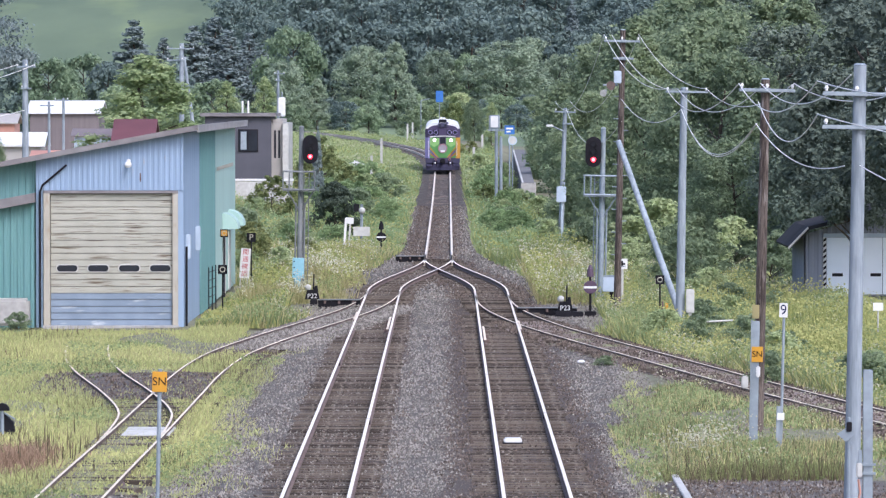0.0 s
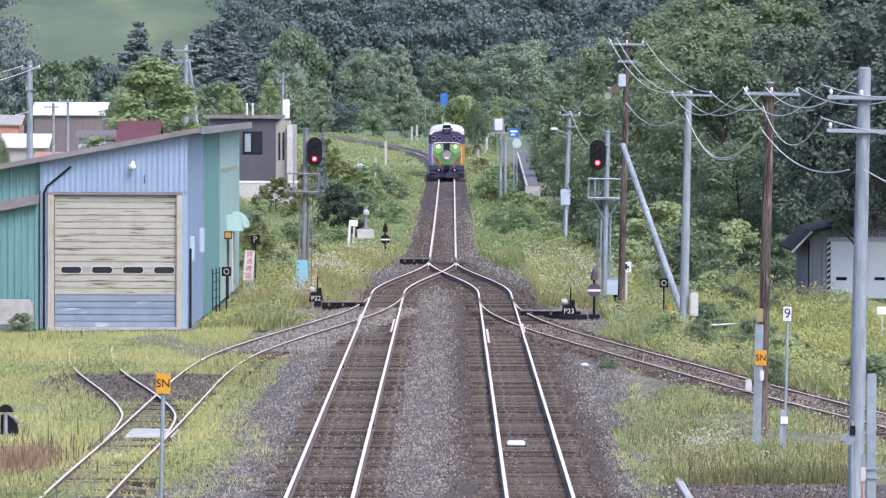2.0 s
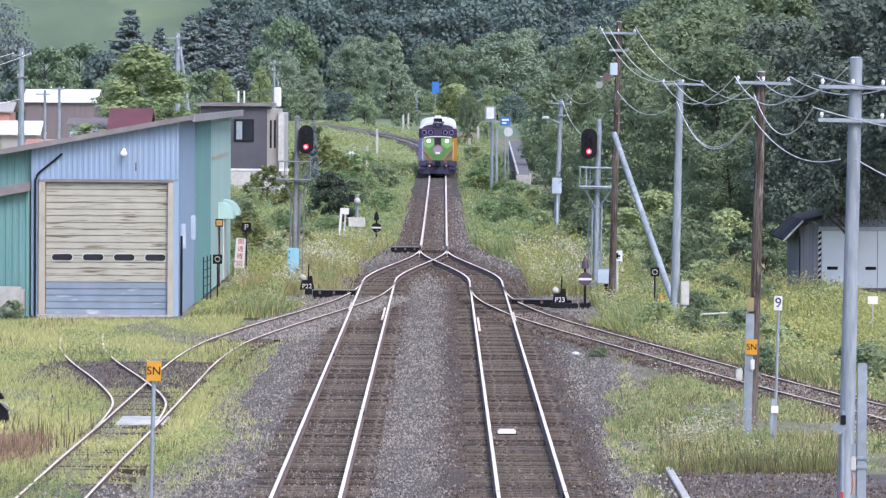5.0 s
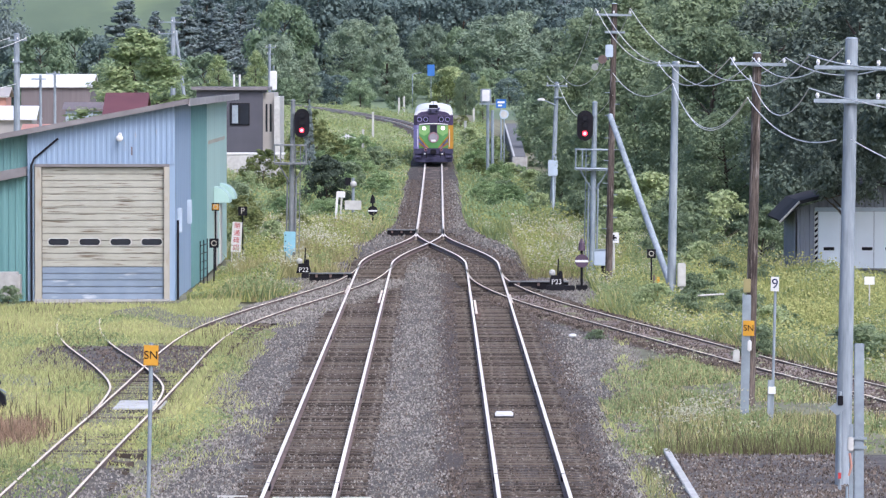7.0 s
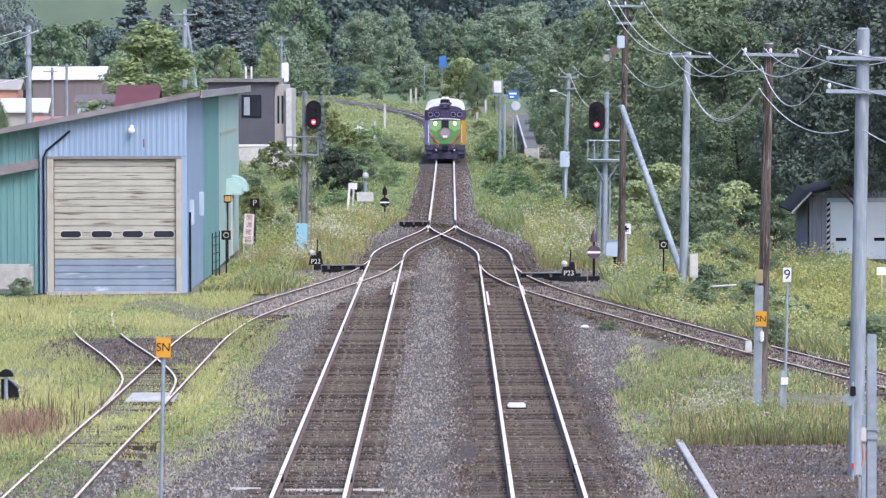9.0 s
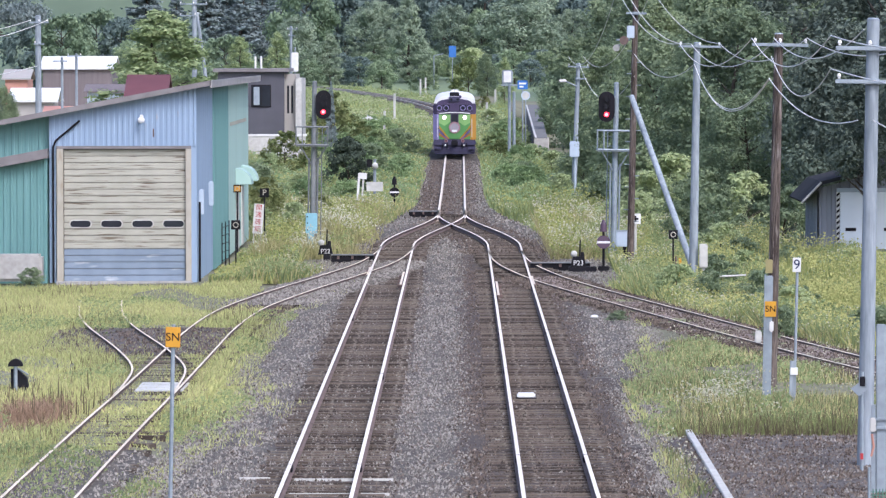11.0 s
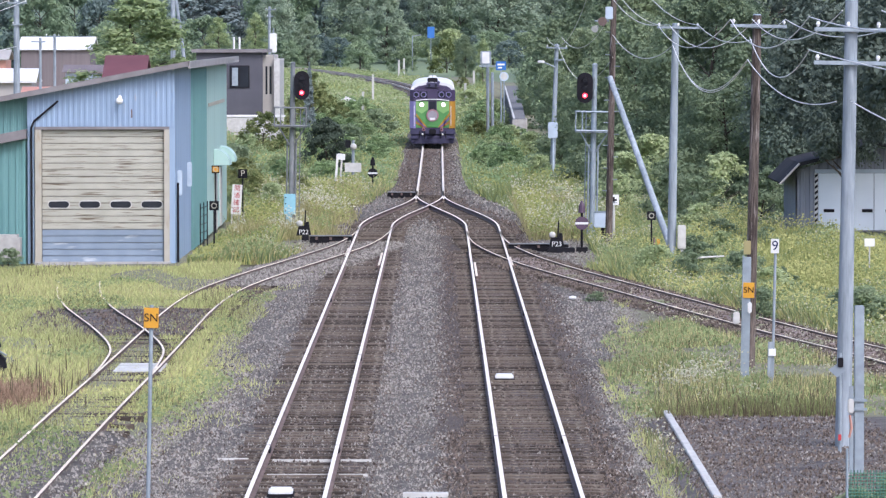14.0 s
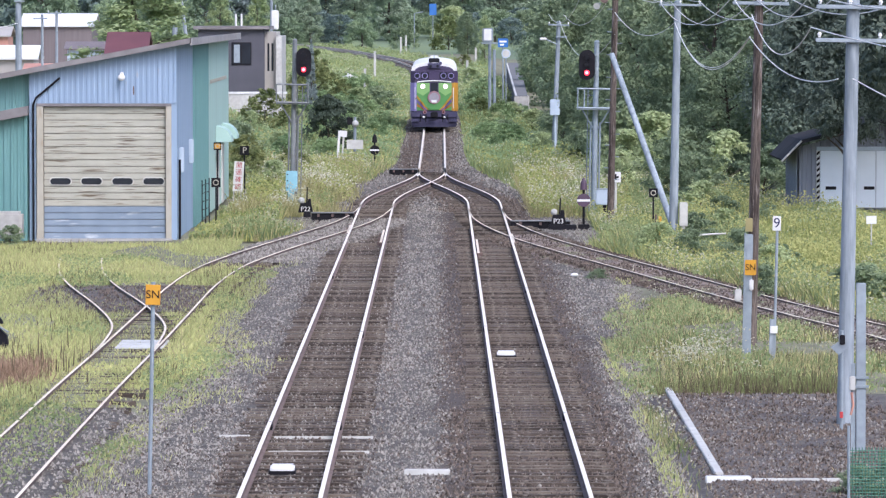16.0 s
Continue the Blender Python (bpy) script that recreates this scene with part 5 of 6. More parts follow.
part("junction_box", Bx(-0.18, -0.09, -0.12, -0.02, 1.18, 1.40, bevel=0.015), "greywhite", q)
part("bracket", Bx(-0.1, 0.12, -0.09, -0.062, 1.22, 1.26), "zinc", q)
part("bracket", Bx(-0.1, 0.12, -0.09, -0.062, 1.36, 1.40), "zinc", q)
part("cable", path_tube(bmesh.new(), [(-0.15, -0.08, 1.15), (-0.12, -0.08, 0.95), (-0.16, -0.08, 0.8)], 0.02, 6), "orange", q)
p9 = thing("guy_plate_post", 6.60, 88.0, -0.35, "grey post with a pale diamond plate beside the pole", "post")
part("post", Tb((-0.05, 0, 0), (-0.05, 0, 1.85), 0.03, n=8), "zinc", p9)
part("plate", prism(bmesh.new(), [(-0.24, 1.58), (-0.1, 1.45), (0.04, 1.57), (-0.06, 1.70)], -0.06, -0.04), "zinc", p9)
part("lock", Bx(-0.09, 0.0, -0.09, -0.062, 1.62, 1.78, bevel=0.01), "black", p9)
part("marker", Bx(-0.08, -0.03, -0.062, -0.05, 0.42, 0.52), "redpaint", p9)

signal(-5.31, 191.8, "railway signal showing red, with a light blue relay box", -1, "ltblue", steel="signalgrey")
signal(5.12, 181.0, "railway signal showing red above a caged platform", 1)

sn_post(-4.17, 76.7, 3.02, 3.2, "yellow plate lettered SN on a thin grey post")
snr = thing("sign_post", 5.98, 105.4, -0.34, "yellow plate lettered SN on a square galvanised post", "sign", group="yellow SN signs", lean=1.0)
part("post", Bx(-0.055, 0.075, -0.05, 0.05, 0, 2.7, bevel=0.012), "zinc", snr)
part("edge", Bx(-0.09, -0.058, -0.07, 0.07, 0, 2.72), "zinc", snr)
pl = part("sign_plate", Bx(-0.075, 0.145, -0.08, -0.055, 1.90, 2.20, bevel=0.004), "yellow", snr, "yellow plate with black letters")
lettering("letters", "SN", 0.17, "black", pl, 0.035, 2.05, -0.084)
part("cable_box", Bx(-0.26, -0.13, -0.08, 0.05, 1.38, 1.62, bevel=0.02), "greywhite", snr)
part("rope_knot", Bx(0.02, 0.10, -0.09, -0.055, 1.60, 1.82, bevel=0.02), "white", snr)
part("old_plate", Bx(-0.08, 0.06, -0.08, -0.055, 2.75, 3.02, bevel=0.01), "drygrass", snr)
number_post()

black_sign(-7.12, 195, 2.15, "P", "small black sign lettered P beside the shed", 0.33)
black_sign(-7.28, 174, 1.62, "", "small black disc sign against the shed wall", 0.30)
yq = black_sign(-7.52, 181, 2.62, "", "small yellow sign on a thin post by the shed", 0.26)
part("yellow_face", Bx(-0.10, 0.10, -0.06, -0.051, 2.40, 2.58), "yellow", yq)
black_sign(6.22, 158.0, 1.72, "", "small dark sign on thin rusty posts", 0.26)
red_board()
fr = thing("wire_rack", -7.55, 170, -0.1, "thin dark metal rack by the shed wall", "rack")
for k in range(3):
    part("upright", Tb((k * 0.06, k * 1.2, 0), (k * 0.06, k * 1.2, 1.5), 0.02, n=6), "black", fr)
for k in range(5):
    part("rung", Tb((0, 0, 0.3 + k * 0.26), (0.12, 2.4, 0.3 + k * 0.26), 0.014, n=5), "black", fr)

switch_stand(-4.55, 181.0, "black switch stand with a pale weight, lettered P22", -1, "P22")
switch_stand(3.72, 170.5, "black switch stand lettered P23", 1, "P23")
ys = thing("switch_stand", -8.98, 108.5, land(-8.98, 108.5), "dark domed switch stand in the yard grass", "switch stand", group="switch stands")
part("body", prism(bmesh.new(), [(-0.10, 0.0), (0.26, 0.0), (0.22, 0.26), (0.04, 0.44), (-0.10, 0.44)], -0.12, 0.12), "black", ys)
part("post", Tb((0.0, -0.13, 0.0), (0.0, -0.13, 0.52), 0.04, n=8), "zinc", ys)
part("dome", prism(bmesh.new(), [(0.15 * math.cos(a), 0.50 + 0.15 * math.sin(a)) for a in np.linspace(0, math.pi, 12)], -0.20, -0.02), "black", ys, "black half-round cap")
part("lever", Tb((0.05, -0.16, 0.46), (0.26, -0.16, 0.33), 0.018, n=6), "zinc", ys)
rod_casing(-4.3, -2.9, 178.5, "dark timber and rod from stand to points")
rod_casing(2.2, 4.1, 171.5, "dark timber and rod from stand to points")
rod_casing(-2.2, -1.0, 228, "dark rod casing beside the far points")
target(4.52, 171, 1.42, "dark target with a white band and a plum lamp", "plum", "plum")
target(-2.95, 238.4, 1.3, "black target with a white band", "black", "black")

ip = thing("instrument_post", -3.99, 249, land(-3.99, 249), "grey instrument post with a square lamp", "post")
part("post", Tb((0, 0, 0), (0, 0, 2.1), 0.07, n=10), "pole", ip)
part("plate", Bx(-0.38, 0.38, -0.12, -0.08, 0.62, 1.05), "greywhite", ip)
part("lamp", Bx(-0.36, -0.1, -0.15, 0.05, 1.75, 2.1, bevel=0.02), "black", ip)
part("lens", ball(bmesh.new(), (0.02, -0.1, 1.8), 0.16), "greywhite", ip)
wp = thing("marker_post", -4.62, 238.4, land(-4.62, 238.4), "leaning white marker post with a bent top", "post", lean=4)
part("post", Bx(-0.05, 0.05, -0.03, 0.03, -0.1, 1.7), "white", wp)
part("post", Bx(0.16, 0.24, -0.03, 0.03, -0.1, 1.6), "greywhite", wp)
part("top", Bx(0.0, 0.34, -0.05, 0.05, 1.45, 1.72), "white", wp)
sp9 = thing("star_post", 5.66, 175, land(5.66, 175), "white plate with a black cross on a post", "sign")
part("post", Tb((0, 0, 0), (0, 0, 1.75), 0.045, n=8), "greywhite", sp9)
spp = part("sign_plate", Bx(-0.17, 0.17, -0.07, -0.05, 1.42, 1.76), "white", sp9)
part("cross", Bx(-0.10, 0.10, -0.076, -0.071, 1.56, 1.62), "black", spp)
part("cross", Bx(-0.03, 0.03, -0.080, -0.0765, 1.49, 1.69), "black", spp)
cb = thing("relay_cabinet", 5.24, 174, land(5.24, 174), "pale blue-grey relay cabinet on a dark leg", "cabinet")
part("body", Bx(-0.24, 0.24, -0.2, 0.1, 0.72, 1.22, bevel=0.02), "cabinet", cb)
part("leg", Bx(-0.02, 0.10, -0.08, 0.04, -0.1, 0.72), "black", cb)
part("drip_edge", Bx(-0.26, 0.26, -0.22, 0.12, 1.222, 1.25), "zinc", cb)
yp = thing("yellow_stake", 6.42, 158.0, land(6.42, 158), "yellow stake by the concrete pole", "post")
part("stake", Bx(-0.04, 0.04, -0.02, 0.02, -0.1, 0.85), "yellow", yp)
part("pipe", Tb((-0.12, 0, -0.1), (-0.12, 0, 0.9), 0.03, n=8), "rust", yp)
mb = thing("meter_box", 7.12, 158.3, land(7.12, 158.3), "white meter box at the foot of the pole", "box")
part("body", Bx(-0.12, 0.12, -0.1, 0.1, 0.55, 1.25, bevel=0.02), "greywhite", mb)
part("stand", Bx(-0.05, 0.05, -0.04, 0.04, -0.1, 0.55), "greywhite", mb)

beacon(1.29, 107.2)
beacon(-2.37, 80.2)
for x, y, w, d in ((-0.21, 80.1, 0.68, 0.25),):
    s = thing("concrete_slab", x, y, rise(y) - 0.16, "flat pale slab lying in the ballast", "slab", group="slabs")
    part("slab", Bx(-w / 2, w / 2, -d / 2, d / 2, -0.05, 0.05, bevel=0.01), "greywhite", s)
for x, y, w in ((-3.35, 87.1, 0.5), (-2.2, 86.8, 1.0), (-1.35, 86.8, 0.5), (-2.2, 83.9, 1.0), (-1.35, 83.9, 0.45)):
    s = thing("cable_duct", x, y, rise(y) - 0.16, "thin pale cable duct across the track", "cable duct", group="cable ducts")
    part("duct", Bx(-w / 2, w / 2, -0.03, 0.03, -0.05, 0.018, bevel=0.005), "greywhite", s)
kb = thing("kerb", 0, 0, -0.12, "pale concrete kerb round the gravel", "kerb", kind="structure")
for k in range(9):
    part("kerb_stone", Bx(4.03, 4.16, 79.2 + k * 2.0, 81.18 + k * 2.0, -0.1, 0.045, bevel=0.01), "greywhite", kb)
part("kerb_stone", Bx(3.86, 4.52, 78.3, 78.6, -0.1, 0.05, bevel=0.01), "white", kb)
for k in range(4):
    part("kerb_stone", Bx(4.54 + k * 1.0, 5.52 + k * 1.0, 78.25, 78.4, -0.1, 0.03, bevel=0.01), "greywhite", kb)
pk = thing("plank_crossing", -6.1, 109.8, -0.12, "pale boards laid across the siding", "boards")
for k in range(3):
    part("plank", Bx(-0.50, 0.48, -1.3 + k * 0.9, -0.45 + k * 0.9, -0.02, 0.06, bevel=0.015), "greywhite", pk)
ng = thing("net_fence", 5.95, 74.8, -0.35, "green plant netting on thin posts", "fence")
for x in (-0.28, 0.6, 1.5):
    part("post", Tb((x, 0, 0), (x, 0, 1.3), 0.02, n=8), "zinc", ng)
nb = bmesh.new()
for k in range(40):
    x = -0.27 + k * 0.045
    tube(nb, (x, 0.0, 0.1), (x, 0.0, 1.0), 0.008, 0.008, 3)
for k in range(20):
    z = 0.1 + k * 0.045
    tube(nb, (-0.27, 0.0, z), (1.5, 0.0, z), 0.008, 0.008, 3)
part("net", nb, "net", ng, "green mesh")
hut()

# houses and lanes behind
dh = house(-12.85, 330, 0.9, 4.05, 9, 4.75, "housegrey", "fascia", "dark grey flat-roofed house with pale end wall", windows=((0.62, 2.65, 1.1, 1.25),))
part("side_bay", Bx(2.028, 2.72, 0.6, 9, -1, 4.6), "beige", dh, "pale end wall")
part("end_strip", Bx(2.723, 3.08, 0.2, 9, -1, 4.35), "greywhite", dh)
for x in (2.25, 2.5):
    part("slit_window", Bx(x - 0.06, x + 0.06, 0.56, 0.597, 2.2, 3.9), "glass", dh)
for x in (0.2, 0.55):
    part("roof_pipe", Tb((x, 2, 4.9), (x, 2, 5.7), 0.06, n=8), "white", dh)
part("curtain", Bx(0.16, 0.52, -0.082, -0.078, 2.72, 3.82), "zinc", dh, "drawn grey curtain")
gw = thing("garden_wall", -11.0, 318, land(-11, 318) - 0.1, "low white garden wall", "wall")
part("wall", Bx(-2.6, 1.8, 0, 0.2, 0, 1.5), "greywhite", gw)
part("coping", Bx(-2.7, 1.9, -0.05, 0.25, 1.503, 1.62), "white", gw)
house(-35.6, 500, 1.0, 6.4, 9, 4.35, "taupe", "white", "taupe house with a white metal roof", pitch=1.1)
house(-31.0, 470, 1.0, 3.2, 5, 2.4, "cabinet", "taupe", "small lean-to house beside a taupe house", pitch=0.6)
house(-25.4, 320, 1.2, 2.4, 4, 2.7, "beige", "white", "small beige house with a white roof", pitch=0.7)
house(-22.3, 300, 1.2, 1.5, 4, 2.0, "orange", "orange", "small orange-walled outbuilding among the houses", pitch=0.5)
house(-39.6, 480, 1.9, 2.0, 6, 2.6, "orange", "beige", "orange-pink house with a pale roof among trees", pitch=0.8)
mr = house(-13.6, 232, 0.5, 1.3, 6, 4.0, "maroon", "maroon", "maroon-clad house standing behind the shed", pitch=1.2)

# poles behind
pole(-19.6, 250, 8.3, 0.17, 0.13, "pole", "concrete utility pole among the houses", arms=((8.0, -0.4, 0.5, 3), (7.0, -0.2, 0.3, 1)), lean=0)
pole(-22.2, 300, 5.9, 0.09, 0.07, "pole", "thin grey pole among the houses", arms=((5.7, -0.5, 0.3, 0),), lean=0)
pole(-21.4, 300, 6.1, 0.09, 0.07, "pole", "thin grey pole among the houses", arms=((6.0, -0.5, 0.3, 2),), lean=0)
pole(-16.3, 330, 9.2, 0.18, 0.13, "pole", "tall concrete pole with a brace", arms=((8.9, -0.9, 0.8, 3), (8.2, -0.9, 0.1, 2)), lean=0)
bb = thing("pole_brace", -15.0, 330, 0.5, "slanting concrete brace pole", "pole")
part("shaft", Tb((0, 0, 0), (-1.15, 0, 8.8), 0.13, 0.09, n=12), "pole", bb)
pole(-12.6, 400, 7.4, 0.12, 0.1, "pole", "distant pole with lamps", arms=((7.2, -0.3, 0.5, 2), (6.7, -0.2, 0.3, 1)), lean=0)
pole(-12.0, 390, 6.0, 0.06, 0.06, "pole", "thin mast with a white case", lean=0)
lm = thing("white_case", -12.0, 389.7, 5.55, "white case on a thin mast", "box")
part("case", Bx(-0.25, 0.25, -0.2, 0.1, -0.1, 1.3, bevel=0.05), "white", lm)
for a, b, s in (((-20.0, 250, 8.3), (-27, 210, 8.6), 1.0), ((-19.2, 250, 8.3), (-26, 210, 8.4), 1.2), ((-19.6, 250, 6.2), (-27, 210, 6.6), 0.8)):
    wire(a, b, s, 0.016)
for x, y, h, label in ((2.93, 326, 4.6, "galvanised pole with a white-faced case"), (3.25, 330, 3.8, "galvanised pole beside the line")):
    pole(x, y, h + 0.6, 0.10, 0.09, "zinc", label, lean=0)
wc = thing("signal_case", 2.80, 325, 5.0, "white-faced case on a pole beside the line", "box")
part("case", Bx(-0.33, 0.33, -0.1, 0.25, -0.1, 0.75, bevel=0.05), "zinc", wc)
part("face", Bx(-0.22, 0.22, -0.13, -0.102, 0.0, 0.68, bevel=0.01), "white", wc)
part("shelf", Bx(-0.4, 0.6, -0.15, 0.35, -0.2, -0.12), "zinc", wc)
for x, y, z, w, h, label in ((4.05, 354, 4.40, 0.66, 0.58, "blue road sign on a post by the lane"), (-1.0, 640, 6.35, 0.85, 1.35, "blue direction sign high over the road")):
    s = thing("road_sign", x, y, land(x, y), label, "road sign", group="blue road signs")
    g0 = land(x, y)
    part("post", Tb((0, 0.05, 0), (0, 0.05, z - g0 + h), 0.05, n=8), "zinc", s)
    pl = part("sign_plate", Bx(-w / 2, w / 2, -0.04, 0.0, z - g0, z - g0 + h), "signblue", s)
    if y > 500:
        continue
    part("white_bar", Bx(-w * 0.35, w * 0.35, -0.05, -0.041, z - g0 + h * 0.55, z - g0 + h * 0.75), "white", pl)
    part("white_bar", Bx(-w * 0.3, w * 0.1, -0.05, -0.041, z - g0 + h * 0.2, z - g0 + h * 0.38), "white", pl)
rd = thing("round_sign", 4.2, 350, land(4.2, 350), "round white-faced traffic mirror on a post by the lane", "traffic mirror")
part("post", Tb((0, 0.05, 0), (0, 0.05, 4.1 - land(4.2, 350)), 0.035, n=8), "zinc", rd)
part("disc", Tb((0, -0.03, 4.02 - land(4.2, 350)), (0, 0.03, 4.02 - land(4.2, 350)), 0.30, n=24), "cabinet", rd)
part("face", Tb((0, -0.031, 4.02 - land(4.2, 350)), (0, -0.036, 4.02 - land(4.2, 350)), 0.22, n=24), "greywhite", rd)
lp = thing("lane_lamp", -3.0, 600, land(-3, 600), "slender street lamp with a short arm", "street lamp")
part("post", Tb((0, 0, 0), (0, 0, 3.9), 0.06, n=8), "zinc", lp)
part("arm", Tb((0, 0, 3.9), (1.0, 0, 4.1), 0.05, n=8), "zinc", lp)
for x, y, h in ((1.95, 405, 2.2), (-5.6, 395, 1.8), (-5.3, 430, 2.4), (6.2, 385, 1.2), (5.1, 352, 1.6), (-4.2, 560, 1.8), (-3.7, 565, 1.9), (3.2, 500, 1.6), (7.6, 470, 1.2)):
    s = thing("marker_post", x, y, land(x, y), "pale concrete marker post by the line", "post", group="marker posts")
    part("post", Bx(-0.09, 0.09, -0.08, 0.08, -0.1, h, bevel=0.02), "greywhite", s)
xs = thing("crossing_sign", -6.75, 395, land(-6.75, 395) + 0.30, "white crossing sign with drooping arms", "sign")
part("post", Bx(-0.14, -0.05, -0.05, 0.05, 0, 1.15), "white", xs)
part("post", Bx(0.05, 0.14, -0.05, 0.05, 0, 1.1), "white", xs)
part("arm", prism(bmesh.new(), [(-0.68, 0.76), (0, 0.95), (0.68, 0.76), (0.62, 0.86), (0, 1.08), (-0.62, 0.86)], -0.1, -0.06), "white", xs)
lane = lambda y: (4.63 + (y - 340) * 0.0083, 5.45 + (y - 340) * 0.0108, 1.43 + (y - 340) * 0.0041)
lb, le = bmesh.new(), bmesh.new()
prev = edge = None
for y in np.arange(340, 500, 5.0):
    a, b, z = lane(y)
    row = [lb.verts.new(p) for p in ((a, y, z - 2.2), (a, y, z), (b, y, z), (b, y, z - 2.2))]
    mark = [le.verts.new((x, y, z + 0.006)) for x in (a + 0.04, a + 0.16)]
    if prev:
        for i in range(3):
            lb.faces.new((prev[i], prev[i + 1], row[i + 1], row[i]))
        le.faces.new((edge[0], edge[1], mark[1], mark[0]))
    else:
        lb.faces.new(row)
    prev, edge = row, mark
lane_ob = tagged(part("lane", lb, "asphalt"), "pale asphalt lane on a low bank beside the line", "road", kind="structure")
part("edge_line", le, "greywhite", lane_ob, "worn white edge line")
fw = thing("lane_wall", 5.0, 339.6, 0.72, "low concrete wall at the end of the lane", "wall")
part("wall", Bx(-0.40, 0.48, 0, 0.25, -1.6, 0.68, bevel=0.02), "concrete", fw)


# ---- trees ----
hill_woods()
R = random.Random(4)
for row, y0 in enumerate((722, 742, 764, 788, 815, 845)):
    k = 0
    x = -0.040 * y0 + R.uniform(0, 3)
    while x < (0.075 - 0.006 * row) * y0:
        y = y0 + R.uniform(-9, 9)
        kind = "conifer" if R.random() < 0.16 else "hill"
        plant(kind, x, y, R.uniform(7.5, 13.0), R.uniform(0.75, 1.05), R.uniform(0, 360), group="trees on the hillside")
        x += R.uniform(4.2, 7.4)
# wood's edge on the right
for kind, x, y, h, w in (("green", 8.6, 236, 8.2, 1.0), ("green", 11.5, 226, 9.3, 1.05), ("pine", 14.2, 232, 10.6, 1.1), ("pine", 17.4, 222, 11.5, 1.1), ("pine", 20.3, 228, 12.5, 1.1), ("greent", 9.6, 255, 10.4, 1.1),
                         ("green", 13.0, 262, 11.5, 1.1), ("greent", 17.0, 258, 12.4, 1.2), ("pine", 21.5, 262, 14.0, 1.2), ("pine", 18.2, 205, 10.5, 1.0), ("dark", 14.6, 208, 8.0, 1.0), ("green", 11.2, 212, 5.6, 1.1),
                         ("greent", 10.5, 300, 12.0, 1.2), ("green", 14.5, 310, 13.5, 1.2), ("greent", 19.5, 312, 15, 1.2), ("pine", 24.5, 312, 16, 1.2), ("green", 8.0, 290, 7.6, 1.0), ("high", 15.4, 171, 11.5, 0.85), ("high", 18.0, 178, 12, 0.9), ("high", 14.0, 191.5, 8.2, 1.05), ("high", 13.7, 181.4, 6.7, 0.8),
                         ("greent", 15.0, 360, 15, 1.2), ("green", 11.5, 372, 12, 1.2), ("dark", 20.5, 365, 17, 1.3), ("pine", 26, 370, 18, 1.3)):
    plant(kind, x, y, h, w, R.uniform(0, 360), group="trees of the wood's edge")
for kind, x, y, h, w in (("ybush", 7.4, 215, 2.4, 1.2), ("gbush", 4.9, 335, 1.3, 1.2), ("bush", 9.6, 203, 2.2, 1.2), ("ybush", 10.8, 206, 2.6, 1.1), ("ybush", 8.7, 222, 3.0, 1.1), ("bush", 12.0, 200, 2.2, 1.1), ("ybush", 6.6, 245, 2.2, 1.2), ("bush", 4.05, 139.2, 0.38, 1.7), ("bush", 6.45, 75.9, 0.75, 1.3), ("bush", 5.9, 76.3, 0.5, 1.3), ("bush", 7.6, 225, 3.4, 1.1), ("bush", 6.2, 232, 2.4, 1.1), ("bush", 9.2, 210, 2.6, 1.0), ("bush", 6.6, 275, 2.4, 1.1), ("ybush", 6.8, 205, 1.8, 1.1), ("bush", 8.4, 196, 2.0, 1.0), ("bush", 3.6, 292, 1.1, 1.2), ("ybush", 8.6, 178, 1.5, 1.2), ("bush", 5.9, 258, 2.7, 1.1),
                         ("bush", 7.6, 128.5, 0.9, 1.2), ("bush", 6.9, 150, 0.9, 1.2), ("bush", 10.4, 172, 0.9, 1.2)):
    plant(kind, x, y, h, w, R.uniform(0, 360))
# behind the bend
for kind, x, y, h, w in (("birch", -6.4, 655, 11.0, 1.0), ("broad", 7.5, 690, 9.8, 1.35), ("birch", -15.5, 640, 6.6, 1.0), ("broad", -19.5, 640, 8.5, 0.9), ("broad", -1.3, 700, 8.0, 0.9), ("far", 2.8, 700, 7.5, 0.9), ("broad", 14.5, 700, 7.5, 1.1),
                         ("far", -9.0, 610, 3.4, 1.3), ("green", 2.7, 560, 4.6, 0.75), ("rbush", 0.8, 590, 4.0, 1.0), ("bush", -4.2, 600, 3.0, 1.2), ("green", 7.8, 440, 4.8, 0.9), ("rbush", 1.9, 470, 1.6, 1.3), ("light", 4.1, 505, 5.0, 0.8),
                         ("far", 8.0, 400, 5.8, 1.0), ("green", 9.5, 470, 6.0, 1.1), ("birch", 19, 690, 11, 1.0), ("broad", -11.2, 700, 8.6, 1.1)):
    plant(kind, x, y, h, w, R.uniform(0, 360))
for i in range(46):
    x = -30 + i * 1.15 + R.uniform(-0.6, 0.6)
    y = R.uniform(625, 668) if x < -9 or x > 3 else R.uniform(660, 690)
    plant(R.choice(("far", "far", "bush", "ybush", "hill")), x, y, R.uniform(2.2, 4.4), 1.2, R.uniform(0, 360), group="scrub at the hill's foot")
for i in range(26):
    x = -46 + i * 3.8 + R.uniform(-1.2, 1.2)
    y = R.uniform(695, 735)
    plant(R.choice(("hill", "hill", "broad", "hill")), x, y, R.uniform(4.0, 6.0) if x < -18 else R.uniform(5.5, 10.0), 1.15, R.uniform(0, 360), group="trees at the hill's foot")
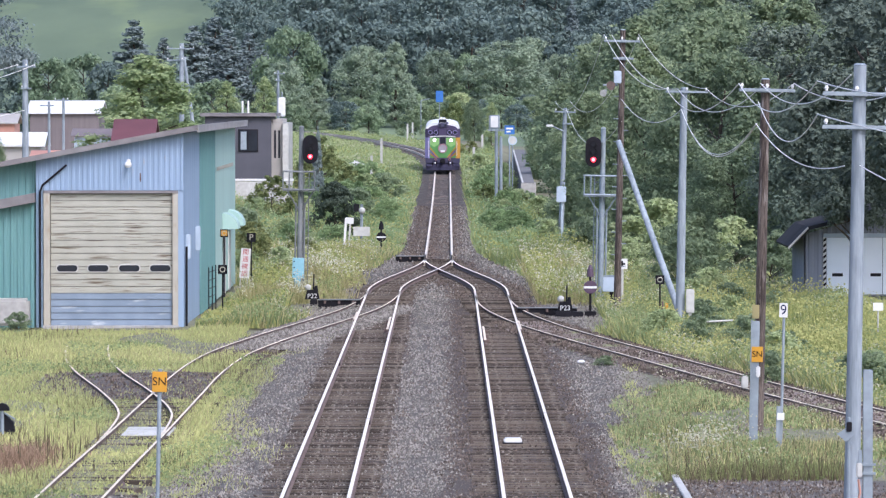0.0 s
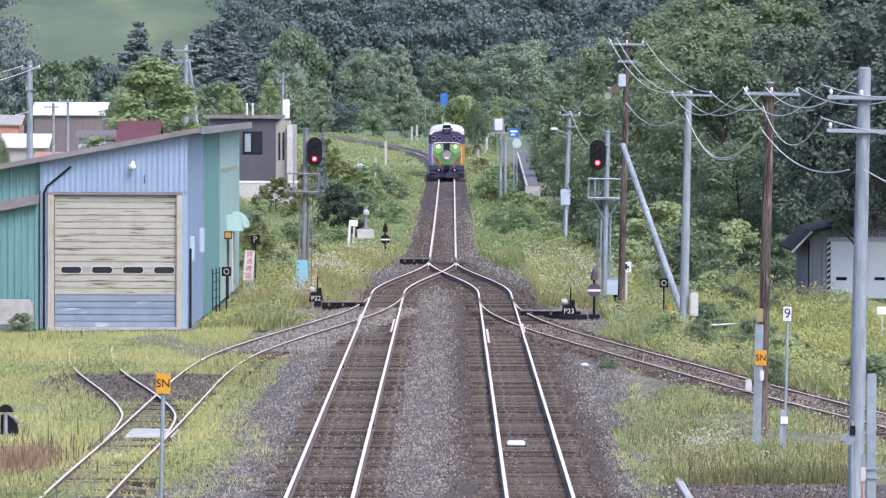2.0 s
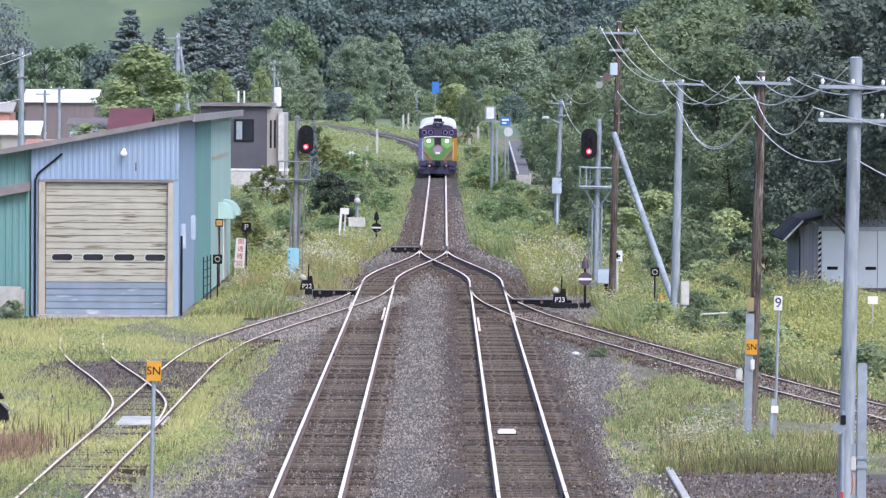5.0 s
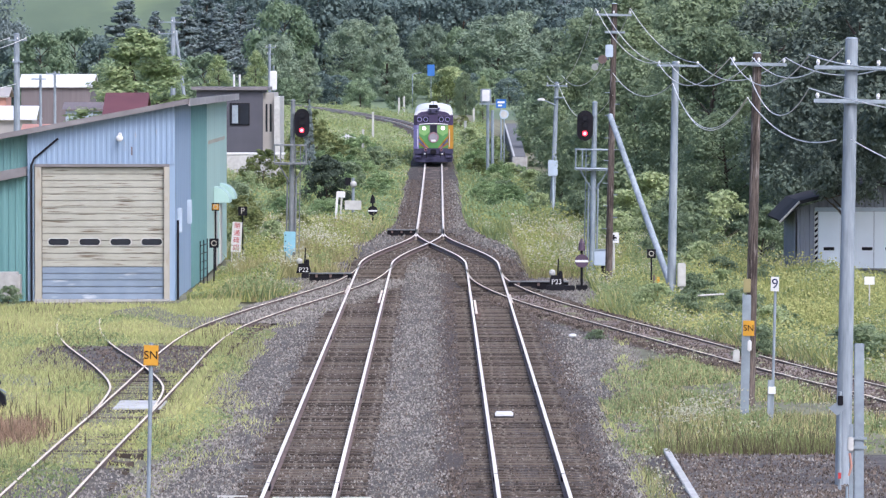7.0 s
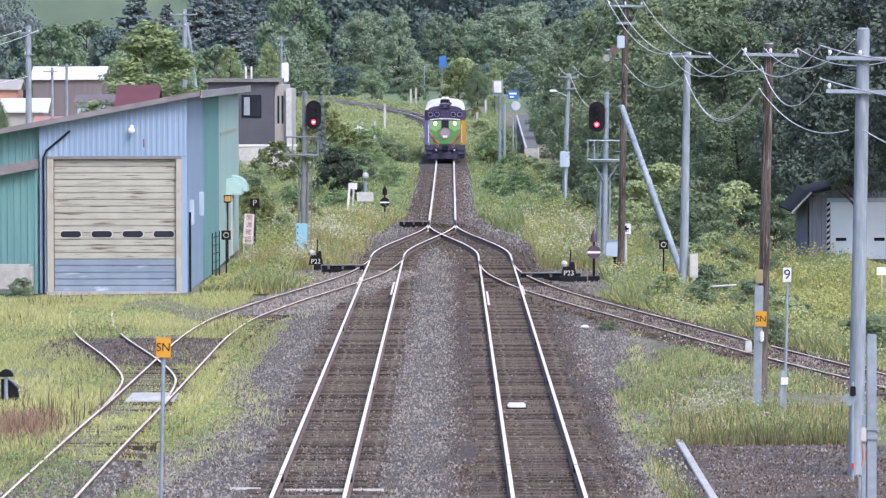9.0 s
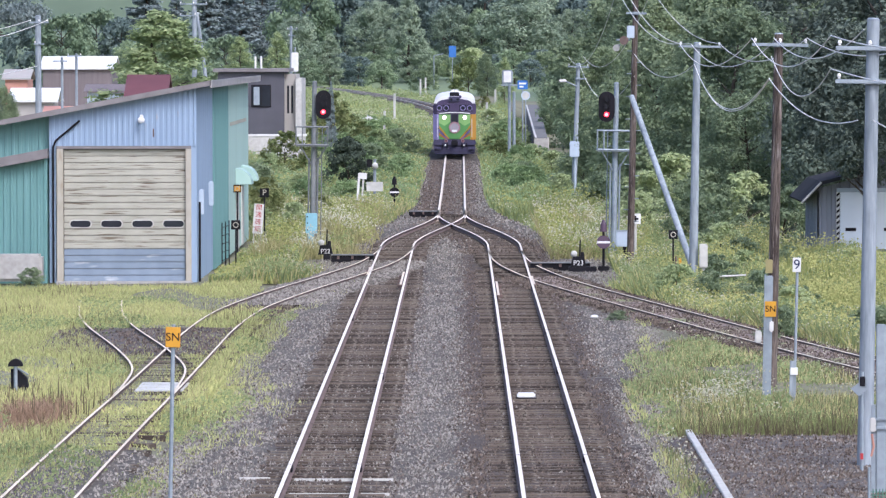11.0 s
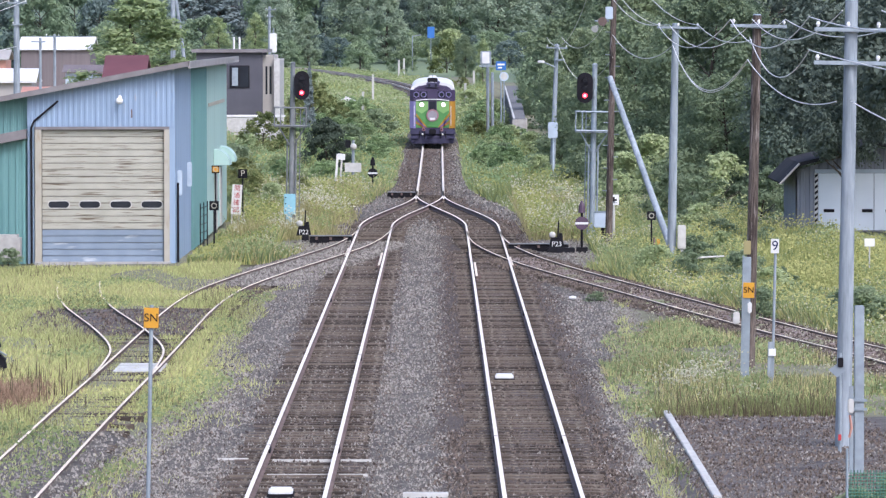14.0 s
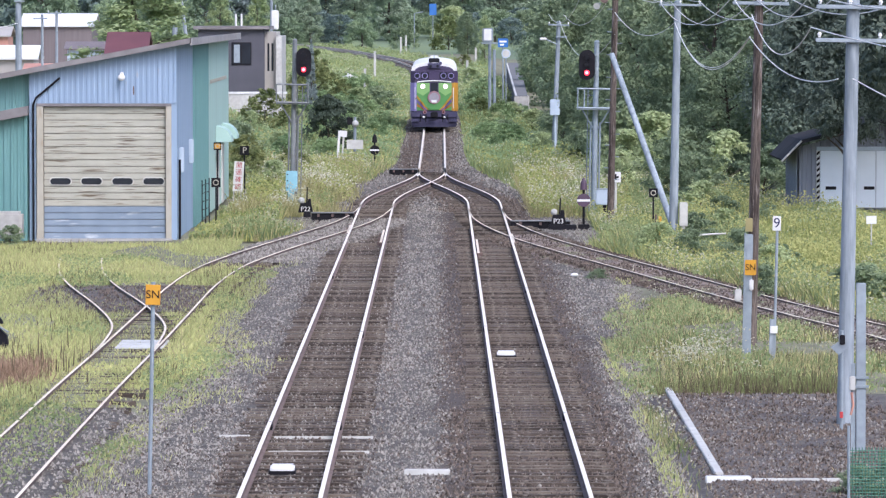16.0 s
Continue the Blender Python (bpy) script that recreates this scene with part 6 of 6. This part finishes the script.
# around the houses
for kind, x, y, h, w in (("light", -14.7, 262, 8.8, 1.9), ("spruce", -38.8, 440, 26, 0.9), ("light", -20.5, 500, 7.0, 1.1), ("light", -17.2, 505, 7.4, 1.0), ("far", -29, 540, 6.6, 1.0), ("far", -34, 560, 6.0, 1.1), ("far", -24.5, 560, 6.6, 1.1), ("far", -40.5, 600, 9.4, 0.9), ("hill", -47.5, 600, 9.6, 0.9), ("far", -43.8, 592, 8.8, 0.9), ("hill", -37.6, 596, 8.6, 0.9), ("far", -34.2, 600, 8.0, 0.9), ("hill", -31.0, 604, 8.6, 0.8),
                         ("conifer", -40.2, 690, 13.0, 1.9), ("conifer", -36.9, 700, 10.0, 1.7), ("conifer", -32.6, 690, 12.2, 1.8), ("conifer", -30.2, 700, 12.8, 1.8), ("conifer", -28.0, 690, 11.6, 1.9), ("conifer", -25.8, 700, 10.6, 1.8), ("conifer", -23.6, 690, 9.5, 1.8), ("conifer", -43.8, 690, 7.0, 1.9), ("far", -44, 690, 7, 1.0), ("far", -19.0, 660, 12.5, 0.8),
                         ("conifer", -8.0, 332, 5.2, 0.5), ("rbush", -8.1, 345, 4.2, 0.9), ("dbush", -5.6, 268, 3.0, 0.85), ("rbush", -7.6, 215, 1.7, 1.1), ("bush", -8.9, 232, 2.3, 1.1), ("rbush", -8.2, 226, 1.9, 1.2), ("rbush", -9.8, 300, 2.4, 1.2), ("bush", -5.2, 300, 2.0, 1.3), ("bush", -4.0, 350, 1.8, 1.5), ("ybush", -6.4, 206, 1.4, 1.1), ("bush", -12.6, 157.5, 0.7, 1.3), ("green", -21.5, 252, 5.1, 0.55), ("bush", -20.2, 300, 3.6, 0.8)):
    plant(kind, x, y, h, w, R.uniform(0, 360))

# ---- grass and weeds ----
def clear_of_tracks(x, y, room=0.75):
    for kn in (LEFT_SIDING, SHED_SPUR):
        if kn[0][0] < y < kn[-1][0] and abs(x - curve_x(kn, y)) < room:
            return False
    return True


def yard_grass(rng):
    while True:
        y = 62 + 98 * rng.random()
        x = rng.uniform(-0.089 * y - 0.8, -4.05)
        if y < 112 and x > bed_edges(y)[0] - 0.25 + 0.5 * rng.random() ** 2:
            continue
        if noise.noise((x * 0.5 + 7, y * 0.13, 1.4)) > 0.62 - 0.5 * smooth((100 - y) / 25) and rng.random() < 0.75:
            continue
        if y > 147 and x > curve_x(LEFT_SIDING, min(y, 188)) - 0.5 - 0.1 * (y - 147) + 0.5 * noise.noise((x, y * 0.2, 0)):
            continue
        if y > 116 and x > -4.45 + 0.3 * noise.noise((x, y * 0.3, 0)):
            continue
        if y > 158 and x < -7.6:
            continue
        if y < 88 and abs(x - curve_x(LEFT_SIDING, y)) < 0.9 and rng.random() < 0.55:
            continue
        if 82 < y < 93 and x < -7.6 - 0.9 * smooth((y - 84) / 9) and rng.random() < 0.6:
            continue
        patch = noise.noise((x * 0.35, y * 0.09, 4.4))
        if patch < -0.28 and rng.random() < 0.85:
            continue
        k = 0.55 + 0.6 * max(0.0, patch + 0.3)
        for kn in (LEFT_SIDING, SHED_SPUR):
            if kn[0][0] < y < min(134, kn[-1][0]) and abs(x - curve_x(kn, y)) < 0.8:
                k *= 0.55
                if rng.random() < 0.3:
                    k = 0
        if 122 < y < 133 and -9.9 < x < -5.5 and rng.random() < 0.7:
            continue
        if k:
            return x, y, k


def right_verge(rng):
    while True:
        y = 76 + 100 * rng.random()
        x = rng.uniform(3.35, 0.082 * y + 0.8)
        if x < 4 and y < 96 and (y < 84 or x < 3.45) and rng.random() < 0.9:
            continue
        if y < 96.5 and x > 3.9 and not (x > 5.6 and y < 80):
            continue
        d = abs(x - curve_x(RIGHT_SIDING, y))
        if d < 1.0:
            if rng.random() < 0.55:
                continue
            return x, y, 0.35
        if y > 128 and x < curve_x(RIGHT_SIDING, y):
            continue
        if y > 118 and x < 3.5 + (y - 118) * 0.06:
            continue
        patch = noise.noise((x * 0.55, y * 0.16, 9.1))
        if patch < -0.15 and rng.random() < 0.8:
            continue
        return x, y, 0.6 + 0.7 * patch


def far_right(rng):
    while True:
        y = 112 + 130 * rng.random()
        x = rng.uniform(3.4, 0.082 * y + 1.5)
        if y < 190 and x < curve_x(RIGHT_SIDING, min(y, 189)) + 1.3:
            continue
        if y > 182 and x > 11.5:
            continue
        if 158 < y < 182 and x < 4.9:
            continue
        return x, y, max(0.18, 0.55 + 0.9 * noise.noise((x * 0.45, y * 0.10, 2.1)))


def left_bank(rng):
    while True:
        y = 160 + 260 * rng.random() ** 1.2
        x = rng.uniform(-13 if y > 200 else -7.5, -1.6)
        if x > bed_edges(y)[0] + 0.35 * rng.random():
            continue
        if y < 188 and x > curve_x(LEFT_SIDING, y) - 1.2:
            continue
        if 170 < y < 184 and x > -5.3:
            continue
        return x, y, max(0.2, 0.5 + 1.0 * noise.noise((x * 0.5, y * 0.09, 6.1))) * (0.6 + 0.4 * smooth((-2.5 - x) / 2))


def far_verge(rng):
    while True:
        y = 190 + 300 * rng.random() ** 1.3
        x = rng.uniform(0.8, 6.0)
        if x < bed_edges(y)[1] - 0.35 * rng.random():
            continue
        if y > 320 and x > 4.1:
            continue
        return x, y, max(0.2, 0.5 + 1.0 * noise.noise((x * 0.6, y * 0.09, 5.1)))


def beside(x0, x1, y0, y1):
    return lambda rng: (rng.uniform(x0, x1), rng.uniform(y0, y1), 0.6 + 0.5 * rng.random())


blades("yard_grass", yard_grass, 95000, 0.06, 0.23, 0.034, "grass", "thin yellow-green grass over the old yard", 1, droop=0.5)
blades("dry_grass", yard_grass, 16000, 0.08, 0.28, 0.026, "drygrass", "dry straw-coloured grass", 2)
blades("verge_olive", right_verge, 16000, 0.05, 0.30, 0.028, "rustleaf", "olive-brown verge grass", 71)
blades("verge_grass", right_verge, 17000, 0.05, 0.30, 0.028, "grass", "yellow-green verge grass", 3)
blades("verge_weeds", right_verge, 18000, 0.06, 0.36, 0.04, "weed", "green verge weeds", 4, category="weeds")
blades("rough_weeds", far_right, 60000, 0.2, 0.8, 0.06, "weed", "tall green weeds beyond the siding", 5, category="weeds", droop=0.4)
blades("goldenrod", far_right, 42000, 0.2, 0.72, 0.055, "goldweed", "yellow-green goldenrod stand", 6, category="weeds", droop=0.4)
blades("bank_weeds", left_bank, 48000, 0.25, 1.0, 0.07, "weed", "rank green weeds on the bank", 7, category="weeds", droop=0.25)
blades("bank_grass", left_bank, 42000, 0.25, 0.9, 0.06, "goldweed", "yellowing grass on the bank", 8, droop=0.3)
blades("verge_growth", far_verge, 50000, 0.2, 1.1, 0.075, "weed", "green growth along the single line", 9, category="weeds", droop=0.3)
blades("far_grass", far_verge, 30000, 0.2, 1.0, 0.07, "goldweed", "yellow-green grass along the single line", 12, droop=0.3)
blades("verge_straw", right_verge, 24000, 0.08, 0.4, 0.026, "drygrass", "straw and seed heads in the verge", 31)
blades("bank_straw", left_bank, 32000, 0.3, 1.1, 0.05, "drygrass", "dry stalks on the bank", 32)
blades("rough_straw", far_right, 14000, 0.25, 0.8, 0.04, "drygrass", "dry stalks among the weeds", 33)
def bed_edge_tufts(rng):
    while True:
        y = 66 + 95 * rng.random()
        l, r = bed_edges(y)
        x = l + 0.9 * rng.random() ** 2 if rng.random() < 0.6 else r - 0.25 * rng.random() ** 2
        if noise.noise((x * 0.8, y * 0.25, 3.3)) > 0.05:
            return x, y, 0.5 + 0.5 * rng.random()


blades("seed_stalks", right_verge, 6000, 0.15, 0.45, 0.022, "seedstalk", "brown seeding stalks in the verge", 62, category="weeds", droop=0.15)
blades("verge_edge_stalks", lambda rng: (rng.uniform(3.9, 7.6), 96.2 + 4 * rng.random() ** 2, 0.7 + 0.5 * rng.random()), 1000, 0.15, 0.42, 0.022, "seedstalk", "brown seed heads along the gravel's edge", 63, category="weeds", droop=0.15)
blades("edge_tufts", bed_edge_tufts, 9000, 0.06, 0.26, 0.028, "grass", "thin grass tufts creeping into the ballast", 36)


def bend_bank(rng):
    while True:
        y = 360 + 260 * rng.random()
        x = line_x(y) + (rng.uniform(-12, -1.6) if rng.random() < 0.75 else rng.uniform(1.5, 5))
        d = abs(x - line_x(y))
        return x, y, (0.6 + 0.6 * max(-0.4, noise.noise((x * 0.3, y * 0.04, 1.1)))) * (0.35 + 0.65 * smooth((d - 2.5) / 4) if y > 420 else 1.0)


blades("bend_weeds", bend_bank, 16000, 0.25, 0.9, 0.13, "weed", "rank green weeds on the bend", 37, category="weeds", droop=0.3)
blades("bend_grass", bend_bank, 18000, 0.25, 0.9, 0.13, "brightweed", "bright green grass on the bend", 34, droop=0.3)
blades("bend_straw", bend_bank, 16000, 0.3, 1.0, 0.10, "goldweed", "yellowing grass on the bend", 35, droop=0.3)
blades("red_weeds", lambda rng: (rng.normal(-8.0, 0.32), rng.normal(101, 1.5), 0.6 + 0.5 * rng.random()), 3000, 0.10, 0.34, 0.03, "redweed", "reddish brown dock patch in the yard", 13, category="weeds")
blades("dock_stalks", lambda rng: (rng.normal(-7.7, 0.5), rng.normal(103, 2.5), 0.6 + 0.5 * rng.random()), 110, 0.3, 0.55, 0.035, "seedstalk", "dark seeding dock stalks in the yard", 61, category="weeds", droop=0.06)
blades("tall_stalks", lambda rng: (rng.uniform(3.9, 7.2), 96.2 + 3.2 * rng.random(), 0.6 + 0.6 * rng.random()), 2600, 0.10, 0.30, 0.028, "rustleaf", "dry seeding grass at the gravel's edge", 14)


def flowers(name, region, count, size, label, seed, material="flower", low=0.35, high=0.8):
    rng = np.random.default_rng(seed)
    cs = []
    for _ in range(count):
        x, y, k = region(rng)
        cs.append((x, y, land(x, y) + rng.uniform(low, high) * k))
    cs = np.array(cs)
    me = raw_mesh(name, leaf_quads(cs, np.tile((0, -0.5, 0.6), (count, 1)), size, rng), 3)
    return tagged(part(name, me, material), label, "flowers" if material == "flower" else "weeds", kind="stuff")


def patches(region, seed, cut):
    def f(rng):
        while True:
            x, y, k = region(rng)
            if noise.noise((x * 0.6 + seed, y * 0.12, 0.5)) > cut:
                return x, y, k
    return f


flowers("white_flowers", patches(far_right, 3, 0.15), 6500, 0.055, "patches of pale wild flowers", 21)
flowers("bank_flowers", patches(left_bank, 8, 0.15), 7000, 0.065, "patches of pale wild flowers on the bank", 22)
flowers("line_flowers", patches(far_verge, 5, 0.0), 5200, 0.075, "pale flowering weeds along the line", 23)
flowers("verge_flowers", patches(right_verge, 6, 0.25), 1500, 0.045, "pale small flowers in the verge", 24)

flowers("leafy_weeds", far_right, 34000, 0.085, "broad-leaved weeds beyond the siding", 41, "weed", 0.05, 0.85)
flowers("golden_leaves", patches(far_right, 14, 0.0), 22000, 0.07, "yellow-green leafy weeds beyond the siding", 42, "goldweed", 0.3, 1.0)
flowers("bank_leaves", left_bank, 34000, 0.10, "broad-leaved weeds on the bank", 43, "weed", 0.05, 0.85)
flowers("bank_gold", patches(left_bank, 11, 0.0), 20000, 0.09, "yellowing leafy weeds on the bank", 44, "goldweed", 0.3, 1.0)
flowers("line_leaves", far_verge, 9000, 0.13, "broad-leaved weeds along the line", 45, "weed", 0.05, 0.7)
flowers("bend_leaves", patches(bend_bank, 17, 0.0), 13000, 0.22, "broad-leaved weeds on the bend", 51, "weed", 0.2, 1.3)
flowers("bend_flowers", patches(bend_bank, 19, 0.1), 3500, 0.10, "pale flowering weeds on the bend", 52, "flower", 0.5, 1.2)
flowers("line_gold", patches(far_verge, 15, 0.0), 9000, 0.12, "yellowing leafy weeds along the line", 53, "goldweed", 0.3, 1.1)
for i in range(40):
    y = R.uniform(300, 400)
    side = R.random() < 0.65
    x = line_x(y) + (R.uniform(-9, -3.2) if side else R.uniform(2.6, 4.2))
    plant(R.choice(("gbush", "ybush", "rbush", "gbush")), x, y, R.uniform(0.8, 2.1), 1.2, R.uniform(0, 360), group="low scrub by the line")
def upper(region, y0):
    def f(rng):
        while True:
            x, y, k = region(rng)
            if y > y0:
                return x, y, k
    return f


blades("yard_stalks", patches(yard_grass, 21, 0.18), 1500, 0.2, 0.38, 0.022, "seedstalk", "dark seeding stalks in the yard grass", 64, category="weeds", droop=0.12)
blades("bank_bright", upper(left_bank, 245), 17000, 0.25, 0.9, 0.09, "brightweed", "fresh green grass along the line", 65, droop=0.3)
blades("verge_bright", upper(far_verge, 235), 15000, 0.2, 0.9, 0.09, "brightweed", "fresh green grass beside the single line", 66, droop=0.3)
fluff_left = lambda rng: (rng.uniform(-7.2, -3.5) + 1.2 * smooth((rng.random() - 0.5)), rng.uniform(182, 236), 0.6 + 0.5 * rng.random())
fluff_right = lambda rng: (rng.uniform(3.0, 6.4), rng.uniform(180, 232), 0.6 + 0.5 * rng.random())
for spot, n, word in ((fluff_left, 72, "bank"), (fluff_right, 74, "verge")):
    blades("seeding_grass", patches(spot, n, -0.1), 6500, 0.35, 0.95, 0.04, "drygrass", "pale seeding grass on the " + word, n, droop=0.3)
    flowers("seed_fluff", patches(spot, n, 0.05), 3000, 0.07, "pale fluffy seed heads on the " + word, n + 1, "flower", 0.5, 1.0)
    flowers("yellow_leaves", patches(spot, n + 5, 0.0), 4500, 0.10, "yellowing leafy weeds on the " + word, n + 20, "goldweed", 0.3, 0.9)
flowers("hut_golden_leaves", patches(lambda rng: (rng.uniform(8.0, 14.5), rng.uniform(132, 182), 0.7 + 0.5 * rng.random()), 31, 0.1), 7000, 0.08, "golden leafy weeds before the hut", 70, "goldweed", 0.2, 0.9)
flowers("bright_leaves", upper(left_bank, 245), 12000, 0.15, "fresh green leafy weeds on the bank", 67, "brightleaf", 0.2, 1.1)
flowers("bright_verge_leaves", upper(far_verge, 235), 9000, 0.14, "fresh green leafy weeds along the line", 68, "brightleaf", 0.2, 1.1)
blades("hut_goldenrod", patches(lambda rng: (rng.uniform(9.2, 14.5), rng.uniform(140, 182), 0.7 + 0.5 * rng.random()), 31, -0.05), 9000, 0.3, 0.75, 0.05, "goldweed", "tall goldenrod before the hut", 69, category="weeds", droop=0.2)
for i in range(30):
    y = R.uniform(270, 400)
    x = line_x(y) + (R.uniform(-7.5, -2.9) if i % 3 else R.uniform(2.6, 4.6))
    plant(R.choice(("gbush", "gbush", "bush")), x, y, R.uniform(0.8, 1.7), 1.3, R.uniform(0, 360), group="low shrubs by the line")
flowers("verge_tufts", lambda rng: (rng.normal(4.9, 0.35), rng.normal(106, 1.2), 0.6 + 0.5 * rng.random()), 420, 0.05, "small drift of pale flowers in the verge", 88, "flower", 0.15, 0.4)
flowers("verge_leaves", patches(right_verge, 9, 0.1), 9000, 0.08, "low leafy weeds in the verge", 46, "weed", 0.03, 0.25)
flowers("yard_leaves", patches(yard_grass, 12, 0.15), 7000, 0.07, "low leafy weeds in the yard", 47, "weed", 0.02, 0.2)
for i in range(34):
    y = R.uniform(200, 330)
    x = R.uniform(-11, -4.5) if i % 2 else R.uniform(3.6, 6.5)
    plant(R.choice(("gbush", "ybush", "ybush", "rbush")), x, y, R.uniform(0.7, 1.5), 1.3, R.uniform(0, 360), group="low scrub by the line")
for i in range(22):
    y = R.uniform(122, 186)
    x = R.uniform(curve_x(RIGHT_SIDING, min(y, 189)) + 2.2, 0.08 * y)
    if abs(x - 6.8) > 0.7 and x > 5.5:
        plant(R.choice(("bush", "ybush", "ybush")), x, y, R.uniform(0.5, 1.1), 1.4, R.uniform(0, 360), group="low scrub by the siding")

wide_bed = lambda y: (bed_edges(y)[0] - 0.7, bed_edges(y)[1] + (0.7 if y > 100 else 0.35))
stones("ballast_stones", wide_bed, 68, 190, 165000, "stone", "loose grey ballast stones", -0.178, 0.031, 1.6, grey_bed)
stones("fouled_stones", wide_bed, 68, 190, 150000, "brownstone", "rust-browned ballast stones round the rails", -0.178, 0.031, 1.6, brown_bed, 6)
stones("junction_stones", bed_edges, 186, 330, 16000, "stone", "loose stones on the single line", -0.182, 0.055, 1.5, grey_bed, 7)
stones("junction_brown_stones", bed_edges, 186, 330, 22000, "brownstone", "browned stones on the single line", -0.182, 0.055, 1.5, brown_bed, 8)
stones("siding_stones", lambda y: (curve_x(RIGHT_SIDING, y) - 1.3, curve_x(RIGHT_SIDING, y) + 1.3), 85, 164, 12000, "brownstone", "browned stones on the siding", -0.05, 0.04, 1.3, None, 9)
stones("old_siding_stones", left_bed, 146, 177, 9000, "stone", "grey stones round the old siding", -0.085, 0.045, 1.2, None, 10)
stones("near_siding_stones", near_bed, 58, 92, 6000, "stone", "grey stones between the old siding's rails", -0.06, 0.034, 1.2, None, 14)
stones("pad_stones", pad, 121.5, 133.5, 3000, "brownstone", "dark stones round the old points", -0.065, 0.036, 1.0, None, 15)
stones("yard_stones", lambda y: (3.75, 7.9), 73, 96.4, 15000, "stone", "loose stones on the gravel", -0.12, 0.030, 1.3, lambda x, y, rng: rng.random(len(x)) < 0.45, 11)
stones("yard_brown_stones", lambda y: (3.75, 7.9), 73, 96.4, 15000, "brownstone", "dark loose stones on the gravel", -0.12, 0.034, 1.3, None, 12)


def motions():
    rows = []
    for k in range(17):
        y = 408 - 6.7 * k
        x, x2 = line_x(y + 3), line_x(y + 18)
        z, z2 = rise(y + 3), rise(y + 18)
        turn = math.degrees(math.atan2(x - x2, 15.0))
        pitch = math.degrees(math.atan2(z2 - z, 15.0))
        rows.append((float(k), pose(x + math.tan(math.radians(turn)) * 3, y, rise(y), pitch, 0, turn)))
    walk(CAR, rows)


motions()
